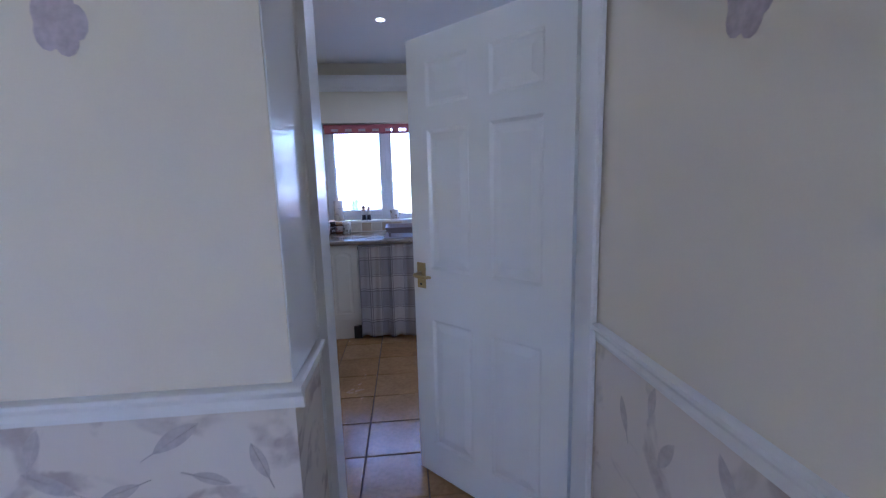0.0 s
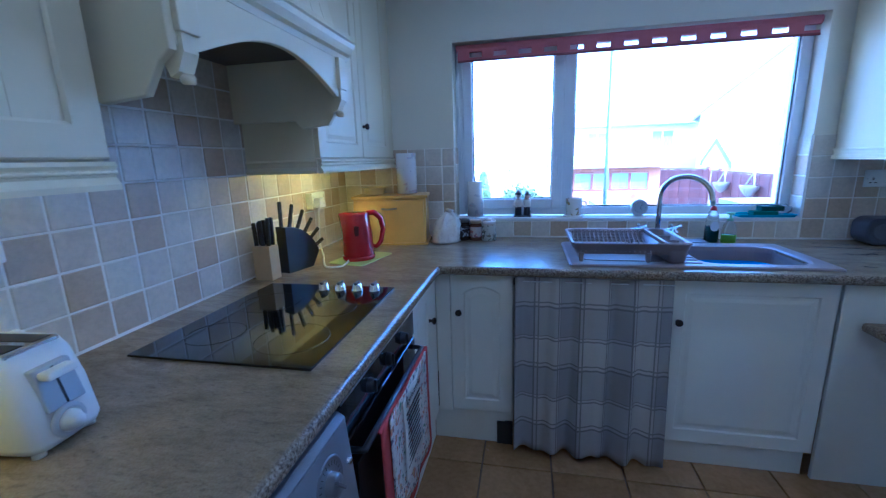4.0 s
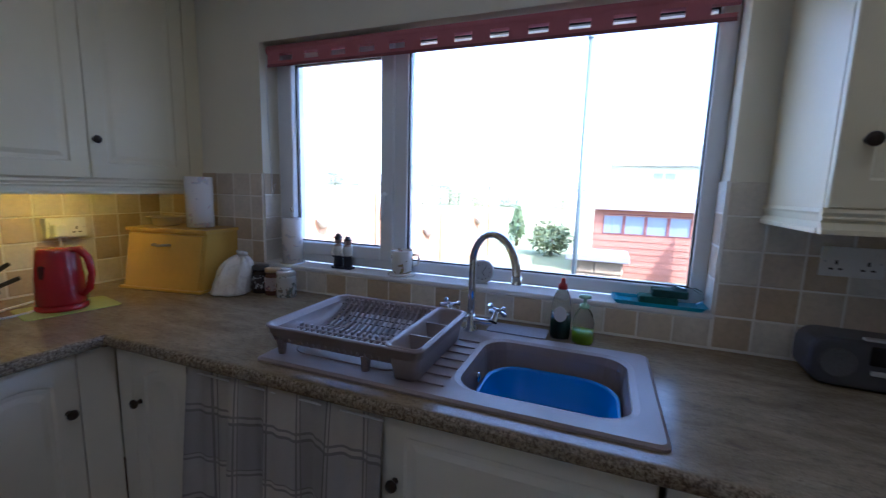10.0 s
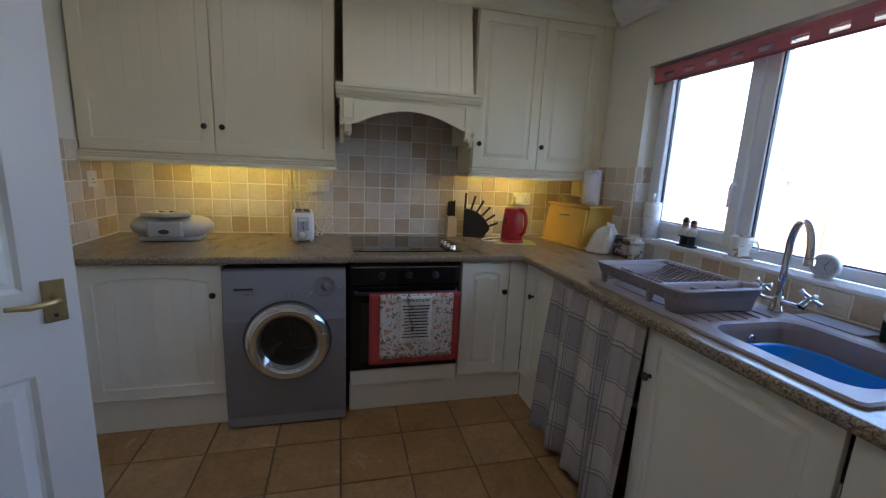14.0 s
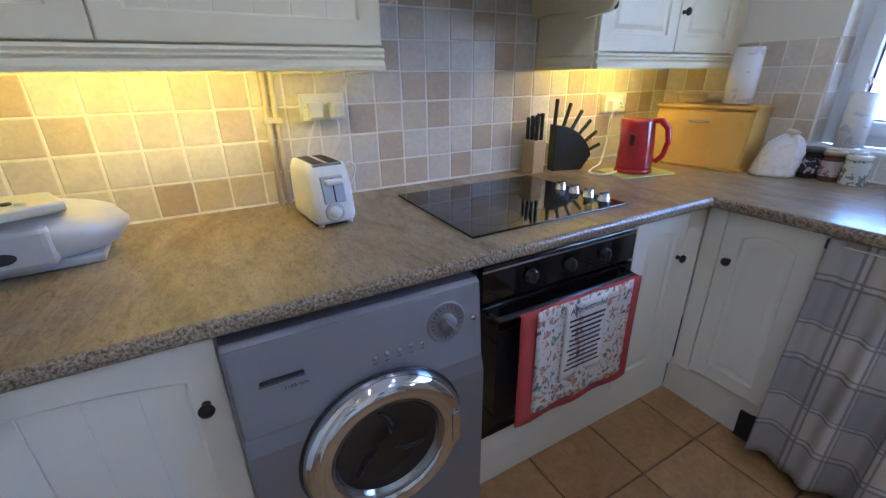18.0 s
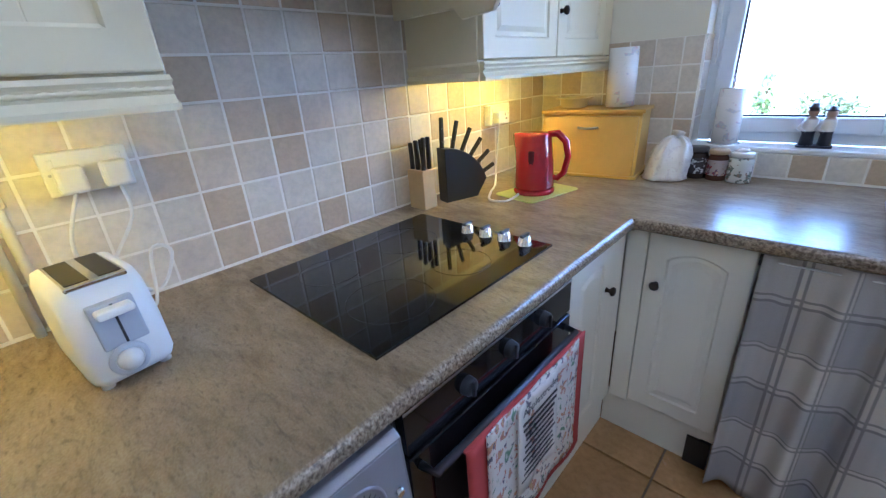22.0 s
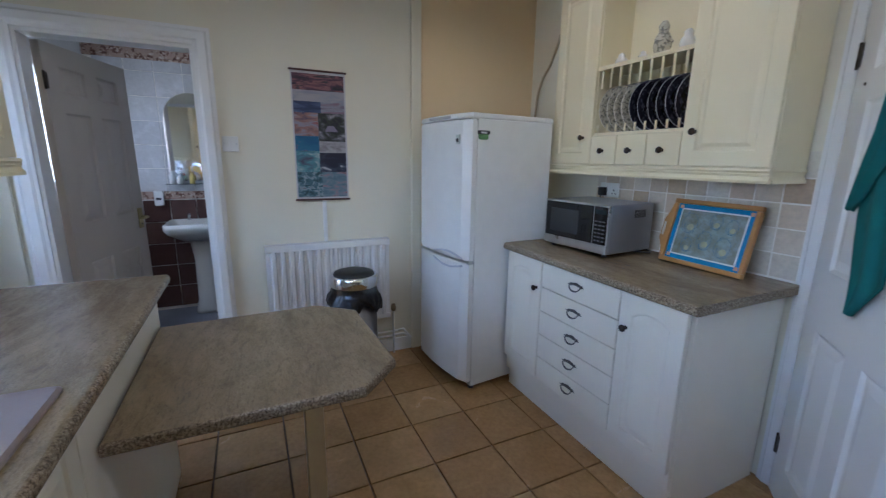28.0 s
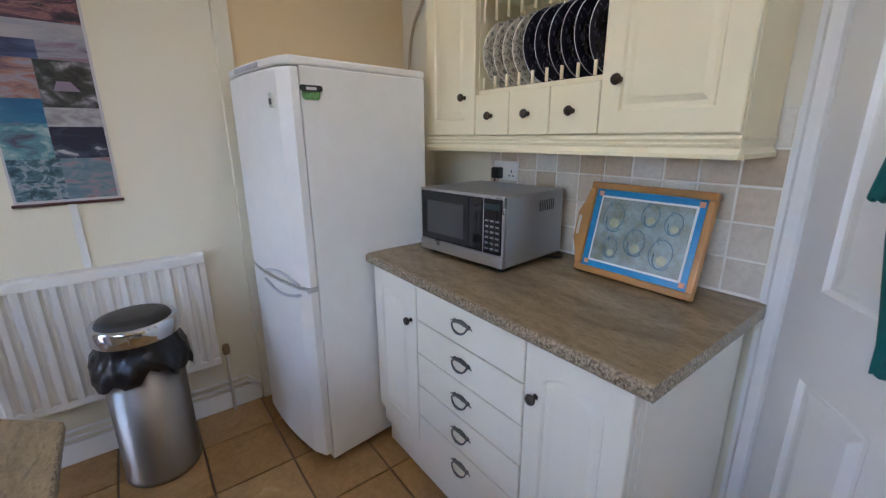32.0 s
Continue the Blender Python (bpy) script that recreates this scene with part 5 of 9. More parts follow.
lathe(bm, [(0.146, 0.57), (0.150, 0.575), (0.150, 0.625), (0.144, 0.634), (0.128, 0.636), (0.126, 0.63)], n=40)
part("rim", bm, CHROME, bn, "polished steel rim")
bm = B()
lathe(bm, [(0.127, 0.628), (0.12, 0.645), (0.08, 0.656), (0, 0.66)], n=40)
part("lid", bm, BLACK, bn, "domed black lid")

# microwave
mwm = Matrix.Translation((1.735, 1.745, WZ)) @ pose(0, 0, 0, 0, 0, 180 + 5)
mw = thing("microwave", "silver microwave oven with black glass door and keypad", "microwave", mwm)
bm = B()
box(bm, (0.0, 0.014, 0.018), (0.44, 0.36, 0.272), 0.008)
part("casing", bm, surf("silver_sheet", (0.42, 0.42, 0.43), 0.3, metal=0.8, vary=0.05, scale=4, grain=300), mw)
bm = B()
box(bm, (0.0, -0.001, 0.0635), (0.44, 0.0138, 0.271), 0.003)
part("front_surround", bm, STEEL, mw, "brushed steel front surround")
bm = B()
box(bm, (0.008, -0.004, 0.066), (0.345, 0.014, 0.262), 0.004)
mdoor = part("door", bm, GLOSSBLACK, mw)
bm = B()
box(bm, (0.045, -0.0046, 0.095), (0.25, -0.0038, 0.225), 0.0)
part("door_window", bm, surf("dark_mesh_window", (0.035, 0.035, 0.036), 0.25), mdoor)
bm = B()
box(bm, (0.349, -0.004, 0.066), (0.432, 0.014, 0.262), 0.004)
keys = part("keypad", bm, GLOSSBLACK, mw)
bm = B()
box(bm, (0.0, -0.005, 0.02), (0.44, 0.0135, 0.063), 0.004)
part("lower_trim", bm, STEEL, mw)
DIMPRINT = surf("dim_grey_print", (0.14, 0.14, 0.145), 0.5)
for r in range(6):
    for c in range(3):
        bm = B()
        box(bm, (0.358 + c * 0.024, -0.0052, 0.082 + r * 0.02), (0.374 + c * 0.024, -0.0042, 0.089 + r * 0.02))
        part("key_mark", bm, DIMPRINT, keys)
bm = B()
box(bm, (0.357, -0.0052, 0.224), (0.424, -0.0042, 0.246), 0.0)
part("display", bm, surf("green_black_display", (0.02, 0.03, 0.03), 0.1), keys)
for x in (0.04, 0.40):
    for y in (0.04, 0.32):
        bm = B()
        lathe(bm, [(0, 0), (0.014, 0), (0.012, 0.02), (0, 0.02)], pose(x, y, 0), 10)
        part("foot", bm, BLACK, mw)
for i in range(8):
    bm = B()
    box(bm, (0.4398, 0.2 + i * 0.012, 0.20), (0.4408, 0.206 + i * 0.012, 0.24))
    part("vent", bm, BLACK, mw)

# ---- sink area ----
COMPOSITE = surf("mushroom_composite_sink", (0.30, 0.24, 0.22), 0.42, vary=0.08, scale=6, grain=260, relief=0.2)
RACKPL = surf("mushroom_plastic", (0.30, 0.245, 0.235), 0.42, vary=0.06, scale=8, grain=200, relief=0.1)
BLUEPL = surf("bright_blue_plastic", (0.008, 0.23, 0.66), 0.35, vary=0.06, scale=8, grain=200, relief=0.08)
sink = thing("sink", "mushroom composite sink with bowl and ribbed drainer", "sink", pose(0, 0, 0))
bcx, bcy = 0.595, 3.965
outer = rounded(1.035, 0.50, 0.02, 6, 0.345, 3.955)
rim = rounded(0.415, 0.36, 0.075, 6, bcx, bcy)
bm = B()
sc = lambda k, q: [((x - bcx) * k + bcx, (y - bcy) * k + bcy) for x, y in q]
loft(bm, [[(x, y, WZ + 0.0005) for x, y in outer], [(x, y, WZ + 0.006) for x, y in outer], [((x - 0.345) * 0.985 + 0.345, (y - 3.955) * 0.97 + 3.955, WZ + 0.011) for x, y in outer],
          [(x, y, WZ + 0.008) for x, y in sc(1.07, rim)], [(x, y, WZ + 0.003) for x, y in sc(1.0, rim)], [(x, y, WZ - 0.02) for x, y in sc(0.975, rim)], [(x, y, WZ - 0.165) for x, y in sc(0.93, rim)], [(x, y, WZ - 0.185) for x, y in sc(0.85, rim)]], close=(False, True), smooth=False)
part("bowl_and_drainer", bm, COMPOSITE, sink)
for i in range(7):
    bm = B()
    box(bm, (0.30, 3.76 + i * 0.053, WZ + 0.009), (0.372, 3.766 + i * 0.053, WZ + 0.0135), 0.0015, 1)
    part("drainer_rib", bm, COMPOSITE, sink)
bm = B()
tube(bm, [(x, y, WZ + 0.011) for x, y in rounded(0.36, 0.30, 0.06, 5, 0.06, 3.93)] + [(rounded(0.36, 0.30, 0.06, 5, 0.06, 3.93)[0][0], rounded(0.36, 0.30, 0.06, 5, 0.06, 3.93)[0][1], WZ + 0.011)], 0.003, 6)
part("drainer_bead", bm, COMPOSITE, sink)
bm = B()
lathe(bm, [(0, 0), (0.016, 0), (0.014, 0.004), (0, 0.005)], pose(0.405, 3.96, WZ - 0.045, 0, 90, 0), 16)
part("overflow", bm, CHROME, sink)

bw = thing("washing_up_bowl", "bright blue plastic washing-up bowl inside the sink", "washing-up bowl", pose(bcx + 0.004, bcy - 0.004, WZ - 0.183) @ Matrix.Diagonal((1.03, 1.03, 1.1, 1)))
bm = B()
o = rounded(0.35, 0.29, 0.10, 6)
k = lambda s, z: [(x * s, y * s, z) for x, y in o]
loft(bm, [k(1.03, 0.100), k(1.035, 0.112), k(1.0, 0.114), k(0.97, 0.105), k(0.82, 0.008), k(0.76, 0.005)], close=(False, True))
part("inside", bm, BLUEPL, bw)
bm = B()
loft(bm, [k(0.78, 0.0), k(0.84, 0.003), k(0.99, 0.100)], close=(True, False))
part("outside", bm, BLUEPL, bw)

tap = thing("mixer_tap", "chrome swan-neck mixer tap with two cross handles", "tap", pose(0.308, 4.185, WZ + 0.0105))
bm = B()
lathe(bm, [(0.026, 0), (0.026, 0.006), (0.018, 0.014), (0.016, 0.05), (0.013, 0.058), (0, 0.058)], n=20)
tube(bm, [(-0.075, 0.0, 0.035), (0.075, 0.0, 0.035)], 0.011, 12)
part("bridge_body", bm, CHROME, tap)
dx, dy = 0.155, -0.14
pts = [(0, 0, 0.05), (0, 0, 0.15), (0, 0, 0.24)]
for i in range(1, 15):
    a = math.pi * i / 14
    u = (1 - math.cos(a)) / 2
    pts.append((dx * u * 1.15, dy * u * 1.15, 0.24 + 0.105 * math.sin(a)))
pts.append((dx * 1.16, dy * 1.16, 0.232))
bm = B()
tube(bm, pts, 0.0125, 14)
part("swan_neck", bm, CHROME, tap)
bm = B()
lathe(bm, [(0.0145, 0), (0.0145, 0.022), (0.010, 0.022), (0.010, 0)], pose(dx * 1.16, dy * 1.16, 0.214), 14)
part("aerator", bm, CHROME, tap)
for s in (-1, 1):
    m = pose(s * 0.08, -0.005, 0.04, -35, s * 25, 20 * s)
    bm = B()
    lathe(bm, [(0.013, 0), (0.012, 0.02), (0.008, 0.03), (0.01, 0.045), (0, 0.05)], m, 14)
    h = part("valve_stem", bm, CHROME, tap)
    for a in (0, 90):
        bm = B()
        tube(bm, [(-0.040, 0, 0.046), (-0.034, 0, 0.046), (-0.026, 0, 0.046), (0.026, 0, 0.046), (0.034, 0, 0.046), (0.040, 0, 0.046)], [0.006, 0.0098, 0.0062, 0.0062, 0.0098, 0.006], 10)
        bmesh.ops.transform(bm, matrix=m @ pose(0, 0, 0, 0, 0, a + 20), verts=bm.verts)
        part("cross_arm", bm, CHROME, h)

# dish drainer
rk = thing("dish_rack", "mushroom plastic dish drainer with plate slots and cutlery tray", "dish rack", pose(0.08, 3.917, WZ + 0.0115))
RX, RY, RH, RD = 0.49, 0.385, 0.089, 0.135
# RD: where the cutlery box begins
bm = B()
o = rounded(RX, RY, 0.032, 5)
q = lambda gap_, z: [(x * (1 - 2 * gap_ / RX), y * (1 - 2 * gap_ / RY), z) for x, y in o]
loft(bm, [q(0.026, 0.036), q(0.016, RH - 0.034), q(0.010, RH - 0.030), q(0.004, RH - 0.008), q(0.0, RH - 0.006), q(0.001, RH - 0.001), q(0.005, RH), q(0.011, RH - 0.001), q(0.014, RH - 0.006), q(0.022, RH - 0.034), q(0.034, 0.039)], close=(False, False), smooth=True)
part("basket", bm, RACKPL, rk)
NR, RX0, RX1 = 17, -RX / 2 + 0.042, RD - 0.016
step_ = (RX1 - RX0) / (NR - 1)
YB, YF, YM = RY / 2 - 0.012, -RY / 2 + 0.016, -0.075
curve_ = [(YB, RH - 0.012), (YB - 0.012, RH - 0.018), (YB - 0.045, 0.056), (YB - 0.085, 0.036), (YB - 0.13, 0.022), (0.0, 0.018), (-0.045, 0.026), (YM, 0.050)]
for k in range(NR):
    x = RX0 + k * step_
    bm = B()
    loft(bm, [[(x - 0.0022, y, z - 0.005), (x + 0.0022, y, z - 0.005), (x + 0.0018, y, z + 0.005), (x - 0.0018, y, z + 0.005)] for y, z in curve_], smooth=False)
    part("rib", bm, RACKPL, rk)
    bm = B()
    box(bm, (x - 0.003, YF, 0.044), (x + 0.003, YM - 0.006, 0.052), 0.001, 1)
    part("cup_rib", bm, RACKPL, rk)
    bm = B()
    box(bm, (x - 0.0045, YM - 0.005, 0.053), (x + 0.0045, YM + 0.006, 0.064), 0.0015, 1)
    part("slot_tooth", bm, RACKPL, rk)
    bm = B()
    box(bm, (x - 0.005, YB - 0.014, RH - 0.022), (x + 0.005, YB + 0.002, RH - 0.007), 0.002, 1)
    part("slot_tooth", bm, RACKPL, rk)
for y, z in ((YB - 0.028, 0.066), (YB - 0.048, 0.052), (YB - 0.07, 0.041), (YB - 0.095, 0.031), (YB - 0.13, 0.02), (0.0, 0.0155)):
    bm = B()
    box(bm, (RX0 - 0.01, y - 0.0015, z - 0.002), (RX1 + 0.01, y + 0.0015, z + 0.002))
    part("cross_rail", bm, RACKPL, rk)
bm = B()
box(bm, (-RX / 2 + 0.026, YM - 0.010, 0.040), (RD, YM + 0.010, 0.054), 0.003, 2)
part("cross_rail", bm, RACKPL, rk)
# solid end walls beside the ribs
for a, b in ((-RX / 2 + 0.020, RX0 - 0.006), (RX1 + 0.006, RD)):
    bm = B()
    out_ = a if a < 0 else b
    inn_ = b if a < 0 else a
    loft(bm, [[(out_, y, RH - 0.016), (out_, y, RH - 0.020), (inn_, y, max(0.016, zc - 0.004)), (inn_, y, max(0.02, zc))] for y, zc in ((YB - 0.006, RH - 0.02), (YB - 0.045, 0.056), (YB - 0.085, 0.036), (YB - 0.13, 0.022), (0.0, 0.018), (-0.045, 0.026), (YM, 0.048), (YF - 0.002, 0.048))], smooth=True)
    part("end_wall", bm, RACKPL, rk)
# cutlery box, open above, with three pockets standing on the drainer
CX = (RD + RX / 2) / 2
bm = B()
oc = rounded(RX / 2 - RD, RY - 0.004, 0.024, 5, CX - 0.002, 0)
qc = lambda gap_, z: [((x - CX) * (1 - 2 * gap_ / (RX / 2 - RD)) + CX, y * (1 - 2 * gap_ / RY), z) for x, y in oc]
loft(bm, [qc(0.022, 0.001), qc(0.014, 0.05), qc(0.004, RH - 0.006), qc(0.003, RH), qc(0.008, RH + 0.003), qc(0.014, RH), qc(0.016, RH - 0.006), qc(0.026, 0.006)], close=(True, True), smooth=True)
part("cutlery_box", bm, RACKPL, rk)
for y in (-0.055, 0.06):
    bm = B()
    prism(bm, [(CX - 0.030, 0.006), (CX + 0.026, 0.006), (CX + 0.036, RH - 0.012), (CX - 0.040, RH - 0.012)], "y", y - 0.0022, y + 0.0022)
    part("cutlery_divider", bm, RACKPL, rk)
for x in (-RX / 2 + 0.045, 0.075):
    for y in (-RY / 2 + 0.032, RY / 2 - 0.032):
        bm = B()
        loft(bm, [[(u, v, z) for u, v in rounded(0.020 * k, 0.020 * k, 0.005, 3, x, y)] for k, z in ((0.75, 0.0), (0.85, 0.003), (1.2, 0.042))], close=(True, True), smooth=False)
        part("foot", bm, RACKPL, rk)

# bottles, mat and things on the sill
def bottle(name, label, m, body, liquid, cap, prof, fill, cap_prof):
    b = thing(name, label, "bottle", m)
    bm = B()
    lathe(bm, [(0, 0.001)] + [(r, z) for r, z in prof], n=20)
    part("body", bm, body, b)
    bm = B()
    lathe(bm, [(0, 0.003)] + [(r - 0.0018, max(z, 0.003)) for r, z in prof if z < fill] + [(prof[[z < fill for _, z in prof].index(False) - 1][0] - 0.002, fill), (0, fill)], n=20)
    part("liquid", bm, liquid, b)
    bm = B()
    lathe(bm, cap_prof, n=16)
    part("cap", bm, cap, b)
    return b


CLEARPL = glass_mat("clear_bottle_plastic", (0.93, 0.96, 0.95), 0.08, 1.2)
b1 = bottle("washing_up_liquid", "clear bottle of dark green washing-up liquid with red cap", pose(0.598, 4.275, WZ), CLEARPL, surf("dark_green_liquid", (0.01, 0.05, 0.03), 0.15), surf("red_cap", (0.5, 0.02, 0.02), 0.35),
            [(0.030, 0.0), (0.033, 0.01), (0.034, 0.06), (0.031, 0.10), (0.028, 0.14), (0.018, 0.165), (0.013, 0.17)], 0.085, [(0, 0.17), (0.016, 0.17), (0.015, 0.185), (0.008, 0.19), (0.007, 0.205), (0, 0.206)])
bm = B()
prism(bm, [(0.021 * math.cos(a), 0.09 + 0.026 * math.sin(a)) for a in [2 * math.pi * i / 18 for i in range(18)]], "y", -0.0345, -0.032)
part("label", bm, surf("white_label", (0.75, 0.76, 0.76), 0.5), b1, "round white label")
bottle("soap_dispenser", "clear pump bottle of lime green soap", pose(0.672, 4.255, WZ), CLEARPL, surf("lime_soap", (0.30, 0.52, 0.03), 0.15), surf("pale_green_pump", (0.42, 0.68, 0.45), 0.4),
       [(0.030, 0.0), (0.034, 0.01), (0.034, 0.07), (0.026, 0.10), (0.016, 0.115), (0.013, 0.12)], 0.045, [(0, 0.118), (0.015, 0.118), (0.015, 0.13), (0.006, 0.132), (0.006, 0.15), (0.02, 0.152), (0.018, 0.162), (0, 0.164)])
bm = B()
prism(bm, rounded(0.20, 0.10, 0.012, 4), "z", 0.0, 0.003)
solid("drying_mat", bm, surf("grey_mesh_mat", (0.28, 0.27, 0.30), 0.7, vary=0.2, scale=200, grain=500, relief=0.6), "small grey mesh mat behind the tap", "mat", m=pose(0.46, 4.245, WZ + 0.0115))

SZ = WZ0 - 0.002
st = thing("sill_tray", "blue plastic tray with sponges on the window sill", "tray", pose(0.90, 4.425, SZ))
bm = B()
o = rounded(0.29, 0.115, 0.012, 3)
loft(bm, [[(x * s, y * s, z) for x, y in o] for s, z in ((0.9, 0.0), (0.97, 0.012), (1.0, 0.014), (0.93, 0.012), (0.87, 0.003))], smooth=False)
part("tray", bm, surf("turquoise_plastic", (0.02, 0.36, 0.52), 0.35), st)
for nm, lab, c, a, b in (("sponge", "green scouring sponge on the sill tray", (0.02, 0.12, 0.09), (0.84, 4.39), (0.96, 4.455)), ("sponge", "dark green scouring pad on the sill tray", (0.015, 0.07, 0.06), (0.88, 4.40), (0.99, 4.462))):
    bm = B()
    z0 = SZ + (0.004 if c[0] > 0.016 else 0.030)
    box(bm, (a[0], a[1], z0), (b[0], b[1], z0 + 0.026), 0.005)
    solid(nm, bm, surf("scourer_" + str(c[0]), c, 0.95, vary=0.3, scale=60, grain=300, relief=1.0), lab, "sponge")
bm = B()
o = rounded(0.11, 0.06, 0.02, 3)
loft(bm, [[(x * s + 0.004 * math.sin(i * 1.7), y * s, z + 0.003 * math.sin(i * 2.3)) for i, (x, y) in enumerate(o)] for s, z in ((0.7, 0.006), (1.0, 0.02), (0.95, 0.04), (0.5, 0.052))])
solid("plastic_packet", bm, glass_mat("crinkled_film", (0.9, 0.93, 0.95), 0.25, 1.15), "crumpled clear plastic packet on the sill", "packet", m=pose(0.985, 4.44, SZ + 0.01))

ck = thing("alarm_clock", "small round silver alarm clock on the window sill", "clock", pose(0.274, 4.435, SZ) @ pose(0, 0, 0, 0, 0, 12) @ Matrix.Scale(1.12, 4))
SILVPL = surf("silver_plastic", (0.52, 0.53, 0.54), 0.32, metal=0.3, vary=0.04)
bm = B()
lathe(bm, [(0, -0.02), (0.034, -0.02), (0.042, -0.012), (0.043, 0.0), (0.040, 0.012), (0.034, 0.014), (0.032, 0.010), (0, 0.010)], pose(0, 0, 0.045, 90, 0, 0), 30)
part("case", bm, SILVPL, ck)
bm = B()
lathe(bm, [(0.031, 0.0), (0, 0.0)], pose(0, -0.0105, 0.045, 90, 0, 0), 28)
part("dial_face", bm, surf("grey_clock_face", (0.45, 0.47, 0.48), 0.5), ck)
for a, l in ((35, 0.022), (150, 0.015)):
    bm = B()
    box(bm, (-0.001, -0.0122, 0), (0.001, -0.0112, l))
    bmesh.ops.transform(bm, matrix=pose(0, 0, 0.045) @ Matrix.Rotation(radians(a), 4, "Y"), verts=bm.verts)
    part("clock_hand", bm, INK, ck)
for i in range(12):
    bm = B()
    box(bm, (-0.0008, -0.0116, 0.025), (0.0008, -0.0108, 0.029))
    bmesh.ops.transform(bm, matrix=pose(0, 0, 0.045) @ Matrix.Rotation(radians(30 * i), 4, "Y"), verts=bm.verts)
    part("hour_mark", bm, INK, ck)
bm = B()
box(bm, (-0.022, -0.012, 0.0), (0.022, 0.016, 0.008), 0.002)
part("base", bm, SILVPL, ck)

CHINA = surf("glazed_white_china", (0.76, 0.74, 0.69), 0.18, vary=0.03, relief=0.03, coat=0.4)
def decal_mat(name, base, cols, scale, lo=0.56):
    m, nt, p = tree(name)
    v = coords(nt)
    n, n2 = noise_node(nt, v, scale, 2, 0.5, 0.5), noise_node(nt, v, scale * 2.5, 2)
    c = mix(nt, ramp(nt, n, [(lo, (0, 0, 0)), (lo + 0.03, (1, 1, 1))]), base, ramp(nt, n2, [(0.38, cols[0]), (0.5, cols[1]), (0.62, cols[2])]))
    nt.links.new(c, p.inputs["Base Color"])
    p.inputs["Roughness"].default_value = 0.25
    return m


MUGPAT = decal_mat("floral_china", (0.76, 0.74, 0.69), ((0.45, 0.25, 0.12), (0.25, 0.32, 0.15), (0.5, 0.3, 0.28)), 38, 0.57)
mg = thing("mug", "white china mug with floral print on a matching coaster", "mug", pose(-0.086, 4.437, SZ) @ pose(0, 0, 0, 0, 0, 15) @ Matrix.Scale(1.12, 4))
bm = B()
lathe(bm, [(0, 0), (0.052, 0.0), (0.055, 0.004), (0.05, 0.007), (0, 0.007)], n=28)
part("coaster", bm, CHINA, mg)
bm = B()
lathe(bm, [(0, 0.008), (0.034, 0.008), (0.037, 0.014), (0.040, 0.05), (0.043, 0.094), (0.041, 0.096), (0.039, 0.092), (0.036, 0.05), (0.032, 0.016), (0, 0.014)], n=28)
part("cup", bm, MUGPAT, mg)
bm = B()
tube(bm, [(0.039, 0, 0.078), (0.058, 0, 0.080), (0.068, 0, 0.064), (0.062, 0, 0.042), (0.037, 0, 0.034)], 0.0045, 8)
part("handle", bm, CHINA, mg)

# paired figurine: one plain mesh
bm = B()
for x, s in ((-0.022, 1.0), (0.024, 0.93)):
    m = pose(x, 0, 0.006)
    lathe(bm, [(0, 0), (0.020 * s, 0), (0.017 * s, 0.035), (0.021 * s, 0.065), (0.019 * s, 0.085), (0.008, 0.094)], m, 12)
    lathe(bm, [(0.006, 0.09 * s + 0.004), (0.014, 0.10 * s), (0.016, 0.112 * s), (0.010, 0.124 * s), (0, 0.127 * s)], m, 12)
    lathe(bm, [(0, 0.118 * s), (0.021, 0.119 * s), (0.020, 0.122 * s), (0.013, 0.124 * s), (0.010, 0.134 * s), (0, 0.136 * s)], m, 12)
    tube(bm, [(x - 0.015, -0.004, 0.085), (x - 0.028, -0.012, 0.062), (x - 0.008, -0.02, 0.05)], 0.0055, 6)
prism(bm, rounded(0.095, 0.045, 0.012, 3), "z", 0.0, 0.007)
m_, nt_, p_ = tree("figurine_glaze")
sep = nt_.nodes.new("ShaderNodeSeparateXYZ")
nt_.links.new(coords(nt_), sep.inputs[0])
nt_.links.new(ramp(nt_, maths(nt_, "MULTIPLY", sep.outputs[2], 7.0), [(0.0, (0.03, 0.035, 0.05)), (0.36, (0.03, 0.035, 0.05)), (0.38, (0.72, 0.70, 0.66)), (0.62, (0.72, 0.70, 0.66)), (0.66, (0.38, 0.24, 0.17)), (0.80, (0.38, 0.24, 0.17)), (0.83, (0.05, 0.04, 0.035))]), p_.inputs["Base Color"])
p_.inputs["Roughness"].default_value = 0.35
solid("figurine", bm, m_, "small painted figurine of a pair in dark clothes on the sill", "figurine", m=pose(-0.385, 4.435, SZ) @ Matrix.Scale(1.12, 4))

PAPER = decal_mat("printed_kitchen_paper", (0.80, 0.78, 0.75), ((0.70, 0.55, 0.56), (0.58, 0.62, 0.68), (0.70, 0.66, 0.58)), 26, 0.60)
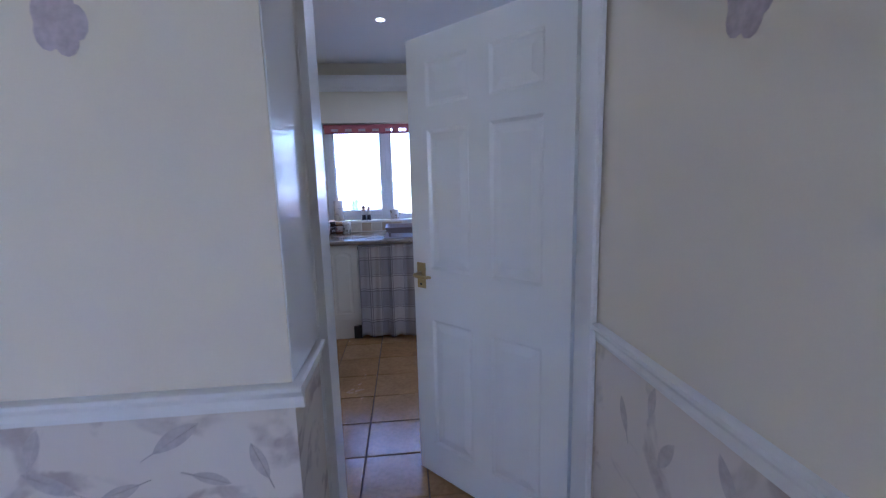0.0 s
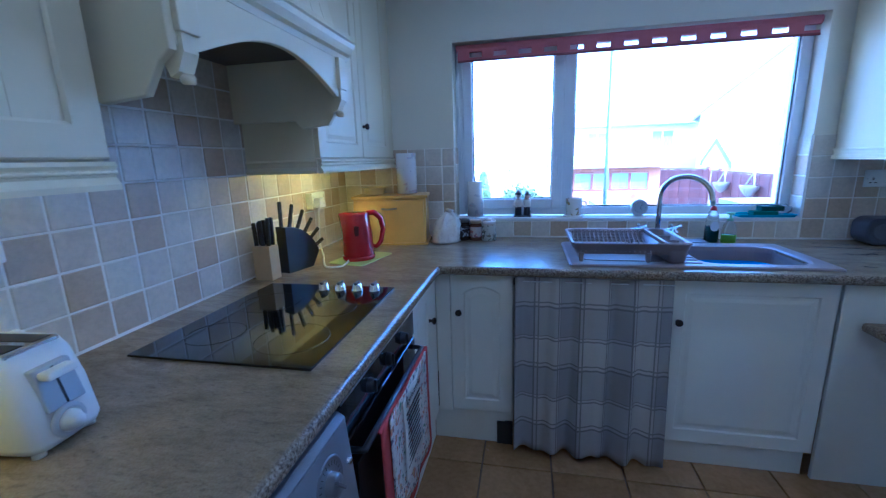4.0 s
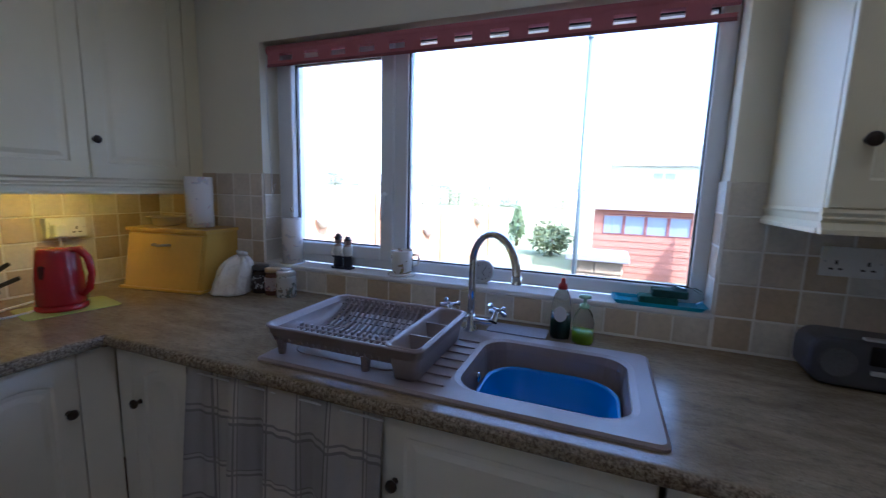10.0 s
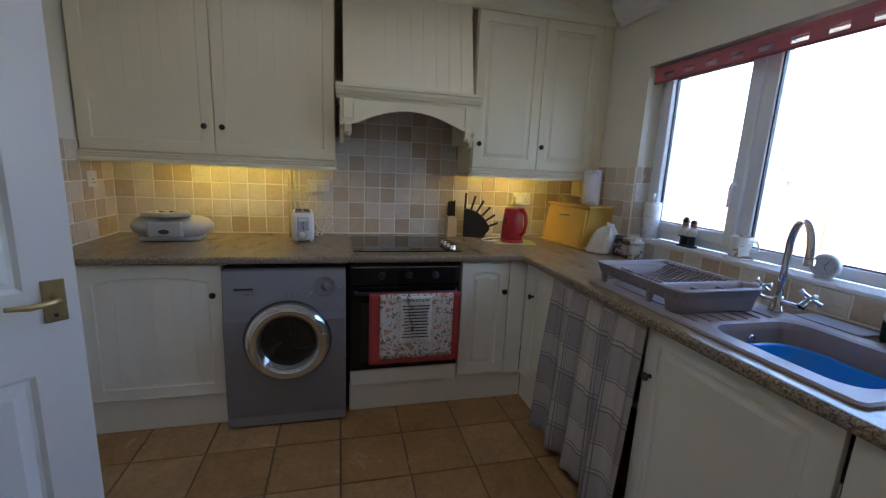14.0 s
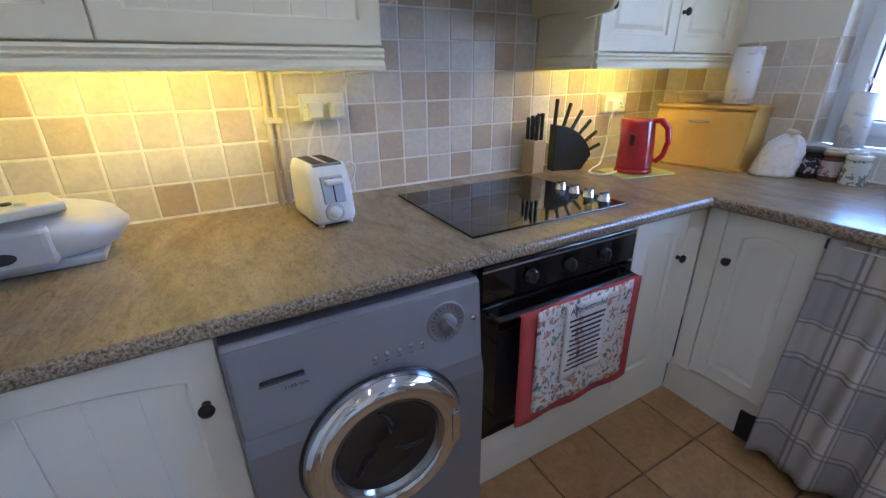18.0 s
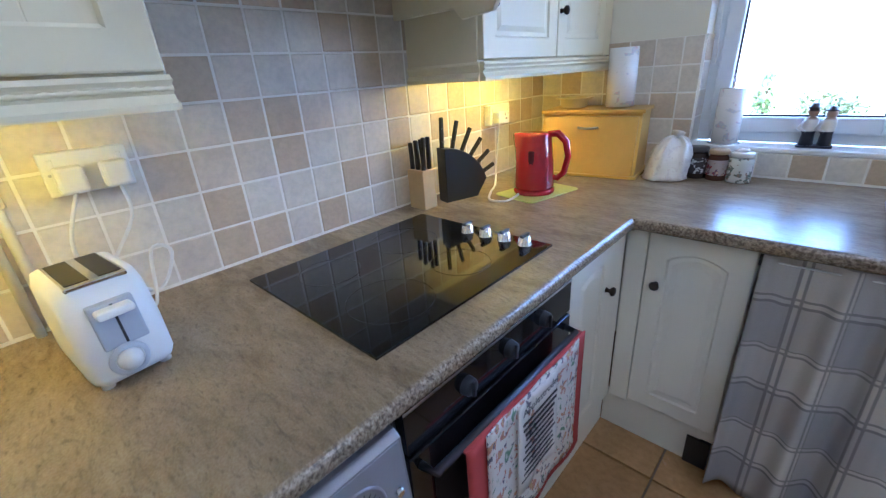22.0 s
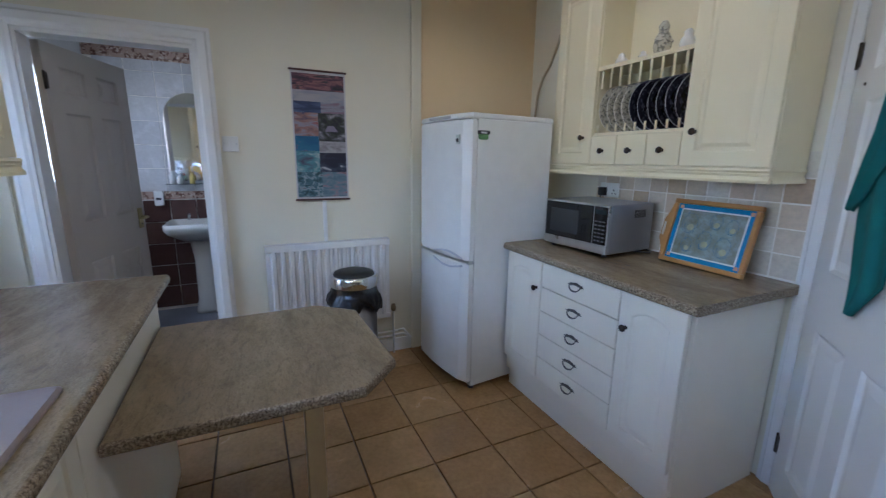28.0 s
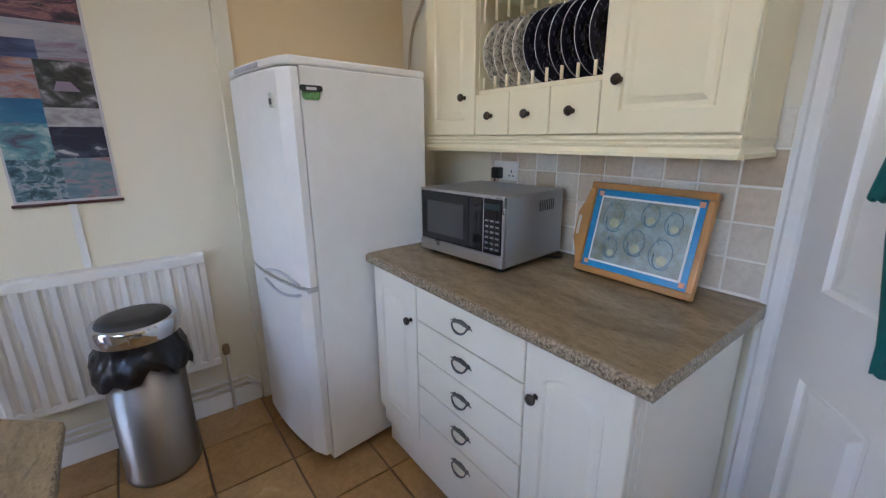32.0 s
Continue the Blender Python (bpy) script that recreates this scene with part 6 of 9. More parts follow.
def paper_roll(m, r, h, holder):
    u = thing("kitchen_roll", "white embossed kitchen paper roll " + ("on a wire holder on the sill" if holder else "standing on the bread bin"), "kitchen roll", m)
    bm = B()
    lathe(bm, [(0.019, 0.004), (r, 0.004), (r + 0.001, h * 0.5), (r, h), (0.019, h), (0.019, 0.004)], n=32)
    part("paper", bm, PAPER, u)
    bm = B()
    lathe(bm, [(0.0172, 0.002), (0.0187, 0.002), (0.0187, h + 0.001), (0.0172, h + 0.001), (0.0172, 0.002)], n=24)
    part("card_core", bm, surf("grey_card", (0.42, 0.36, 0.28), 0.9), u, "grey card tube")
    if holder:
        bm = B()
        lathe(bm, [(0, 0), (0.06, 0), (0.06, 0.003), (0, 0.003)], n=28)
        tube(bm, [(0, 0, 0.0), (0, 0, h + 0.02), (0.008, 0, h + 0.045), (0, 0, h + 0.055), (-0.008, 0, h + 0.045), (0, 0, h + 0.02)], 0.003, 8)
        part("wire_holder", bm, CHROME, u)
    return u


paper_roll(pose(-0.672, 4.436, SZ), 0.047, 0.215, True)

# roller blind, partly rolled
bd = thing("roller_blind", "rolled red blind with square cut-outs at the window head", "blind", pose(0, 0, 0))
REDBL = surf("dusty_red_blind", (0.46, 0.15, 0.17), 0.8, vary=0.08, scale=6, grain=300, relief=0.3)
bm = B()
tube(bm, [(WX0 + 0.02, 4.425, WZ1 - 0.03), (WX1 - 0.02, 4.425, WZ1 - 0.03)], 0.022, 16)
part("roller", bm, REDBL, bd)
zt, zb = WZ1 - 0.03, 1.952
n, gap = 26, (WX1 - WX0 - 0.06) / 26
BLY = 4.404
bm = B()
box(bm, (WX0 + 0.03, BLY, 1.995), (WX1 - 0.03, BLY + 0.0015, zt))
box(bm, (WX0 + 0.03, BLY, zb), (WX1 - 0.03, BLY + 0.0015, zb + 0.012))
for i in range(n):
    if i % 2 == 0:
        box(bm, (WX0 + 0.03 + i * gap, BLY, zb + 0.0121), (WX0 + 0.03 + (i + 1) * gap, BLY + 0.0015, 1.9949))
part("fabric", bm, REDBL, bd, "red fabric with square cut-outs")
bm = B()
box(bm, (WX0 + 0.028, BLY - 0.003, zb - 0.012), (WX1 - 0.028, BLY + 0.004, zb), 0.002)
part("bottom_bar", bm, surf("dark_red_bar", (0.22, 0.06, 0.07), 0.5), bd)
bm = B()
tube(bm, [(WX0 + 0.03, 4.395, 2.0), (WX0 + 0.032, 4.395, 1.7), (WX0 + 0.045, 4.395, 1.36), (WX0 + 0.06, 4.395, 1.42)], 0.0015, 5)
part("pull_cord", bm, WHITEPL, bd)

# gathered curtain under the drainer
def check_mat():
    m, nt, p = tree("grey_check_curtain")
    sep = nt.nodes.new("ShaderNodeSeparateXYZ")
    uv = nt.nodes.new("ShaderNodeUVMap")
    nt.links.new(uv.outputs[0], sep.inputs[0])
    def bands(s, period):
        return maths(nt, "FRACT", maths(nt, "MULTIPLY", s, 1 / period))
    def stripe(s, lo, hi):
        return maths(nt, "MULTIPLY", maths(nt, "GREATER_THAN", s, lo), maths(nt, "LESS_THAN", s, hi))
    u, v = bands(sep.outputs[0], 0.275), bands(sep.outputs[1], 0.285)
    col = None
    wide = maths(nt, "MULTIPLY", maths(nt, "ADD", stripe(u, 0.0, 0.48), stripe(v, 0.0, 0.48)), 0.5)
    col = ramp(nt, wide, [(0.0, (0.58, 0.535, 0.47)), (0.5, (0.46, 0.43, 0.40)), (1.0, (0.36, 0.34, 0.33))])
    lines = None
    for s in (u, v):
        for lo, hi in ((0.455, 0.485), (0.525, 0.55), (0.93, 0.955), (0.985, 1.0)):
            q = stripe(s, lo, hi)
            lines = q if lines is None else maths(nt, "MAXIMUM", lines, q)
    col = mix(nt, maths(nt, "MULTIPLY", lines, 0.7), col, (0.17, 0.16, 0.165))
    col = mix(nt, 0.3, col, ramp(nt, noise_node(nt, coords(nt), 350, 2), [(0.3, (0.7, 0.7, 0.7)), (0.7, (1, 1, 1))]), "MULTIPLY")
    nt.links.new(col, p.inputs["Base Color"])
    p.inputs["Roughness"].default_value = 0.95
    bump(nt, p, noise_node(nt, coords(nt), 600, 1), 0.4, 0.0006)
    return m


cu = thing("sink_curtain", "gathered grey and cream checked curtain under the drainer", "curtain", pose(0, 0, 0))
bm = B()
uvl = bm.loops.layers.uv.new("UVMap")
nx, nz = 90, 24
x0, x1, zlo, zhi = -0.405, 0.246, 0.045, 0.889
arc, last, us = 0.0, None, []
def fold(u, w):
    a = 0.010 + 0.046 * w ** 0.8
    return 3.692 - a * (0.62 + 0.55 * math.sin(u * 25.0 + 0.8 + 0.8 * w) + 0.26 * math.sin(u * 41 + 2.0 + 0.5 * w) + 0.20 * math.sin(u * 74 + 2.0 * w) * (1.1 - w)) - 0.010 * w
for i in range(nx + 1):
    u = i / nx
    p = Vector((x0 + (x1 - x0) * u, fold(u, 0.8), 0))
    arc += (p - last).length if last else 0
    last = p
    us.append(arc)
cuv = {}
grids = []
for s in (0, 1):
    g = []
    for i in range(nx + 1):
        row = []
        for kz in range(nz + 1):
            w = 1 - kz / nz
            u = i / nx
            v = bm.verts.new((x0 + (x1 - x0) * u, fold(u, w) + s * 0.0025, zlo + 0.014 * math.sin(u * 25 + 1) * w - 0.02 * u * w + (zhi - zlo) * kz / nz))
            cuv[v] = (us[i] + 0.02, kz / nz * (zhi - zlo))
            row.append(v)
        g.append(row)
    grids.append(g)
    for i in range(nx):
        for kz in range(nz):
            bm.faces.new((g[i][kz], g[i + 1][kz], g[i + 1][kz + 1], g[i][kz + 1])).smooth = True
for i in range(nx):
    bm.faces.new((grids[0][i][0], grids[0][i + 1][0], grids[1][i + 1][0], grids[1][i][0]))
for e in (0, nx):
    for kz in range(nz):
        bm.faces.new((grids[0][e][kz], grids[0][e][kz + 1], grids[1][e][kz + 1], grids[1][e][kz]))
for f in bm.faces:
    for lp in f.loops:
        lp[uvl].uv = cuv[lp.vert]
part("fabric", bm, check_mat(), cu)
bm = B()
tube(bm, [(x0 - 0.004, 3.685, 0.862), (x1 + 0.004, 3.685, 0.862)], 0.003, 6)
part("curtain_wire", bm, WHITEPL, cu)
bm = B()
box(bm, (x0 - 0.008, 3.678, 0.845), (x0 + 0.006, 3.698, 0.875), 0.002)
part("hook", bm, BLACK, cu)

# ---- cooker side of the worktop ----
def socket(name, label, m, gangs=2, plugs=(), w=None, switch=False, raised=0.0):
    """A switched socket plate lying in x and z, facing -y."""
    s = thing(name, label, "light switch" if switch else "socket", m @ pose(0, -raised, 0))
    w = w or (0.146 if gangs == 2 else 0.086)
    if raised:
        bm = B()
        box(bm, (-w / 2 + 0.001, 0.0005, -0.042), (w / 2 - 0.001, raised, 0.042), 0.003)
        part("back_box", bm, WHITEPL, s)
    bm = B()
    box(bm, (-w / 2, -0.009, -0.043), (w / 2, 0.0, 0.043), 0.003)
    pl = part("plate", bm, WHITEPL, s)
    for g in range(gangs):
        x = (g - (gangs - 1) / 2) * (0.072 if not switch else 0.02)
        if switch:
            bm = B()
            box(bm, (x - 0.005, -0.013, -0.011), (x + 0.005, -0.008, 0.011), 0.001, 1)
            part("rocker", bm, WHITEPL, pl)
            continue
        bm = B()
        for px, pz, a, b in ((0, -0.002, 0.003, 0.006), (-0.011, -0.021, 0.005, 0.0025), (0.011, -0.021, 0.005, 0.0025)):
            box(bm, (x + px - a, -0.0098, pz - b), (x + px + a, -0.0088, pz + b))
        part("pin_slots", bm, INK, pl)
        bm = B()
        box(bm, (x - 0.005 + 0.02 * (1 if g else -1), -0.0125, 0.012), (x + 0.005 + 0.02 * (1 if g else -1), -0.0085, 0.03), 0.001, 1)
        part("rocker", bm, WHITEPL, pl)
    for sx in (-1, 1):
        bm = B()
        lathe(bm, [(0.003, 0), (0.0028, 0.0008), (0, 0.0008)], pose(sx * (w / 2 - 0.011), -0.009, 0, 90, 0, 0), 8)
        part("screw", bm, SILVPL, pl)
    for x, mat in plugs:
        bm = B()
        box(bm, (x - 0.024, -0.045, -0.036), (x + 0.024, -0.0095, 0.016), 0.007)
        part("plug", bm, mat, s)
    return s


def cable(pts, r=0.0042, mat=None, label="white flex running down to the worktop"):
    out = []
    P_ = [Vector(p) for p in pts]
    for i in range(len(P_) - 1):
        a, b, c, d = P_[max(i - 1, 0)], P_[i], P_[i + 1], P_[min(i + 2, len(P_) - 1)]
        for s in range(6):
            t = s / 6
            out.append(0.5 * ((2 * b) + (c - a) * t + (2 * a - 5 * b + 4 * c - d) * t * t + (3 * b - a - 3 * c + d) * t ** 3))
    out.append(P_[-1])
    bm = B()
    tube(bm, out, r, 6)
    return solid("power_cable", bm, mat or WHITEPL, label, "cable")


XT = XW + 0.011
socket("socket", "white double socket with two plugs on the tiles", facing_east(2.475, XT) @ pose(0, 0, 1.252), 2, [(-0.035, WHITEPL), (0.04, WHITEPL)], raised=0.028)
cable([(XT + 0.055, 2.44, 1.216), (XT + 0.045, 2.40, 1.10), (XT + 0.035, 2.43, 0.98), (XT + 0.06, 2.47, 0.935), (XT + 0.07, 2.40, 0.934)])
cable([(XT + 0.055, 2.515, 1.216), (XT + 0.045, 2.515, 1.14), (XT + 0.02, 2.45, 1.02), (XT + 0.025, 2.52, 0.95), (XT + 0.02, 2.57, 1.03), (XT + 0.025, 2.53, 1.05), (XT + 0.06, 2.50, 0.935), (XT + 0.12, 2.455, 0.94)])
socket("socket", "white double socket with a plug behind the kettle", facing_east(3.94, XT) @ pose(0, 0, 1.207), 2, [(-0.036, WHITEPL)], raised=0.028)
cable([(XT + 0.055, 3.904, 1.174), (XT + 0.045, 3.905, 1.08), (XT + 0.06, 3.87, 0.98), (XT + 0.12, 3.78, 0.936), (-1.31, 3.66, 0.936), (-1.25, 3.575, 0.936), (-1.19, 3.59, 0.936), (-1.19, 3.66, 0.937), (-1.20, 3.70, 0.940)], 0.0045)
socket("socket", "white double socket on the tiles beside the window", facing_south(1.375, YN - 0.010) @ pose(0, 0, 1.245), 2)
socket("socket", "white single spur socket on the tiled return", facing_north(-1.255, YS + 0.0105) @ pose(0, 0, 1.263), 1)
socket("light_switch", "white triple light switch plate", facing_north(-0.42, YS + 0.001) @ pose(0, 0, 1.50), 3, switch=True)
socket("light_switch", "white twin light switch by the bathroom doorway", Matrix.Translation((XE - 0.001, 3.40, 1.485)) @ pose(0, 0, 0, 0, 0, -90), 2, w=0.086, switch=True)
for i, y in enumerate((2.295, 2.322)):
    bm = B()
    tube(bm, [(XT + 0.012, y, WZ), (XT + 0.012, y, 1.40)], 0.0095, 8)
    box(bm, (XT + 0.0, y - 0.014, 1.205), (XT + 0.024, y + 0.014, 1.225), 0.002)
    solid("supply_pipe", bm, surf("cream_painted_pipe", (0.66, 0.60, 0.42), 0.5), "cream painted pipe clipped to the tiles", "pipe", "pipes on the splashback")

# toaster
to = thing("toaster", "white two-slice toaster with dial on the worktop", "toaster", facing_east(2.332, -1.118) @ pose(0, 0, WZ) @ pose(0.008, 0, 0, 0, 0, 6) @ Matrix.Scale(1.0, 4))
bm = B()
o = rounded(0.13, 0.235, 0.03, 5, 0.065, 0.13)
sq = lambda s, z: [((x - 0.065) * s + 0.065, (y - 0.13) * s + 0.13, z) for x, y in o]
loft(bm, [sq(0.94, 0.012), sq(1.0, 0.025), sq(1.01, 0.10), sq(0.98, 0.155), sq(0.90, 0.178), sq(0.78, 0.182)])
for v in bm.verts:
    v.co.y += 0.045 * (v.co.z / 0.18) ** 1.5 * max(0.0, 1 - v.co.y / 0.2)
body = part("shell", bm, WHITEPL, to)
bm = B()
box(bm, (0.021, 0.058, 0.174), (0.109, 0.219, 0.1835), 0.003)
part("slot_surround", bm, CHROME, to, "chrome slot surround")
for x in (0.042, 0.088):
    bm = B()
    box(bm, (x - 0.017, 0.066, 0.178), (x + 0.017, 0.212, 0.1845), 0.002)
    part("slot", bm, surf("dark_slot", (0.03, 0.025, 0.02), 0.4, metal=0.3), to)
bm = B()
tm = pose(0, 0.0125, 0.06) @ Matrix(((1, 0, 0, 0), (0, 1, 0.24, 0), (0, 0, 1, 0), (0, 0, 0, 1)))
box(bm, (0.032, 0.0, 0.012), (0.098, 0.02, 0.088), 0.003, m=tm)
part("lever_track", bm, surf("blue_grey_panel", (0.42, 0.45, 0.50), 0.35), to)
bm = B()
box(bm, (0.063, -0.0012, 0.016), (0.067, 0.002, 0.084), m=tm)
part("lever_slot", bm, INK, to)
bm = B()
box(bm, (0.038, -0.022, 0.068), (0.092, 0.004, 0.082), 0.005, m=tm)
part("lever", bm, WHITEPL, to)
bm = B()
lathe(bm, [(0.030, -0.002), (0.029, 0.003), (0.021, 0.0035)], pose(0.058, 0.014, 0.046, 90, 0, 0), 26)
part("dial_plate", bm, surf("grey_dial_plate", (0.50, 0.52, 0.55), 0.35), to)
bm = B()
lathe(bm, [(0.019, 0), (0.018, 0.008), (0.013, 0.012), (0.012, 0.02), (0, 0.021)], pose(0.058, 0.014, 0.046, 90, 0, 0), 22)
part("browning_dial", bm, WHITEPL, to)
for x in (0.02, 0.11):
    for y in (0.04, 0.22):
        bm = B()
        lathe(bm, [(0, 0), (0.01, 0), (0.009, 0.013), (0, 0.013)], pose(x, y, 0), 10)
        part("foot", bm, WHITEPL, to)

# silver cd radio
rm = facing_east(1.47, -1.12) @ pose(0, 0, WZ) @ pose(0, 0, 0, 0, 0, 3) @ Matrix.Scale(1.18, 4)
rd1 = thing("cd_radio", "silver-white rounded portable cd radio on the worktop", "radio", rm)
PEARL = surf("pearl_grey_plastic", (0.56, 0.55, 0.54), 0.35, metal=0.15, vary=0.04)
bm = B()
loops = []
for i in range(15):
    u = i / 14
    x = 0.36 * u
    e = math.sin(math.pi * u) ** 0.35 if 0 < u < 1 else 0.12
    loops.append([(x, 0.11 + 0.105 * e * math.cos(a), 0.066 + 0.064 * e * math.sin(a)) for a in [2 * math.pi * j / 20 for j in range(20)]])
loft(bm, loops)
part("body", bm, PEARL, rd1)
bm = B()
box(bm, (0.10, -0.004, 0.022), (0.245, 0.05, 0.10), 0.01)
part("front_panel", bm, SILVPL, rd1)
bm = B()
prism(bm, [(0.07, 0.03), (0.18, -0.012), (0.28, 0.03), (0.24, 0.14), (0.10, 0.14)], "z", 0.118, 0.140, 0.006)
lid = part("cd_lid", bm, surf("ivory_lid", (0.60, 0.58, 0.46), 0.35), rd1)
for i in range(5):
    bm = B()
    lathe(bm, [(0.009, 0), (0.008, 0.004), (0, 0.005)], pose(0.13 + i * 0.022, 0.03 + 0.012 * (i % 2), 0.1405), 12)
    part("button", bm, INK if i % 2 else SILVPL, lid)
bm = B()
prism(bm, [(0.172 + 0.022 * math.cos(a), 0.052 + 0.011 * math.sin(a)) for a in [2 * math.pi * j / 16 for j in range(16)]], "y", -0.007, -0.0035)
part("display", bm, INK, rd1)
bm = B()
box(bm, (0.05, 0.04, 0.0), (0.31, 0.18, 0.02), 0.006)
part("base", bm, SILVPL, rd1)

# dark radio beside the window
rm = Matrix.Translation((1.245, 4.205, WZ)) @ pose(0, 0, 0, 0, 0, -4)
rd2 = thing("cassette_radio", "dark grey portable cassette radio on the worktop", "radio", rm)
GREYPL = surf("charcoal_plastic", (0.055, 0.055, 0.065), 0.4, vary=0.1)
bm = B()
prism(bm, rounded(0.34, 0.13, 0.045, 6, 0.17, 0.07), "y", 0.0, 0.13, 0.012, 3)
part("body", bm, GREYPL, rd2)
bm = B()
box(bm, (0.12, -0.006, 0.075), (0.24, 0.004, 0.125), 0.004)
part("cassette_door", bm, SILVPL if False else GLOSSBLACK, rd2)
bm = B()
box(bm, (0.125, -0.008, 0.05), (0.235, 0.0, 0.062), 0.002)
part("key_row", bm, SILVPL, rd2)
bm = B()
box(bm, (0.11, 0.01, 0.131), (0.24, 0.03, 0.141), 0.003)
part("top_keys", bm, SILVPL, rd2)
for x in (0.06, 0.285):
    bm = B()
    lathe(bm, [(0.04, 0), (0.038, 0.004), (0.034, 0.002), (0, 0.003)], pose(x, 0.0, 0.07, 90, 0, 0), 24)
    part("speaker_grille", bm, surf("grey_grille", (0.09, 0.09, 0.10), 0.6, vary=0.3, scale=200, grain=500, relief=1.0), rd2)

# knife blocks
BEECH = surf("beech_wood", (0.52, 0.38, 0.20), 0.5, vary=0.15, scale=6, grain=60)
def knife_handle(bm, m, l=0.10):
    box(bm, (-0.008, -0.006, 0.0), (0.008, 0.006, l), 0.004, 2, m=m)
kb = thing("knife_block", "small wooden knife block with black-handled knives", "knife block", pose(-1.425, 3.385, WZ))
bm = B()
box(bm, (-0.040, -0.026, 0.0), (0.040, 0.040, 0.145), 0.003)
part("block", bm, BEECH, kb)
for i in range(6):
    bm = B()
    knife_handle(bm, pose(-0.028 + 0.028 * (i % 3), -0.008 + 0.03 * (i // 3), 0.14, random.uniform(-4, 4), random.uniform(-3, 3), 0), 0.10 + 0.01 * (i % 3))
    part("knife_handle", bm, BLACK, kb)
kf = thing("knife_stand", "black fan-shaped knife stand with six knives", "knife block", pose(-1.40, 3.50, WZ) @ pose(0, 0, 0, 0, 0, 74) @ Matrix.Scale(1.0, 4))
bm = B()
prism(bm, [(-0.02, 0.0), (0.125, 0.0)] + [(-0.02 + 0.20 * math.cos(a), 0.005 + 0.20 * math.sin(a)) for a in [radians(18 + 72 * i / 10) for i in range(11)]], "y", -0.03, 0.03, 0.003)
part("stand", bm, BLACK, kf)
for i in range(6):
    a = 88 - i * 13
    bm = B()
    knife_handle(bm, pose(-0.02, 0, 0.005) @ pose(0, 0, 0, 0, 90 - a, 0) @ pose(0, 0, 0.195), 0.115 - 0.008 * i)
    kn = part("knife_handle", bm, BLACK, kf)
    for z in (0.03, 0.075):
        bm = B()
        lathe(bm, [(0.0025, -0.0066), (0.0025, 0.0066)], pose(-0.02, 0, 0.005) @ pose(0, 0, 0, 0, 90 - a, 0) @ pose(0, 0, 0.195 + z, 90, 0, 0), 6)
        part("rivet", bm, STEEL, kn)

# kettle on a mat
bm = B()
prism(bm, rounded(0.20, 0.28, 0.02, 3), "z", 0.0, 0.004, 0.001, 1)
solid("worktop_saver", bm, surf("lime_glass_mat", (0.50, 0.55, 0.16), 0.2, vary=0.1, scale=12), "lime green worktop saver under the kettle", "mat", m=pose(-1.165, 3.775, WZ + 0.0005) @ pose(0, 0, 0, 0, 0, -12))
kt = thing("kettle", "red plastic jug kettle on its base", "kettle", pose(-1.172, 3.762, WZ + 0.005) @ pose(0, 0, 0, 0, 0, 20))
REDPL = surf("gloss_red_plastic", (0.42, 0.012, 0.02), 0.2, vary=0.06, coat=0.4, relief=0.03)
bm = B()
lathe(bm, [(0, 0), (0.078, 0), (0.08, 0.006), (0.078, 0.018), (0, 0.02)], n=30)
part("power_base", bm, REDPL, kt)
bm = B()
lathe(bm, [(0, 0.02), (0.074, 0.02), (0.077, 0.03), (0.072, 0.12), (0.062, 0.215), (0.058, 0.225), (0.052, 0.228), (0, 0.232)], n=32)
for v in bm.verts:
    if v.co.x < -0.03 and v.co.z > 0.15:
        k = (v.co.z - 0.15) / 0.08
        v.co.x -= 0.028 * k * max(0, 1 - abs(v.co.y) / 0.04)
part("jug", bm, REDPL, kt)
bm = B()
tube(bm, [(0.048, 0, 0.222), (0.085, 0, 0.225), (0.115, 0, 0.195), (0.125, 0, 0.14), (0.112, 0, 0.08), (0.088, 0, 0.055), (0.072, 0, 0.06)], [0.012, 0.014, 0.013, 0.012, 0.012, 0.011, 0.01], 10)
part("handle", bm, REDPL, kt)
bm = B()
box(bm, (-0.012, -0.0715, 0.08), (0.012, -0.06, 0.17), 0.006)
part("water_window", bm, surf("dark_red_window", (0.10, 0.01, 0.015), 0.1), kt)

# bread bin, standing across the corner
PINE = surf("lacquered_pine", (0.68, 0.42, 0.075), 0.32, vary=0.10, scale=5, grain=50, coat=0.2)
bb = thing("bread_bin", "lacquered pine bread bin with sloping drop front", "bread bin", Matrix.Translation((-1.335, 4.085, WZ)) @ pose(0, 0, 0, 0, 0, 9))
bm = B()
prism(bm, [(-0.01, 0.0), (0.255, 0.0), (0.255, 0.265), (0.04, 0.265)], "x", 0.0, 0.42, 0.002, 1)
part("box", bm, PINE, bb)
bm = B()
prism(bm, [(-0.02, 0.012), (-0.006, 0.012), (0.036, 0.25), (0.022, 0.25)], "x", 0.012, 0.408, 0.003, 1)
bf = part("drop_front", bm, PINE, bb)
bm = B()
box(bm, (-0.006, 0.02, 0.262), (0.43, 0.262, 0.277), 0.003)
part("top_board", bm, PINE, bb)
bm = B()
box(bm, (-0.006, -0.03, 0.0), (0.43, 0.25, 0.012), 0.003)
part("base_board", bm, PINE, bb)
bm = B()
tube(bm, [(0.17, 0.008, 0.205), (0.175, -0.012, 0.207), (0.21, -0.018, 0.204), (0.245, -0.012, 0.207), (0.25, 0.008, 0.205)], 0.0055, 8)
part("handle", bm, STEEL, bf)
paper_roll(Matrix.Translation((-1.055, 4.262, WZ + 0.2775)), 0.058, 0.235, False)
bm = B()
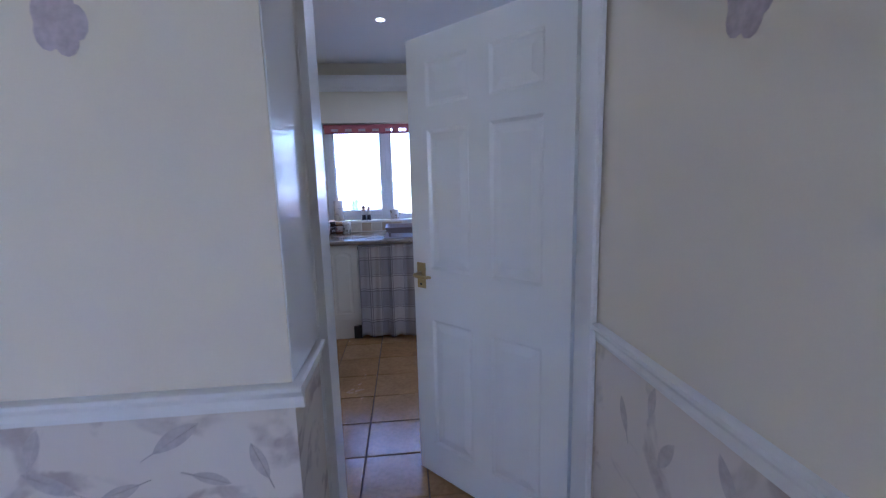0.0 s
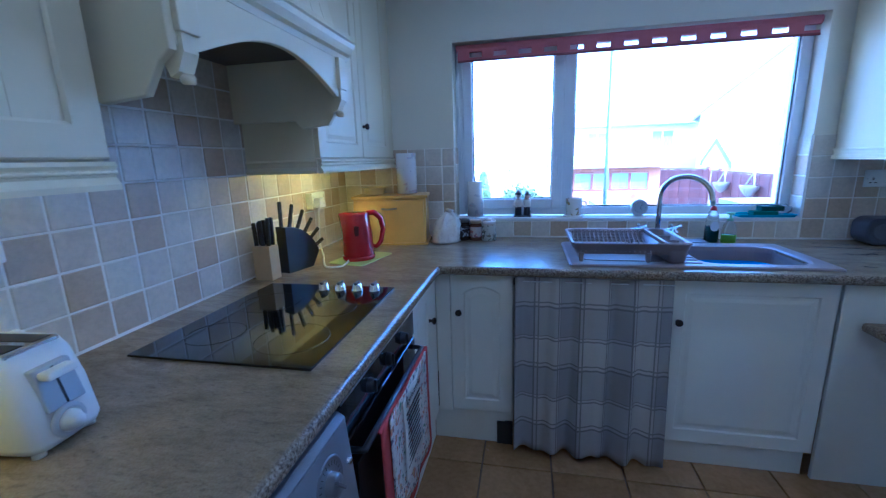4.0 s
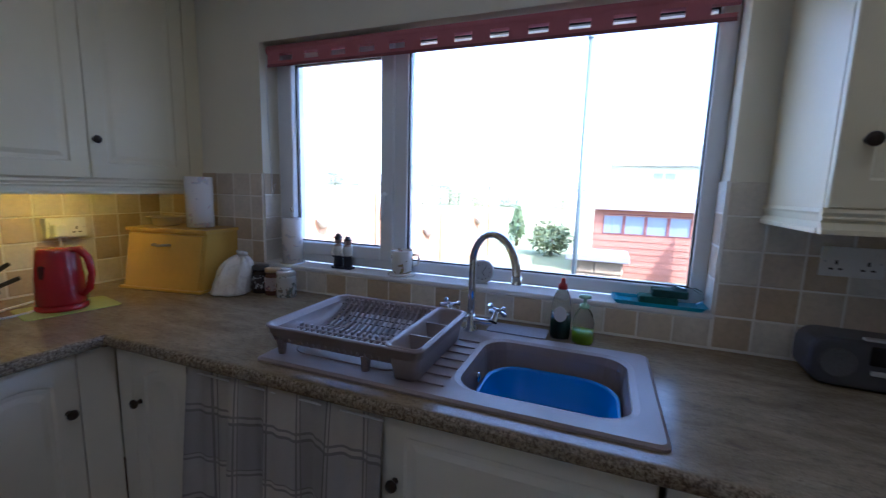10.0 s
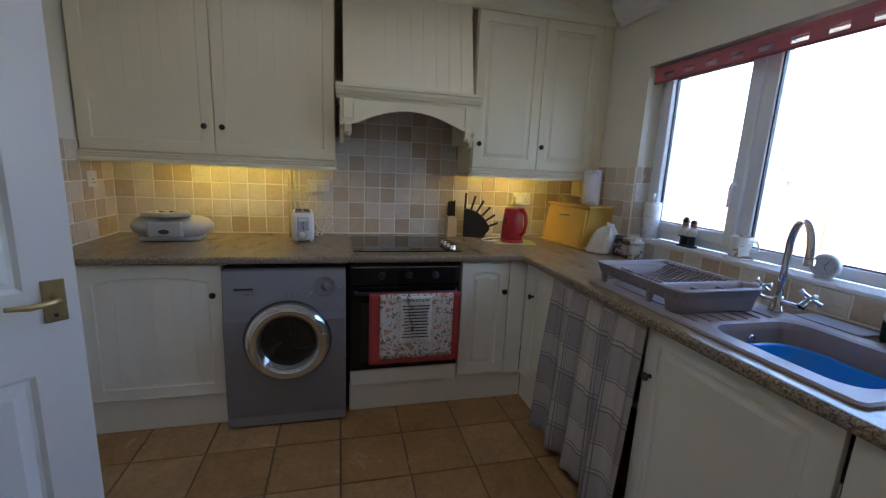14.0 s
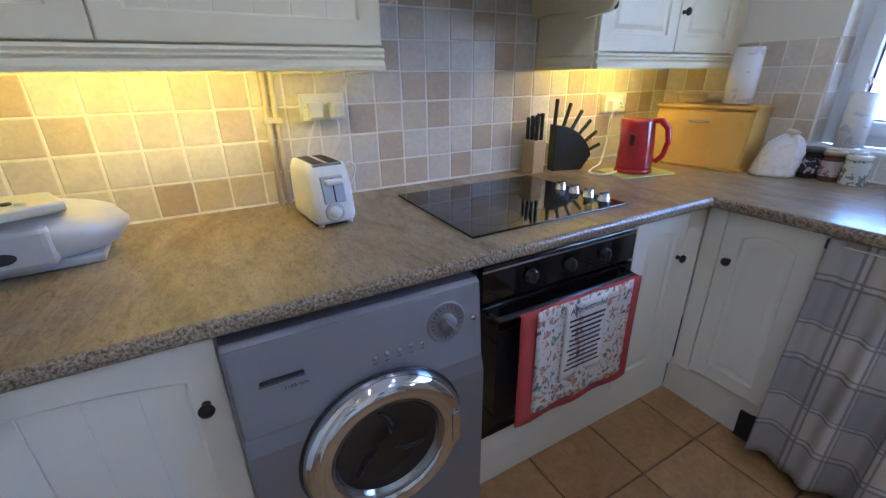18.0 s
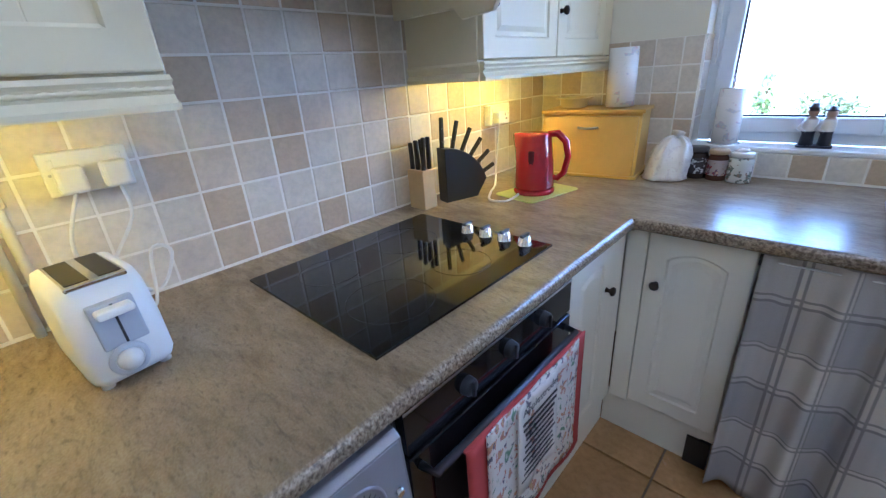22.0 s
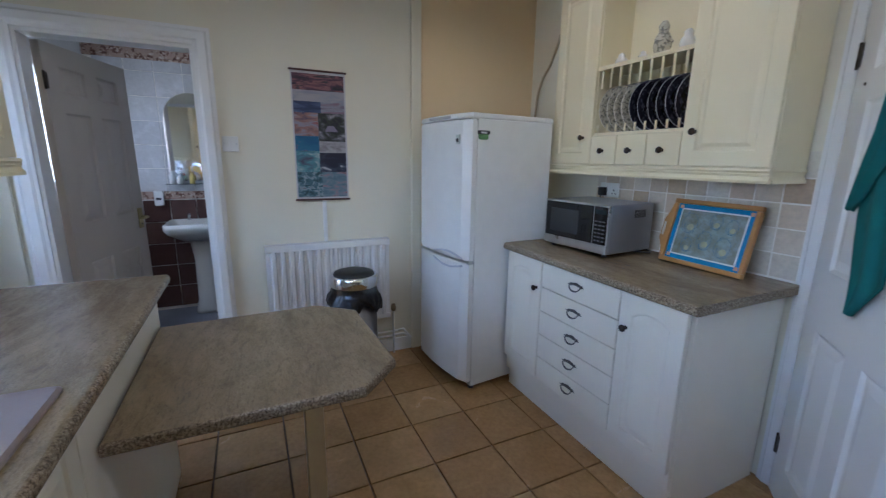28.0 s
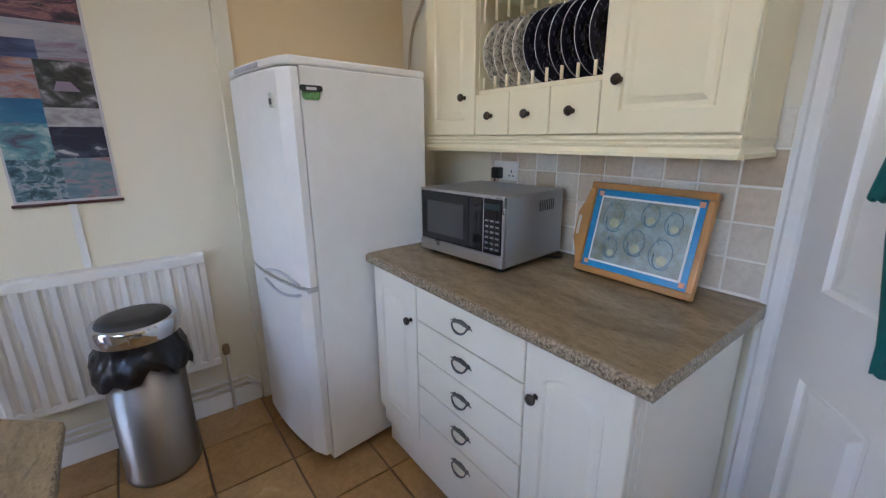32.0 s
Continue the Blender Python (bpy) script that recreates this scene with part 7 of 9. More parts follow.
lathe(bm, [(0, 0.002), (0.05, 0.002), (0.06, 0.012), (0.062, 0.038), (0.082, 0.042), (0.082, 0.046), (0.058, 0.044), (0.055, 0.014), (0, 0.008)], n=26)
solid("dish", bm, surf("straw_glaze_dish", (0.60, 0.50, 0.26), 0.3), "shallow straw-coloured dish on the bread bin", "dish", m=pose(-1.25, 4.235, WZ + 0.2775))

# floral bag and jars
bm = B()
o = rounded(0.15, 0.115, 0.05, 8)
lo = []
for f in (0.0, 0.05, 0.12, 0.25, 0.4, 0.55, 0.7, 0.82, 0.91, 0.97, 1.0):
    s = (0.90 if f == 0 else 1.0 + 0.10 * math.sin(min(f, 0.12) * 26)) * (1 - f ** 3.6) ** 0.6 + 0.12 * f
    lo.append([(x * s * (1 + 0.06 * math.sin(i * 2.3 + f * 9)) + 0.035 * f, y * s * (1 + 0.08 * math.sin(i * 1.9 + f * 8)) + 0.045 * f, 0.165 * f + (0.008 * math.sin(i * 1.3 + 1) * min(1, f * 2) if f > 0.1 else 0.0)) for i, (x, y) in enumerate(o)])
loft(bm, lo)
BAGCLOTH = decal_mat("floral_cotton", (0.72, 0.69, 0.63), ((0.64, 0.60, 0.58), (0.66, 0.62, 0.55), (0.65, 0.58, 0.53)), 45, 0.56)
bg = thing("cloth_bag", "cream floral cotton bag standing on the worktop", "bag", pose(-0.822, 4.20, WZ) @ pose(0, 0, 0, 0, 0, 22))
part("body", bm, BAGCLOTH, bg)
bm = B()
lathe(bm, [(0.006, 0.0), (0.012, 0.006), (0.022, 0.014), (0.026, 0.026), (0.018, 0.030), (0.006, 0.022)], pose(0.034, 0.044, 0.158, -12, 14, 0), 14)
part("gathered_top", bm, BAGCLOTH, bg)
bm = B()
tube(bm, [(0.034 + 0.014 * math.cos(a), 0.044 + 0.014 * math.sin(a), 0.164) for a in [2 * math.pi * q / 14 for q in range(15)]], 0.002, 5, cap=False)
part("drawstring", bm, WHITEPL, bg)
def jar(label, m, r, h, body, lid, band=None):
    j = thing("jar", label, "jar", m, "jars by the window")
    bm = B()
    lathe(bm, [(0, 0), (r, 0.0), (r + 0.001, 0.005), (r, h - 0.012), (r - 0.006, h), (0, h)], n=22)
    part("body", bm, body, j)
    bm = B()
    lathe(bm, [(r - 0.004, h), (r - 0.001, h + 0.001), (r - 0.001, h + 0.016), (r - 0.004, h + 0.019), (0, h + 0.019)], n=22)
    part("lid", bm, lid, j)
    if band:
        bm = B()
        pts = []
        for rr in (r + 0.0016,):
            lathe(bm, [(rr, h * 0.2), (rr, h * 0.8)], n=22)
        part("label", bm, band, j)
    return j


jar("dark glass jar with black and white label", pose(-0.728, 4.291, WZ), 0.039, 0.105, surf("dark_coffee_glass", (0.03, 0.02, 0.018), 0.12), surf("dark_grey_lid", (0.08, 0.08, 0.08), 0.4), decal_mat("dark_label", (0.05, 0.045, 0.05), ((0.6, 0.6, 0.58), (0.5, 0.5, 0.5), (0.3, 0.3, 0.3)), 60, 0.56))
jar("glass jar with brown lid and coloured label", pose(-0.653, 4.286, WZ), 0.036, 0.10, surf("brown_glass", (0.10, 0.045, 0.03), 0.12), surf("tan_lid", (0.45, 0.32, 0.18), 0.5), decal_mat("cream_label", (0.45, 0.38, 0.36), ((0.35, 0.06, 0.05), (0.1, 0.08, 0.16), (0.6, 0.4, 0.3)), 50, 0.5))
jj = jar("pale ceramic jar with leaf pattern and knob lid", pose(-0.576, 4.282, WZ), 0.041, 0.095, decal_mat("leaf_ceramic", (0.55, 0.56, 0.53), ((0.12, 0.16, 0.15), (0.16, 0.20, 0.18), (0.30, 0.22, 0.18)), 48, 0.54), CHINA)
bm = B()
lathe(bm, [(0.02, 0.113), (0.022, 0.12), (0.018, 0.126), (0, 0.127)], n=16)
part("knob", bm, CHINA, jj)

# under-cabinet strip lights
GLOW = bpy.data.materials.new("warm_strip_light")
GLOW.use_nodes = True
_p = GLOW.node_tree.nodes["Principled BSDF"]
_p.inputs["Emission Color"].default_value, _p.inputs["Emission Strength"].default_value = (1.0, 0.72, 0.15, 1), 1.0
for y0, y1 in ((1.66, 2.30), (3.58, 3.98)):
    s = thing("strip_light", "slim warm strip light under the wall unit", "strip light", pose(0, 0, 0), "strip lights")
    bm = B()
    box(bm, (-1.215, y0 - 0.02, 1.376), (-1.19, y1 + 0.02, 1.3985), 0.003)
    part("housing", bm, WHITEPL, s)
    bm = B()
    box(bm, (-1.2245, y0, 1.379), (-1.2155, y1, 1.396), 0.002, 1)
    part("diffuser", bm, GLOW, s)

# recessed ceiling spots
SPOT = bpy.data.materials.new("lit_spot_lens")
SPOT.use_nodes = True
_p = SPOT.node_tree.nodes["Principled BSDF"]
_p.inputs["Emission Color"].default_value, _p.inputs["Emission Strength"].default_value = (1.0, 0.97, 0.9, 1), 0.8
# Fittings for the known spot and the three added ones.
for x, y in SPOTS:
    s = thing("ceiling_spot", "small recessed ceiling spotlight with chrome rim", "spotlight", pose(x, y, ZC), "ceiling spots")
    bm = B()
    lathe(bm, [(0.045, 0.0), (0.044, -0.005), (0.034, -0.004), (0.03, 0.0)], n=28)
    part("rim", bm, CHROME, s)
    bm = B()
    lathe(bm, [(0.031, -0.001), (0, -0.002)], n=24)
    part("lens", bm, SPOT, s)

# ---- south side and east wall things ----
INDIGO = decal_mat("dark_blue_china", (0.022, 0.022, 0.034), ((0.09, 0.09, 0.12), (0.06, 0.06, 0.09), (0.14, 0.14, 0.16)), 42, 0.58)
SPRIG = decal_mat("sprigged_china", (0.56, 0.53, 0.42), ((0.20, 0.21, 0.18), (0.30, 0.27, 0.20), (0.18, 0.19, 0.22)), 70, 0.53)
for i in range(10):
    m = facing_north(1.95, 1.557) @ pose(0.382 + i * 0.050, 0.118, 1.571 + 0.124) @ pose(0, 0, 0, 0, 90, 0) @ pose(0, 0, 0, random.uniform(-2, 2) + 10, random.uniform(-2, 2), 0)
    u = thing("plate", "white sprigged dinner plate standing in the rack" if i < 4 else "dark blue dinner plate standing in the rack", "plate", m, "plates in the rack")
    r = 0.122 if i < 4 else 0.124
    bm = B()
    lathe(bm, [(0, 0.0), (r * 0.55, 0.0), (r * 0.62, 0.004), (r * 0.97, 0.013), (r, 0.016), (r * 0.96, 0.017), (r * 0.62, 0.008), (r * 0.55, 0.004), (0, 0.004)], n=36)
    part("dish", bm, SPRIG if i < 4 else INDIGO, u)
    bm = B()
    lathe(bm, [(r * 0.992, 0.0145), (r + 0.0006, 0.016), (r * 0.992, 0.0172)], n=36)
    part("rim", bm, CHINA if i < 4 else SILVPL, u)
for x, h, r, lab in ((0.42, 0.058, 0.030, "tiny white china pot on the shelf"), (0.555, 0.042, 0.022, "tiny white china dish on the shelf"), (0.66, 0.15, 0.040, "small white and dark china ornament on the shelf"), (0.79, 0.085, 0.034, "small white china jug on the shelf")):
    bm = B()
    lathe(bm, [(0, 0), (r * 0.7, 0), (r, h * 0.25), (r * 0.9, h * 0.5), (r * 0.5, h * 0.72), (r * 0.62, h * 0.85), (r * 0.3, h), (0, h)], n=18)
    tube(bm, [(r * 0.85, 0, h * 0.2), (r * 1.4, 0, h * 0.35), (r * 0.7, 0, h * 0.55)], 0.003, 6)
    solid("ornament", bm, SPRIG if h > 0.1 else CHINA, lab, "ornament", "ornaments on the plate rack", m=facing_north(1.95, 1.557) @ pose(x, 0.075, 1.9152))

socket("socket", "white double socket with a black plug above the microwave", facing_north(1.69, YS + 0.0105) @ pose(0, 0, 1.245), 2, [(-0.036, BLACK)])
cable([(1.73, YS + 0.045, 1.215), (1.73, YS + 0.05, 1.12), (1.60, YS + 0.05, 0.96), (1.38, YS + 0.04, 0.938), (1.30, YS + 0.10, 0.938), (1.38, YS + 0.16, 0.938)], 0.0035, BLACK, "black microwave flex lying on the worktop")
cable([(2.20, YS + 0.012, 2.56), (2.24, YS + 0.014, 2.3), (2.33, YS + 0.016, 2.1), (2.43, YS + 0.016, 1.98), (2.475, YS + 0.02, 1.78), (2.48, YS + 0.03, 1.2)], 0.008, surf("tan_cable", (0.45, 0.38, 0.25), 0.5), "tan aerial cable dropping behind the fridge")
bm = B()
box(bm, (XE - 0.012, 2.872, 0.876), (XE - 0.001, 2.897, 1.155), 0.002)
solid("cable_conduit", bm, WHITEPL, "white plastic cable conduit on the wall", "conduit")

# wooden tray leaning on the tiles
ty = thing("serving_tray", "wooden serving tray with blue-bordered pear picture leaning on the tiles", "tray", Matrix.Translation((1.185, 1.462, WZ + 0.0075)) @ pose(0, 0, 0, -14, 0, 180 - 1.5))
PINE2 = surf("varnished_pine_tray", (0.44, 0.22, 0.06), 0.35, vary=0.15, scale=8, grain=70)
tw, th = 0.40, 0.315
for a, b, nm in (((0, 0.0, 0), (tw, 0.028, 0.022), "rail"), ((0, 0.0, th - 0.022), (tw, 0.028, th), "rail"), ((tw - 0.02, 0.0, 0.022), (tw, 0.028, th - 0.022), "side")):
    bm = B()
    box(bm, a, b, 0.004)
    part(nm, bm, PINE2, ty)
bm = B()
prism(bm, [(0.02, 0.022), (0.0, 0.022), (-0.012, 0.07), (-0.03, 0.11), (-0.03, 0.205), (-0.012, 0.245), (0.0, th - 0.022), (0.02, th - 0.022)], "y", 0.0, 0.026, 0.003, 1)
part("side_grip", bm, PINE2, ty)
bm = B()
prism(bm, rounded(0.012, 0.07, 0.005, 3, -0.016, 0.158), "y", -0.001, 0.02)
part("grip_slot", bm, surf("pale_slot", (0.6, 0.55, 0.45), 0.6), ty)
bm = B()
box(bm, (0.018, 0.014, 0.02), (tw - 0.018, 0.02, th - 0.02))
part("board", bm, surf("blue_printed_border", (0.012, 0.22, 0.47), 0.25, vary=0.15, scale=30), ty, "bright blue printed border")
bm = B()
box(bm, (0.043, 0.0125, 0.043), (tw - 0.043, 0.0138, th - 0.043))
part("white_line", bm, surf("white_print", (0.72, 0.76, 0.76), 0.3), ty)
bm = B()
box(bm, (0.05, 0.011, 0.05), (tw - 0.05, 0.0123, th - 0.05))
part("picture", bm, surf("grey_blue_print", (0.26, 0.36, 0.38), 0.2, vary=0.4, scale=16, grain=120, warm=0.5), ty)
PENCIL = surf("blue_pencil", (0.06, 0.16, 0.24), 0.6)
for cx_, cz_, s in ((0.11, 0.19, 1.0), (0.20, 0.12, 0.9), (0.23, 0.215, 0.75), (0.305, 0.20, 0.7), (0.29, 0.10, 0.95), (0.12, 0.09, 0.7)):
    bm = B()
    pts = []
    for j in range(25):
        a = 2 * math.pi * j / 24
        rr = (0.042 + 0.016 * math.cos(a - 2.2)) * s
        pts.append((cx_ + rr * 0.85 * math.cos(a), 0.0105, cz_ + rr * 1.1 * math.sin(a)))
    tube(bm, pts, 0.0011, 5, cap=False)
    part("pear_outline", bm, PENCIL, ty)
    bm = B()
    tube(bm, [(cx_ + 0.03 * s * math.cos(a), 0.0105, cz_ + 0.036 * s * math.sin(a)) for a in [math.pi * (0.9 + 0.9 * j / 10) for j in range(11)]], 0.0014, 5)
    part("pear_shading", bm, PENCIL, ty)
    bm = B()
    tube(bm, [(cx_ - 0.02 * s, 0.0105, cz_ + 0.045 * s), (cx_ - 0.028 * s, 0.0105, cz_ + 0.058 * s), (cx_ - 0.02 * s, 0.0105, cz_ + 0.066 * s)], 0.0012, 5)
    part("pear_stalk", bm, PENCIL, ty)
    bm = B()
    prism(bm, [(cx_ + 0.017 * s * math.cos(a), cz_ - 0.006 + 0.016 * s * math.sin(a)) for a in [2 * math.pi * j / 14 for j in range(14)]], "y", 0.0106, 0.0112)
    part("pear_tint", bm, surf("pear_tint", (0.40, 0.41, 0.26), 0.3, vary=0.3, scale=40), ty)
for x, z in ((0.03, 0.03), (tw - 0.045, 0.03), (tw - 0.045, th - 0.045), (0.03, th - 0.045)):
    bm = B()
    box(bm, (x, 0.0118, z), (x + 0.016, 0.0141, z + 0.016))
    part("corner_motif", bm, surf("peach_motif", (0.6, 0.32, 0.2), 0.4), ty)
# scroll poster
ps = thing("scroll_poster", "hanging scroll poster of coastal scenery with dark wooden rods", "poster", Matrix.Translation((XE - 0.006, 3.05, 1.155)) @ pose(0, 0, 0, 0, 0, -90))
PW, PH = 0.325, 0.77
bm = B()
box(bm, (0, 0.0, 0), (PW, 0.0022, PH))
part("paper", bm, surf("white_poster_paper", (0.58, 0.57, 0.58), 0.4), ps)
def scene_patch(stops, sx, sz, sc):
    m, nt, p = tree("printed_scenery")
    v = coords(nt, (sx, 1, sz))
    n = noise_node(nt, v, sc, 6, 0.6, 0.6)
    nt.links.new(ramp(nt, n, [(k, tuple(0.75 * c for c in col)) for k, col in stops]), p.inputs["Base Color"])
    p.inputs["Roughness"].default_value = 0.35
    return m


R_, K_, L_ = (0.42, 0.10, 0.08), (0.02, 0.02, 0.035), (0.36, 0.38, 0.47)
SC = [((0.008, 0.315), (0.66, 0.755), scene_patch([(0.36, K_), (0.46, (0.10, 0.04, 0.08)), (0.54, (0.36, 0.16, 0.17)), (0.62, K_), (0.7, (0.42, 0.30, 0.33))], 1, 5, 6)),
      ((0.008, 0.315), (0.595, 0.66), scene_patch([(0.4, (0.5, 0.48, 0.52)), (0.6, L_)], 1, 4, 6)),
      ((0.008, 0.17), (0.53, 0.595), scene_patch([(0.4, (0.03, 0.05, 0.14)), (0.6, (0.10, 0.16, 0.32))], 1, 4, 6)),
      ((0.17, 0.315), (0.53, 0.595), scene_patch([(0.35, (0.16, 0.10, 0.18)), (0.5, L_), (0.65, (0.3, 0.2, 0.28))], 1, 4, 6)),
      ((0.008, 0.15), (0.39, 0.53), scene_patch([(0.35, (0.10, 0.08, 0.16)), (0.48, (0.42, 0.22, 0.18)), (0.6, L_), (0.7, R_)], 1, 3, 9)),
      ((0.15, 0.315), (0.36, 0.53), scene_patch([(0.42, K_), (0.52, (0.05, 0.06, 0.05)), (0.6, (0.2, 0.2, 0.24)), (0.66, (0.5, 0.48, 0.5))], 1, 1.5, 9)),
      ((0.008, 0.15), (0.30, 0.39), scene_patch([(0.4, (0.02, 0.15, 0.32)), (0.58, (0.04, 0.22, 0.38)), (0.64, (0.38, 0.10, 0.14))], 1, 2.5, 5)),
      ((0.15, 0.315), (0.29, 0.36), scene_patch([(0.4, (0.32, 0.30, 0.32)), (0.6, (0.55, 0.55, 0.56))], 1, 2, 12)),
      ((0.008, 0.15), (0.17, 0.30), scene_patch([(0.35, (0.10, 0.10, 0.16)), (0.5, (0.12, 0.34, 0.40)), (0.62, (0.5, 0.6, 0.62))], 1, 2, 10)),
      ((0.15, 0.315), (0.17, 0.29), scene_patch([(0.5, (0.02, 0.025, 0.06)), (0.62, (0.06, 0.08, 0.14)), (0.68, (0.6, 0.62, 0.66))], 1, 2, 7)),
      ((0.008, 0.16), (0.012, 0.17), scene_patch([(0.38, (0.03, 0.08, 0.10)), (0.5, (0.10, 0.22, 0.28)), (0.58, (0.42, 0.50, 0.55)), (0.66, (0.16, 0.16, 0.22))], 1, 1.5, 26)),
      ((0.16, 0.315), (0.012, 0.17), scene_patch([(0.38, (0.14, 0.24, 0.30)), (0.52, (0.22, 0.32, 0.38)), (0.62, (0.42, 0.30, 0.36)), (0.7, (0.3, 0.16, 0.14))], 1, 2.5, 14))]
for (a, b), (c, d), mt in SC:
    bm = B()
    box(bm, (a + 0.0001, -0.0012, c + 0.0001), (b - 0.0001, -0.0004, d - 0.0001))
    part("picture", bm, mt, ps)
bm = B()
prism(bm, [(0.19, 0.42), (0.205, 0.455), (0.245, 0.455), (0.27, 0.42)], "y", -0.0026, -0.0014)
part("printed_cottage_roof", bm, surf("mauve_print", (0.22, 0.19, 0.27), 0.4), ps)
for z in (-0.008, PH):
    bm = B()
    tube(bm, [(-0.008, -0.002, z + 0.004), (PW + 0.008, -0.002, z + 0.004)], 0.006, 8)
    part("rod", bm, surf("dark_red_wood", (0.09, 0.03, 0.025), 0.4), ps)

# notice board on the south wall
nb_ = thing("notice_board", "narrow pale wipe-clean board on the wall by the door", "notice board", facing_north(-0.675, YS + 0.001))
bm = B()
box(bm, (0, -0.008, 1.53), (0.15, 0.0, 2.10), 0.002)
part("board", bm, surf("pale_board", (0.62, 0.60, 0.53), 0.35, vary=0.06, scale=10), nb_)
bm = B()
box(bm, (-0.004, -0.011, 1.526), (0.0, 0.0, 2.104), 0.001)
part("edge", bm, INK, nb_)
for i in range(9):
    bm = B()
    w = random.uniform(0.03, 0.09)
    box(bm, (0.03, -0.0088, 1.62 + i * 0.045), (0.03 + w, -0.0079, 1.623 + i * 0.045))
    part("faint_note", bm, surf("faint_note", (0.48, 0.46, 0.42), 0.6), nb_)

# teal towel on the kitchen face of the hall door
DM = Matrix.Translation((*HINGE, 0.012)) @ pose(0, 0, 0, 0, 0, 180 + OPEN)
TEAL = surf("teal_towelling", (0.006, 0.145, 0.145), 0.95, vary=0.2, scale=14, grain=420, relief=1.0)
hk = thing("door_hook", "small metal over-door hook holding a towel", "hook", DM @ pose(0.352, -0.0385, 1.87))
bm = B()
box(bm, (-0.012, -0.004, -0.03), (0.012, 0.0, 0.03), 0.002)
tube(bm, [(0, -0.003, -0.01), (0, -0.03, -0.02), (0, -0.038, 0.0)], 0.004, 8)
part("hook_body", bm, STEEL, hk)
tw_ = thing("hand_towel", "teal hand towel hung in folds from a hook on the door", "towel", DM @ pose(0, -0.0385, 0))
def hung(rows, off, amp, ph):
    bm = B()
    nx = 14
    front_ = []
    for x0, x1, z in rows:
        f = [(x0 + (x1 - x0) * i / nx, -off - amp * (0.5 + 0.5 * math.sin(i * 1.05 + ph + z * 4)) - 0.012 * math.sin(math.pi * i / nx), z + 0.006 * math.sin(i * 0.9 + ph)) for i in range(nx + 1)]
        b = [(x, y + 0.005, z_) for x, y, z_ in f]
        front_.append(f + b[::-1])
    loft(bm, front_)
    return bm
part("outer_fold", hung([(0.325, 0.385, 1.885), (0.315, 0.42, 1.74), (0.295, 0.448, 1.60), (0.272, 0.455, 1.50), (0.248, 0.40, 1.42), (0.23, 0.32, 1.33), (0.222, 0.25, 1.26)], 0.022, 0.014, 0.0), TEAL, tw_)
part("inner_fold", hung([(0.33, 0.43, 1.66), (0.29, 0.452, 1.50), (0.235, 0.462, 1.31), (0.255, 0.470, 1.17), (0.28, 0.473, 1.05), (0.298, 0.41, 0.985), (0.309, 0.352, 0.93)], 0.006, 0.012, 1.5), TEAL, tw_)
part("corner_fold", hung([(0.365, 0.40, 1.82), (0.385, 0.44, 1.68), (0.40, 0.457, 1.58), (0.41, 0.463, 1.51), (0.425, 0.45, 1.48)], 0.036, 0.008, 0.7), TEAL, tw_)
for x, z in ((0.077, 1.675),):
    bm = B()
    lathe(bm, [(0.006, 0), (0.005, 0.003), (0, 0.0035)], pose(x, 0.0, z, 90, 0, 0), 10)
    solid("screw_cap", bm, BRONZE, "dark screw cap on the door face", "screw", m=DM @ pose(0, -0.0385, 0))

# key and yellow fob on the back door
kf_ = thing("key_fob", "yellow plastic key tag hanging from the back door key", "key fob", pose(DX1 - 0.102, DY0 - 0.016, 0.985))
bm = B()
lathe(bm, [(0.009, -0.0008), (0.009, 0.0008), (0.006, 0.0008), (0.006, -0.0008), (0.009, -0.0008)], pose(0, -0.006, 0, 0, 90, 0), 16)
tube(bm, [(0, 0.012, 0.0), (0, -0.006, 0.0)], 0.003, 6)
part("key", bm, STEEL, kf_)
bm = B()
prism(bm, rounded(0.032, 0.075, 0.006, 3, 0.004, -0.055), "y", -0.008, -0.004)
part("tag", bm, surf("fluorescent_yellow", (0.62, 0.66, 0.05), 0.4), kf_)

# mauve petals on the hall paper
MAUVE = surf("mauve_flower_print", (0.54, 0.47, 0.49), 0.75, vary=0.25, scale=30)
for m in (Matrix.Translation((-0.61, HY - 0.0006, 1.724)), Matrix.Translation((HWR - 0.0006, 0.67, 1.69)) @ pose(0, 0, 0, 0, 0, -90)):
    u = thing("wall_flower", "faded mauve flower printed on the hall paper", "wall decal", m)
    for a in range(5):
        bm = B()
        prism(bm, [(0.024 * math.cos(q) + 0.028 * math.cos(a * 1.26), 0.034 * math.sin(q) + 0.03 * math.sin(a * 1.26)) for q in [2 * math.pi * j / 12 for j in range(12)]], "y", -0.0004 - 0.0004 * a, -0.0002 - 0.0004 * a)
        part("petal", bm, MAUVE, u)

# soft leaf prints on the dado paper
LEAF_ = surf("faded_leaf_print", (0.53, 0.48, 0.45), 0.75, vary=0.2, scale=30)
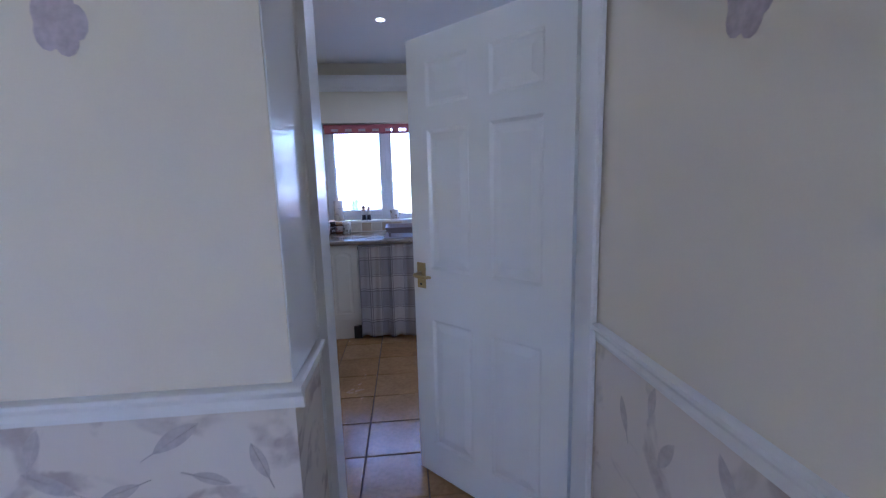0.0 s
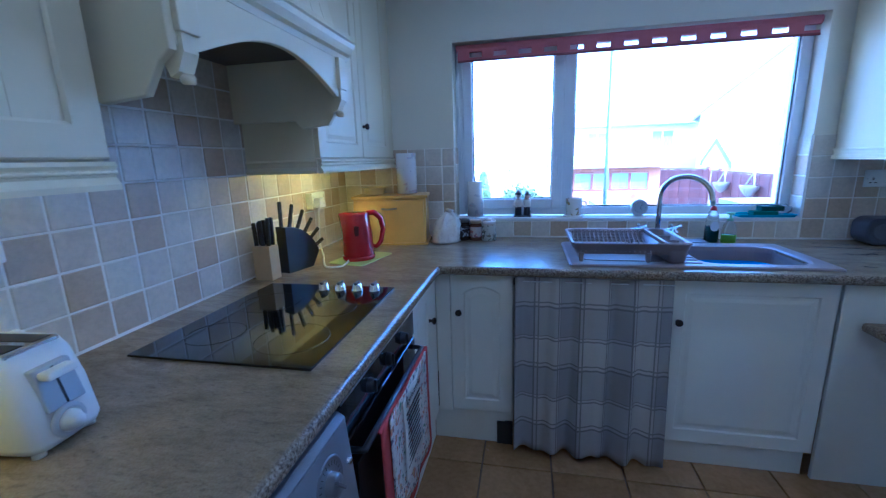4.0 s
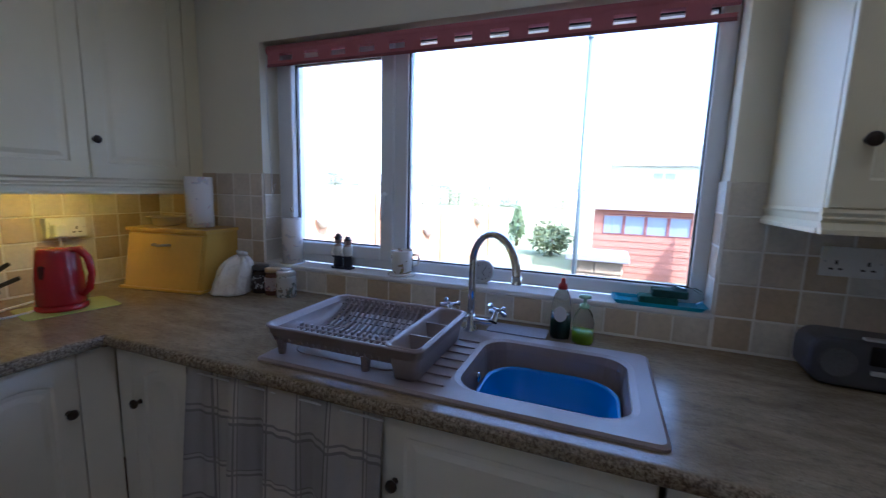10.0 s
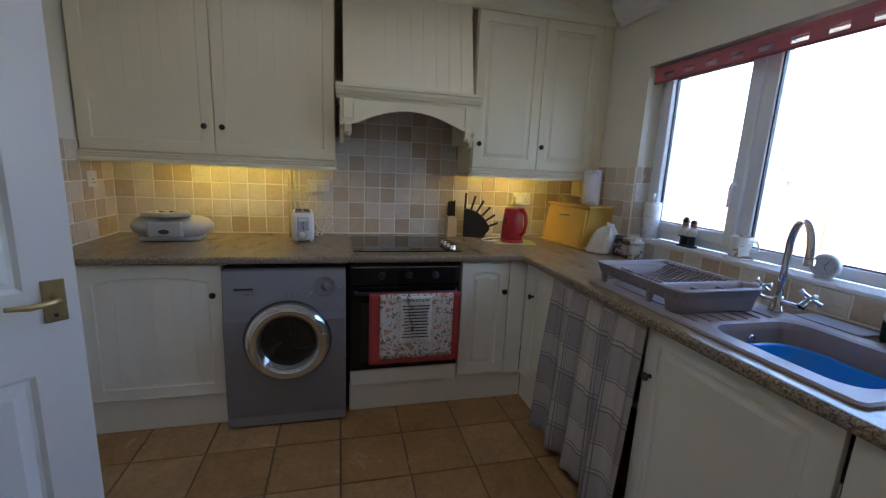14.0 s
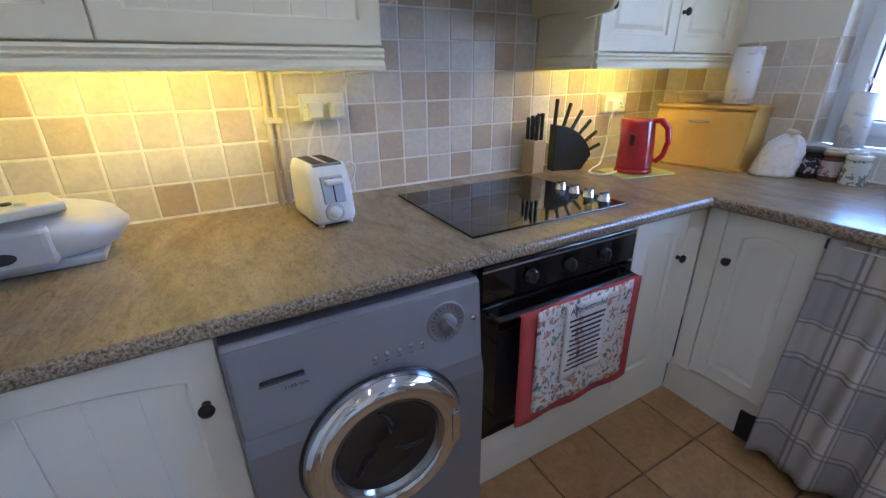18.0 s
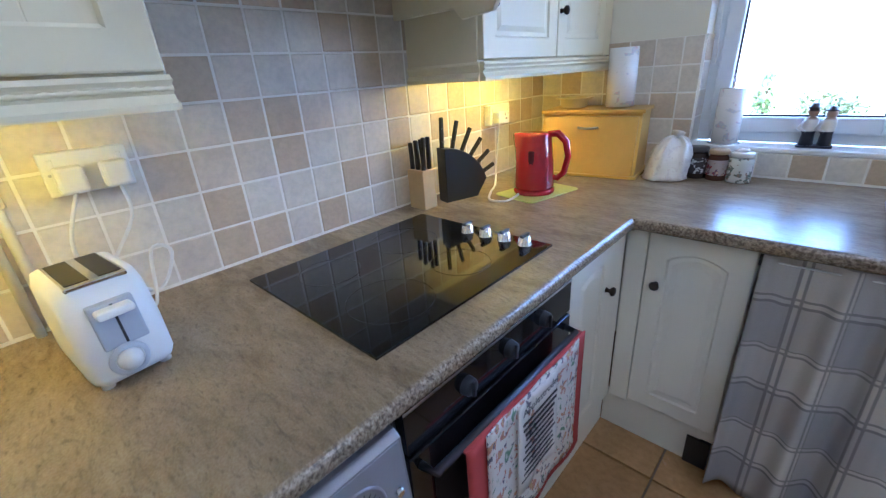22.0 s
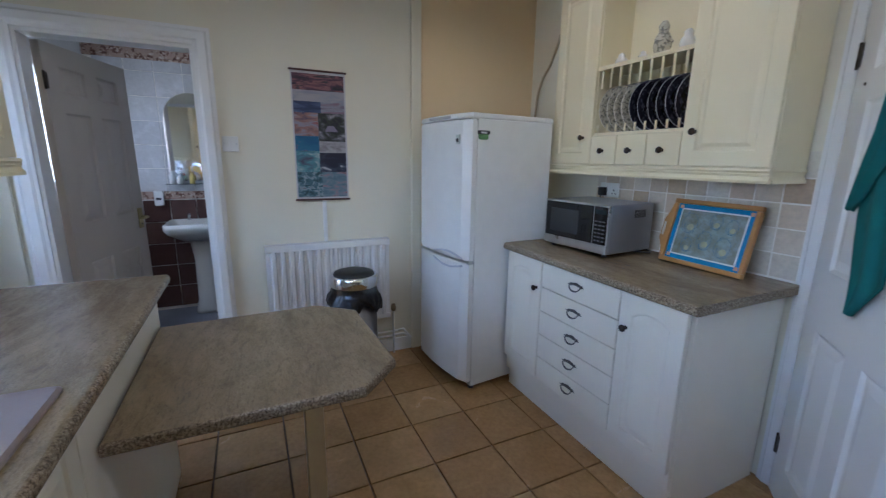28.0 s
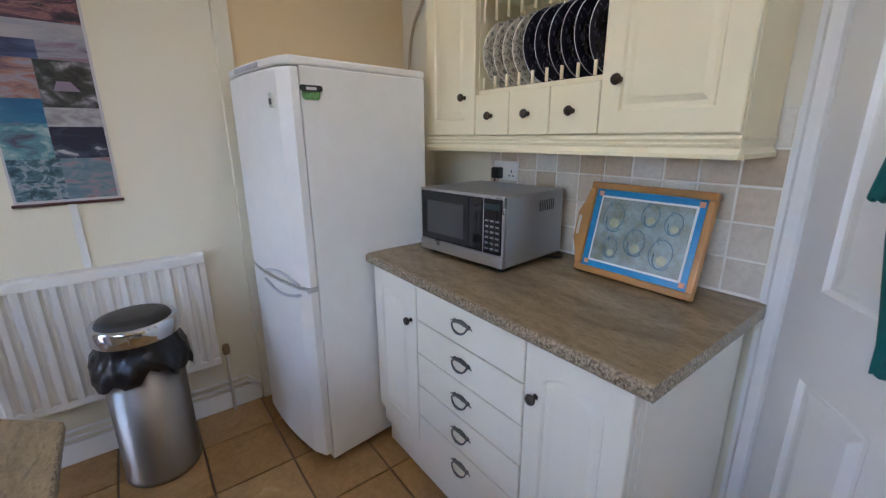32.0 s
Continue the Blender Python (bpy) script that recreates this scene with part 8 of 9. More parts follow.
def leaf_print(m, size, turn, w=0.36):
    u = thing("leaf_print", "faded grey leaf printed on the dado paper", "wall decal", m, "dado leaf prints")
    bm = B()
    pts = [(size * (q - 0.5), size * w * math.sin(math.pi * q) ** 0.8 * 0.5) for q in [i / 9 for i in range(10)]]
    pts += [(x, -z * 0.8) for x, z in pts[-2:0:-1]]
    c, s = math.cos(radians(turn)), math.sin(radians(turn))
    prism(bm, [(x * c - z * s, x * s + z * c) for x, z in pts], "y", -0.0009, -0.0004)
    part("blade", bm, LEAF_, u)
    bm = B()
    tube(bm, [(-size * 0.75 * c, -0.0007, -size * 0.75 * s), (size * 0.45 * c, -0.0010, size * 0.45 * s)], 0.0012, 5)
    part("stem", bm, LEAF_, u)


for x, z, size, turn in ((-0.80, 0.86, 0.10, 70), (-0.505, 0.862, 0.125, 32), (-0.44, 0.755, 0.09, -20), (-0.78, 0.775, 0.12, 150), (-0.33, 0.79, 0.10, 110), (-0.64, 0.74, 0.10, 200), (-1.05, 0.82, 0.12, 40)):
    leaf_print(Matrix.Translation((x, HY - 0.003, z)), size, turn)
for y, z, size, turn in ((0.98, 0.77, 0.10, 110), (0.80, 0.77, 0.11, 60), (0.62, 0.84, 0.11, 120), (0.86, 0.87, 0.09, 80), (0.46, 0.72, 0.12, 60), (0.28, 0.85, 0.12, 130)):
    leaf_print(Matrix.Translation((HWR - 0.003, y, z)) @ pose(0, 0, 0, 0, 0, -90), size, turn)

# ---- bathroom beyond the doorway ----
BX0, BX1, BYA, BYB = XE + T, 4.2, 2.75, YN + 0.06
BTILE = tile_mat("pale_bathroom_tile", [(0.0, (0.55, 0.55, 0.57)), (1.0, (0.64, 0.64, 0.65))], 0.25, 0.1, 5)
BDARK = tile_mat("dark_brown_tile", [(0.0, (0.075, 0.035, 0.03)), (1.0, (0.115, 0.06, 0.05))], 0.2, 0.15, 6)
bwall = wall("wall_bathroom_back", "bathroom wall, brown tiles below a border and pale above", [((BX1, BYA - 0.1, 0), (BX1 + 0.1, BYB + 0.1, ZC))], GROUT)
wall("wall_bathroom_sides", "pale bathroom side walls", [((BX0, BYA - 0.1, 0), (BX1, BYA, ZC)), ((BX0, BYB, 0), (3.0, BYB + 0.1, ZC)), ((3.7, BYB, 0), (BX1, BYB + 0.1, ZC)), ((3.0, BYB, 0), (3.7, BYB + 0.1, 1.2)), ((3.0, BYB, 2.0), (3.7, BYB + 0.1, ZC))], surf("pale_bath_paint", (0.60, 0.60, 0.60), 0.6))
bm = B()
box(bm, (BX0, BYA, -0.011), (BX1, BYB, 0.0))
box(bm, (XE, BY0, -0.011), (BX0, BY1, 0.0))
solid("floor_bathroom", bm, surf("slate_blue_vinyl", (0.20, 0.22, 0.27), 0.4, vary=0.15, scale=8), "slate blue bathroom vinyl floor", "floor", kind="structure")
tc_ = {}
for i in range(8):
    y0 = BYA + i * 0.205
    for k in range(12):
        z0 = 0.002 + k * 0.2
        if y0 + 0.2 > BYB + 0.02:
            continue
        dark = z0 < 0.95
        key = dark
        if key not in tc_:
            tc_[key] = tile_mesh("bath_tile", 0.2, 0.195, 0.007, 0.002, BDARK if dark else BTILE)
        ob = new("wall_tile", tc_[key])
        ob.matrix_basis = Matrix.Translation((BX1, y0 + 0.1025, z0 + 0.0985 + (0.1 if not dark else 0.025))) @ pose(0, 0, 0, 0, -90, 0) @ pose(0, 0, 0, 0, 0, 90)
        ob.parent = bwall
BORD = decal_mat("brown_shell_border", (0.42, 0.30, 0.24), ((0.10, 0.05, 0.04), (0.25, 0.14, 0.10), (0.6, 0.5, 0.42)), 22, 0.48)
for z0, z1 in ((1.03, 1.10), (2.19, 2.30)):
    bm = B()
    box(bm, (BX1 - 0.0105, BYA, z0), (BX1 - 0.001, BYB, z1), 0.002)
    solid("trim_tile_border", bm, BORD, "brown patterned border tile strip", "border", kind="structure")
MIRROR = surf("silvered_mirror", (0.86, 0.87, 0.88), 0.02, metal=1.0, vary=0.0, relief=0)
mr = thing("arched_mirror", "frameless arched wall mirror above the basin", "mirror", pose(BX1 - 0.010, 0, 0))
def arch_outline(y0, y1, z0, zs, zt):
    return [(y0, z0), (y1, z0), (y1, zs)] + [((y0 + y1) / 2 + (y1 - y0) / 2 * math.cos(math.pi * i / 14), zs + (zt - zs) * math.sin(math.pi * i / 14)) for i in range(1, 14)] + [(y0, zs)]
bm = B()
prism(bm, arch_outline(3.53, 3.955, 1.195, 1.72, 1.95), "x", -0.006, 0.0, 0.002, 1)
part("glass", bm, MIRROR, mr)
bm = B()
box(bm, (-0.11, 3.50, 1.165), (0.0, 3.98, 1.171), 0.001)
solid("glass_shelf", bm, glass_mat("pale_glass_shelf", (0.85, 0.93, 0.92), 0.02), "small glass shelf under the mirror", "shelf", m=pose(BX1 - 0.011, 0, 0))
for y, c, h in ((3.93, (0.7, 0.7, 0.68), 0.11), (3.87, (0.6, 0.62, 0.6), 0.08), (3.78, (0.55, 0.4, 0.12), 0.1)):
    bm = B()
    lathe(bm, [(0, 0), (0.022, 0), (0.022, h * 0.7), (0.01, h * 0.8), (0.01, h), (0, h)], n=14)
    solid("toiletry_bottle", bm, surf("toiletry_%d" % int(h * 1000), c, 0.3), "small toiletry bottle on the glass shelf", "bottle", "toiletries on the shelf", m=pose(BX1 - 0.07, y, 1.1715))
bs = thing("pedestal_basin", "white pedestal washbasin against brown tiles", "basin", pose(BX1 - 0.012, 3.74, 0))
bm = B()
o = rounded(0.42, 0.52, 0.06, 5, -0.21, 0.0)
f = lambda s, z: [((x + 0.21) * s - 0.21 + (1 - s) * 0.16, y * s, z) for x, y in o]
loft(bm, [f(0.55, 0.68), f(0.92, 0.76), f(1.0, 0.80), f(1.0, 0.845), f(0.96, 0.85), f(0.84, 0.845), f(0.74, 0.80), f(0.45, 0.72)])
part("bowl", bm, CHINA, bs)
bm = B()
o2 = rounded(0.16, 0.19, 0.06, 5, -0.14, 0.0)
g_ = lambda s, z: [((x + 0.14) * s - 0.14, y * s, z) for x, y in o2]
loft(bm, [g_(1.2, 0.0), g_(1.15, 0.03), g_(0.9, 0.12), g_(0.85, 0.5), g_(1.1, 0.70)])
part("pedestal", bm, CHINA, bs)
for y in (-0.1, 0.1):
    bm = B()
    tube(bm, [(-0.05, y, 0.845), (-0.05, y, 0.90), (-0.09, y * 0.9, 0.905), (-0.13, y * 0.85, 0.89)], 0.011, 10)
    part("pillar_tap", bm, CHROME, bs)
sd = thing("soap_dispenser", "white wall soap dispenser on brown tiles", "dispenser", pose(BX1 - 0.012, 4.05, 0.98))
bm = B()
box(bm, (-0.06, -0.035, 0.0), (0.0, 0.035, 0.13), 0.01)
part("case", bm, WHITEPL, sd)
bm = B()
box(bm, (-0.062, -0.02, 0.05), (-0.058, 0.02, 0.07), 0.001)
part("window", bm, INK, sd)
bwn = thing("window_2", "small white bathroom window with frosted pane", "window", pose(0, 0, 0), kind="structure")
for a, b in (((3.0, 1.2), (3.04, 2.0)), ((3.66, 1.2), (3.7, 2.0)), ((3.04, 1.2), (3.66, 1.24)), ((3.04, 1.96), (3.66, 2.0))):
    bm = B()
    box(bm, (a[0], BYB + 0.02, a[1]), (b[0], BYB + 0.07, b[1]), 0.003)
    part("frame_bar", bm, UPVC, bwn)
bm = B()
box(bm, (3.04, BYB + 0.04, 1.24), (3.66, BYB + 0.044, 1.96))
part("pane", bm, OBSCURE, bwn).visible_shadow = False

# ---- garden and neighbours outside the window ----
GZ = -0.35
CONC = surf("pale_concrete_paving", (0.36, 0.35, 0.34), 0.9, vary=0.15, scale=1.2, grain=40, relief=0.5)
GRASS = surf("lawn_green", (0.30, 0.31, 0.13), 0.95, vary=0.35, scale=1.5, grain=60, relief=0.8)
REDW = surf("red_stained_timber", (0.20, 0.072, 0.056), 0.8, vary=0.15, scale=3, grain=60, relief=0.4, rnd=0.12)
ORANGEW = surf("orange_stained_timber", (0.52, 0.29, 0.16), 0.8, vary=0.15, scale=3, grain=60, relief=0.4, rnd=0.10)
PALEW = surf("pale_buff_timber", (0.55, 0.47, 0.33), 0.85, vary=0.15, scale=3, grain=60, relief=0.4, rnd=0.10)
STONE = surf("buff_walling_stone", (0.42, 0.315, 0.19), 0.85, vary=0.2, scale=14, grain=80, relief=0.8, rnd=0.25)
MORTAR = surf("sandy_mortar", (0.24, 0.19, 0.13), 0.95, vary=0.15)
RENDER = surf("pale_house_render", (0.78, 0.76, 0.72), 0.9, vary=0.06, scale=1, grain=40, relief=0.4)
ROOF = surf("grey_brown_roof_tile", (0.30, 0.28, 0.265), 0.9, vary=0.2, scale=3, grain=30, relief=0.6)
WHITEP = surf("white_painted_timber", (0.74, 0.73, 0.70), 0.6, vary=0.06)
bm = B()
prism(bm, [(-300, -300), (300, -300), (300, 600), (-300, 600)], "z", GZ - 0.3, GZ)
solid("ground", bm, GRASS, "rough green lawn running to the horizon", "ground", kind="structure")
bm = B()
box(bm, (-3.0, 4.71, GZ), (3.9, 11.9, GZ + 0.02))
solid("pavement", bm, surf("worn_grey_tarmac", (0.115, 0.113, 0.11), 0.9, vary=0.25, scale=1.2, grain=60, relief=0.6), "worn grey tarmac garden yard", "paving", kind="structure")

def stone_block(parent, x0, x1, y0, y1, z0, z1, ch=0.125):
    """A pier or wall of coursed stone: a core with single stones standing proud on every side."""
    bm = B()
    box(bm, (x0 + 0.012, y0 + 0.012, z0), (x1 - 0.012, y1 - 0.012, z1))
    part("mortar_core", bm, MORTAR, parent)
    n = max(1, round((z1 - z0) / ch))
    h = (z1 - z0) / n
    for k in range(n):
        for a0, a1, ax in ((x0, x1, "x"), (y0, y1, "y")):
            m = max(1, round((a1 - a0) / 0.26))
            cuts = [a0] + [a0 + (a1 - a0) * (j + (0.5 if k % 2 else 0.0)) / m + random.uniform(-0.03, 0.03) for j in range(0 if k % 2 else 1, m)] + [a1]
            for u, v in zip(cuts, cuts[1:]):
                if v - u < 0.03:
                    continue
                for side in ((y0, 1), (y1, -1)) if ax == "x" else ((x0, 1), (x1, -1)):
                    if side[1] == -1 and ax == "x":
                        continue
                    q, s = side
                    bm = B()
                    d = random.uniform(0.0, 0.006)
                    if ax == "x":
                        box(bm, (u + 0.006, q + d, z0 + k * h + 0.006), (v - 0.006, q + 0.03, z0 + (k + 1) * h - 0.006), 0.005, 1)
                    else:
                        box(bm, (q + s * d, u + 0.006, z0 + k * h + 0.006), (q + s * 0.03, v - 0.006, z0 + (k + 1) * h - 0.006), 0.005, 1)
                    part("stone", bm, STONE, parent)


def coping(parent, x0, x1, y0, y1, z):
    bm = B()
    box(bm, (x0 - 0.05, y0 - 0.05, z), (x1 + 0.05, y1 + 0.05, z + 0.06), 0.008)
    part("coping", bm, CONC, parent)


gw = thing("garden_wall", "low buff stone garden wall with square capped piers", "garden wall", pose(0, 0, 0))
for x0, x1, z in ((0.46, 0.92, 0.79), (1.95, 2.40, 0.79)):
    stone_block(gw, x0, x1, 6.95, 7.36, GZ + 0.02, z)
    coping(gw, x0, x1, 6.95, 7.36, z)
stone_block(gw, -3.4, 0.46, 7.02, 7.28, GZ + 0.02, 0.28)
coping(gw, -3.4, 0.40, 7.02, 7.28, 0.28)
stone_block(gw, 2.40, 3.8, 7.02, 7.28, GZ + 0.02, 0.55)
coping(gw, 2.45, 3.8, 7.02, 7.28, 0.55)

def fence_run(label, p0, p1, z0, z1, mat, n_boards):
    """A boarded fence between two points."""
    f = thing("fence", label, "fence", pose(0, 0, 0), "garden fences")
    a, b = Vector((*p0, 0)), Vector((*p1, 0))
    d = b - a
    ang = math.degrees(math.atan2(d.y, d.x))
    L = d.length
    base = Matrix.Translation((*p0, 0)) @ pose(0, 0, 0, 0, 0, ang)
    for i in range(n_boards):
        bm = B()
        s = L / n_boards
        box(bm, (i * s + 0.003, -0.012 + 0.006 * (i % 2), z0 + random.uniform(0, 0.01)), ((i + 1) * s - 0.003, 0.006 + 0.006 * (i % 2), z1 - random.uniform(0, 0.012)), m=base)
        part("board", bm, mat, f)
    for i in range(int(L / 1.8) + 1):
        bm = B()
        box(bm, (min(i * 1.8, L - 0.09), -0.06, z0 - 0.05), (min(i * 1.8, L - 0.09) + 0.09, -0.0135, z1 + 0.06), 0.004, 1, m=base)
        part("post", bm, mat, f)
    bm = B()
    box(bm, (0, -0.02, z1), (L, 0.02, z1 + 0.025), m=base)
    part("capping", bm, mat, f)
    return f


fence_run("tall red stained boarded fence beside the yard", (3.75, 5.2), (3.25, 8.9), GZ, 1.20, REDW, 26)
fence_run("lower red stained boarded fence near the gate", (3.25, 8.9), (3.20, 11.0), GZ, 1.02, REDW, 15)
fence_run("red stained fence panel beside the shed", (3.15, 11.0), (2.55, 12.0), GZ, 1.05, REDW, 9)
fence_run("orange stained boarded fence across the garden", (-5.6, 5.4), (-3.76, 10.6), GZ, 1.30, ORANGEW, 38)
fence_run("lower orange stained boarded fence beside the lawn", (-3.76, 10.6), (-2.14, 14.0), GZ, 0.95, ORANGEW, 26)
fence_run("pale buff boarded fence at the garden end", (-13.0, 22.0), (1.8, 25.0), GZ, 0.55, PALEW, 80)
gt = thing("picket_gate", "low white boarded gate with notched top in the yard", "gate", pose(0, 0, 0))
GA = math.degrees(math.atan2(-0.5, 0.42))
for i in range(9):
    bm = B()
    top_ = 0.50 + 0.045 * (i % 2)
    box(bm, (i * 0.0725 + 0.001, -0.009, GZ + 0.04), (i * 0.0725 + 0.0715, 0.009, top_), 0.003, 1, m=pose(2.60, 9.42, 0, 0, 0, GA))
    part("picket", bm, WHITEP, gt)
for z in (-0.1, 0.3):
    bm = B()
    box(bm, (0.0, 0.0095, z - 0.03), (0.65, 0.03, z + 0.03), m=pose(2.60, 9.42, 0, 0, 0, GA))
    part("rail", bm, WHITEP, gt)


def leaves(c, r, n, squash=1.0, size=0.05):
    """A crown of many small leaf blades with an uneven outline."""
    rng = random.Random(int(abs(c[0]) * 100 + abs(c[1]) * 10))
    verts, faces = [], []
    for i in range(n):
        d = Vector((rng.gauss(0, 1), rng.gauss(0, 1), rng.gauss(0, 1))).normalized()
        rr = r * (0.45 + 0.6 * rng.random() ** 0.5) * (1 + 0.25 * math.sin(3 * d.x + 5 * d.y) * math.cos(4 * d.z))
        p = Vector(c) + Vector((d.x * rr, d.y * rr, d.z * rr * squash))
        a = Vector((rng.gauss(0, 1), rng.gauss(0, 1), rng.gauss(0, 1))).normalized() * size
        b = a.cross(d).normalized() * size * 0.5
        k = len(verts)
        verts += [p - a, p + b, p + a, p - b]
        faces.append((k, k + 1, k + 2, k + 3))
    return verts, faces


def tree_thing(name, label, x, y, h, r, col, n=900, squash=1.5):
    t = thing(name, label, "tree", pose(x, y, GZ))
    bm = B()
    tube(bm, [(0, 0, 0), (0.02, 0.01, h * 0.3), (0.0, 0.03, h * 0.6), (0.01, 0, h * 0.85)], [0.06, 0.045, 0.03, 0.012], 8)
    for a in range(4):
        tube(bm, [(0, 0, h * (0.35 + 0.1 * a)), (r * 0.5 * math.cos(a * 1.7), r * 0.5 * math.sin(a * 1.7), h * (0.5 + 0.1 * a))], [0.02, 0.006], 6)
    part("trunk", bm, surf("bark", (0.10, 0.07, 0.05), 0.9, vary=0.3), t)
    v, f = leaves((0, 0, h * 0.58), r, n, squash, 0.07)
    if name == "conifer":
        lo_, hi_ = min(p.z for p in v), max(p.z for p in v)
        for p in v:
            q = 1.15 - 1.0 * (p.z - lo_) / (hi_ - lo_)
            p.x, p.y = p.x * q, p.y * q
    me = bpy.data.meshes.new("crown")
    me.from_pydata(v, [], f)
    me.materials.append(surf("foliage_%d" % int(x * 10), col, 0.7, vary=0.35, scale=6, grain=30))
    cr = new("crown", me)
    cr.parent = t
    return t


tree_thing("conifer", "slim dark green garden conifer", -1.85, 16.3, 1.4, 0.33, (0.13, 0.19, 0.07), 900, 1.9)
tree_thing("shrub", "rounded green garden shrub by the shed", -0.57, 14.7, 0.85, 0.55, (0.16, 0.20, 0.08), 900, 0.8)
tree_thing("tree", "distant leafy tree above the fences", -14.0, 40.0, 6.5, 2.4, (0.2, 0.23, 0.14), 1200, 1.1)
# hanging baskets on the red fence
for x, y, z in ((3.10, 10.3, 0.66), (3.12, 9.35, 0.66), (3.32, 7.9, 0.72), (-4.12, 9.2, 0.62), (-3.10, 11.8, 0.30), (-2.32, 13.4, 0.52)):
    u = thing("wall_basket", "wire half basket hung on the fence boards", "hanging basket", pose(x, y, z), "fence baskets")
    bm = B()
    lathe(bm, [(0, 0), (0.04, 0.015), (0.08, 0.06), (0.12, 0.13), (0.14, 0.19), (0.128, 0.19), (0.10, 0.12)], n=14)
    part("basket", bm, surf("pale_coir", (0.50, 0.42, 0.33), 0.9, vary=0.2), u)
    bm = B()
    tube(bm, [(0.0, -0.13, 0.19), (0.05, 0.0, 0.42), (0.0, 0.13, 0.19)], 0.009, 6)
    part("hanger", bm, WHITEP, u)
# shed
sh = thing("garden_shed", "red stained timber garden shed with a row of white windows", "shed", pose(0.55, 12.3, GZ))
SHEDW = surf("red_brown_shed_boards", (0.40, 0.17, 0.10), 0.8, vary=0.15, scale=3, grain=60, relief=0.4, rnd=0.10)
SW, SD, SHW, SHR = 2.1, 1.9, 1.45, 1.49
for k in range(11):
    z0, z1 = k * SHW / 11, (k + 1) * SHW / 11
    if 0.92 < (z0 + z1) / 2 < 1.36:
        segs = [(0, 0.18), (SW - 0.25, SW)]
    else:
        segs = [(0, SW)]
    for a, b in segs:
        bm = B()
        prism(bm, [(-0.012, z0), (0.0, z1), (0.03, z1), (0.03, z0)], "x", a, b)
        part("cladding_board", bm, SHEDW, sh)
bm = B()
box(bm, (0.0, 0.031, 0.0), (0.04, SD, SHW))
box(bm, (SW - 0.04, 0.031, 0.0), (SW, SD, SHW))
box(bm, (0.041, SD - 0.04, 0), (SW - 0.041, SD, SHW))
part("side_wall", bm, REDW, sh)
for i in range(4):
    x0 = 0.18 + i * (SW - 0.43) / 4
    w = (SW - 0.43) / 4
    wf_ = B()
    for a, b in (((x0, 0.92), (x0 + 0.03, 1.36)), ((x0 + w - 0.03, 0.92), (x0 + w, 1.36)), ((x0 + 0.03, 0.92), (x0 + w - 0.03, 0.95)), ((x0 + 0.03, 1.33), (x0 + w - 0.03, 1.36))):
        box(wf_, (a[0], -0.01, a[1]), (b[0], 0.02, b[1]))
    wn = part("window", wf_, REDW, sh)
    bm = B()
    box(bm, (x0 + 0.03, 0.01, 0.95), (x0 + w - 0.03, 0.014, 1.33))
    part("pane", bm, surf("pale_curtained_pane", (0.27, 0.32, 0.36), 0.15), wn)
bm = B()
loft(bm, [[(-0.12, -0.18, SHW), (SW + 0.12, -0.18, SHW), (SW + 0.12, -0.18, SHW + 0.05), (-0.12, -0.18, SHW + 0.05)], [(-0.12, SD / 2, SHR + 0.2), (SW + 0.12, SD / 2, SHR + 0.2), (SW + 0.12, SD / 2, SHR + 0.25), (-0.12, SD / 2, SHR + 0.25)], [(-0.12, SD + 0.15, SHW), (SW + 0.12, SD + 0.15, SHW), (SW + 0.12, SD + 0.15, SHW + 0.05), (-0.12, SD + 0.15, SHW + 0.05)]], smooth=False)
part("felt_roof", bm, surf("pale_grey_felt", (0.38, 0.37, 0.37), 0.9, vary=0.15), sh)
bm = B()
tube(bm, [(0.50, 6.80, GZ), (0.50, 6.82, 2.75)], [0.024, 0.02], 10)
lathe(bm, [(0.03, 0), (0.03, 0.04), (0, 0.05)], pose(0.50, 6.82, 2.74), 10)
solid("line_post", bm, surf("galvanised_post", (0.16, 0.20, 0.20), 0.5, metal=0.4), "grey metal washing line post", "post")

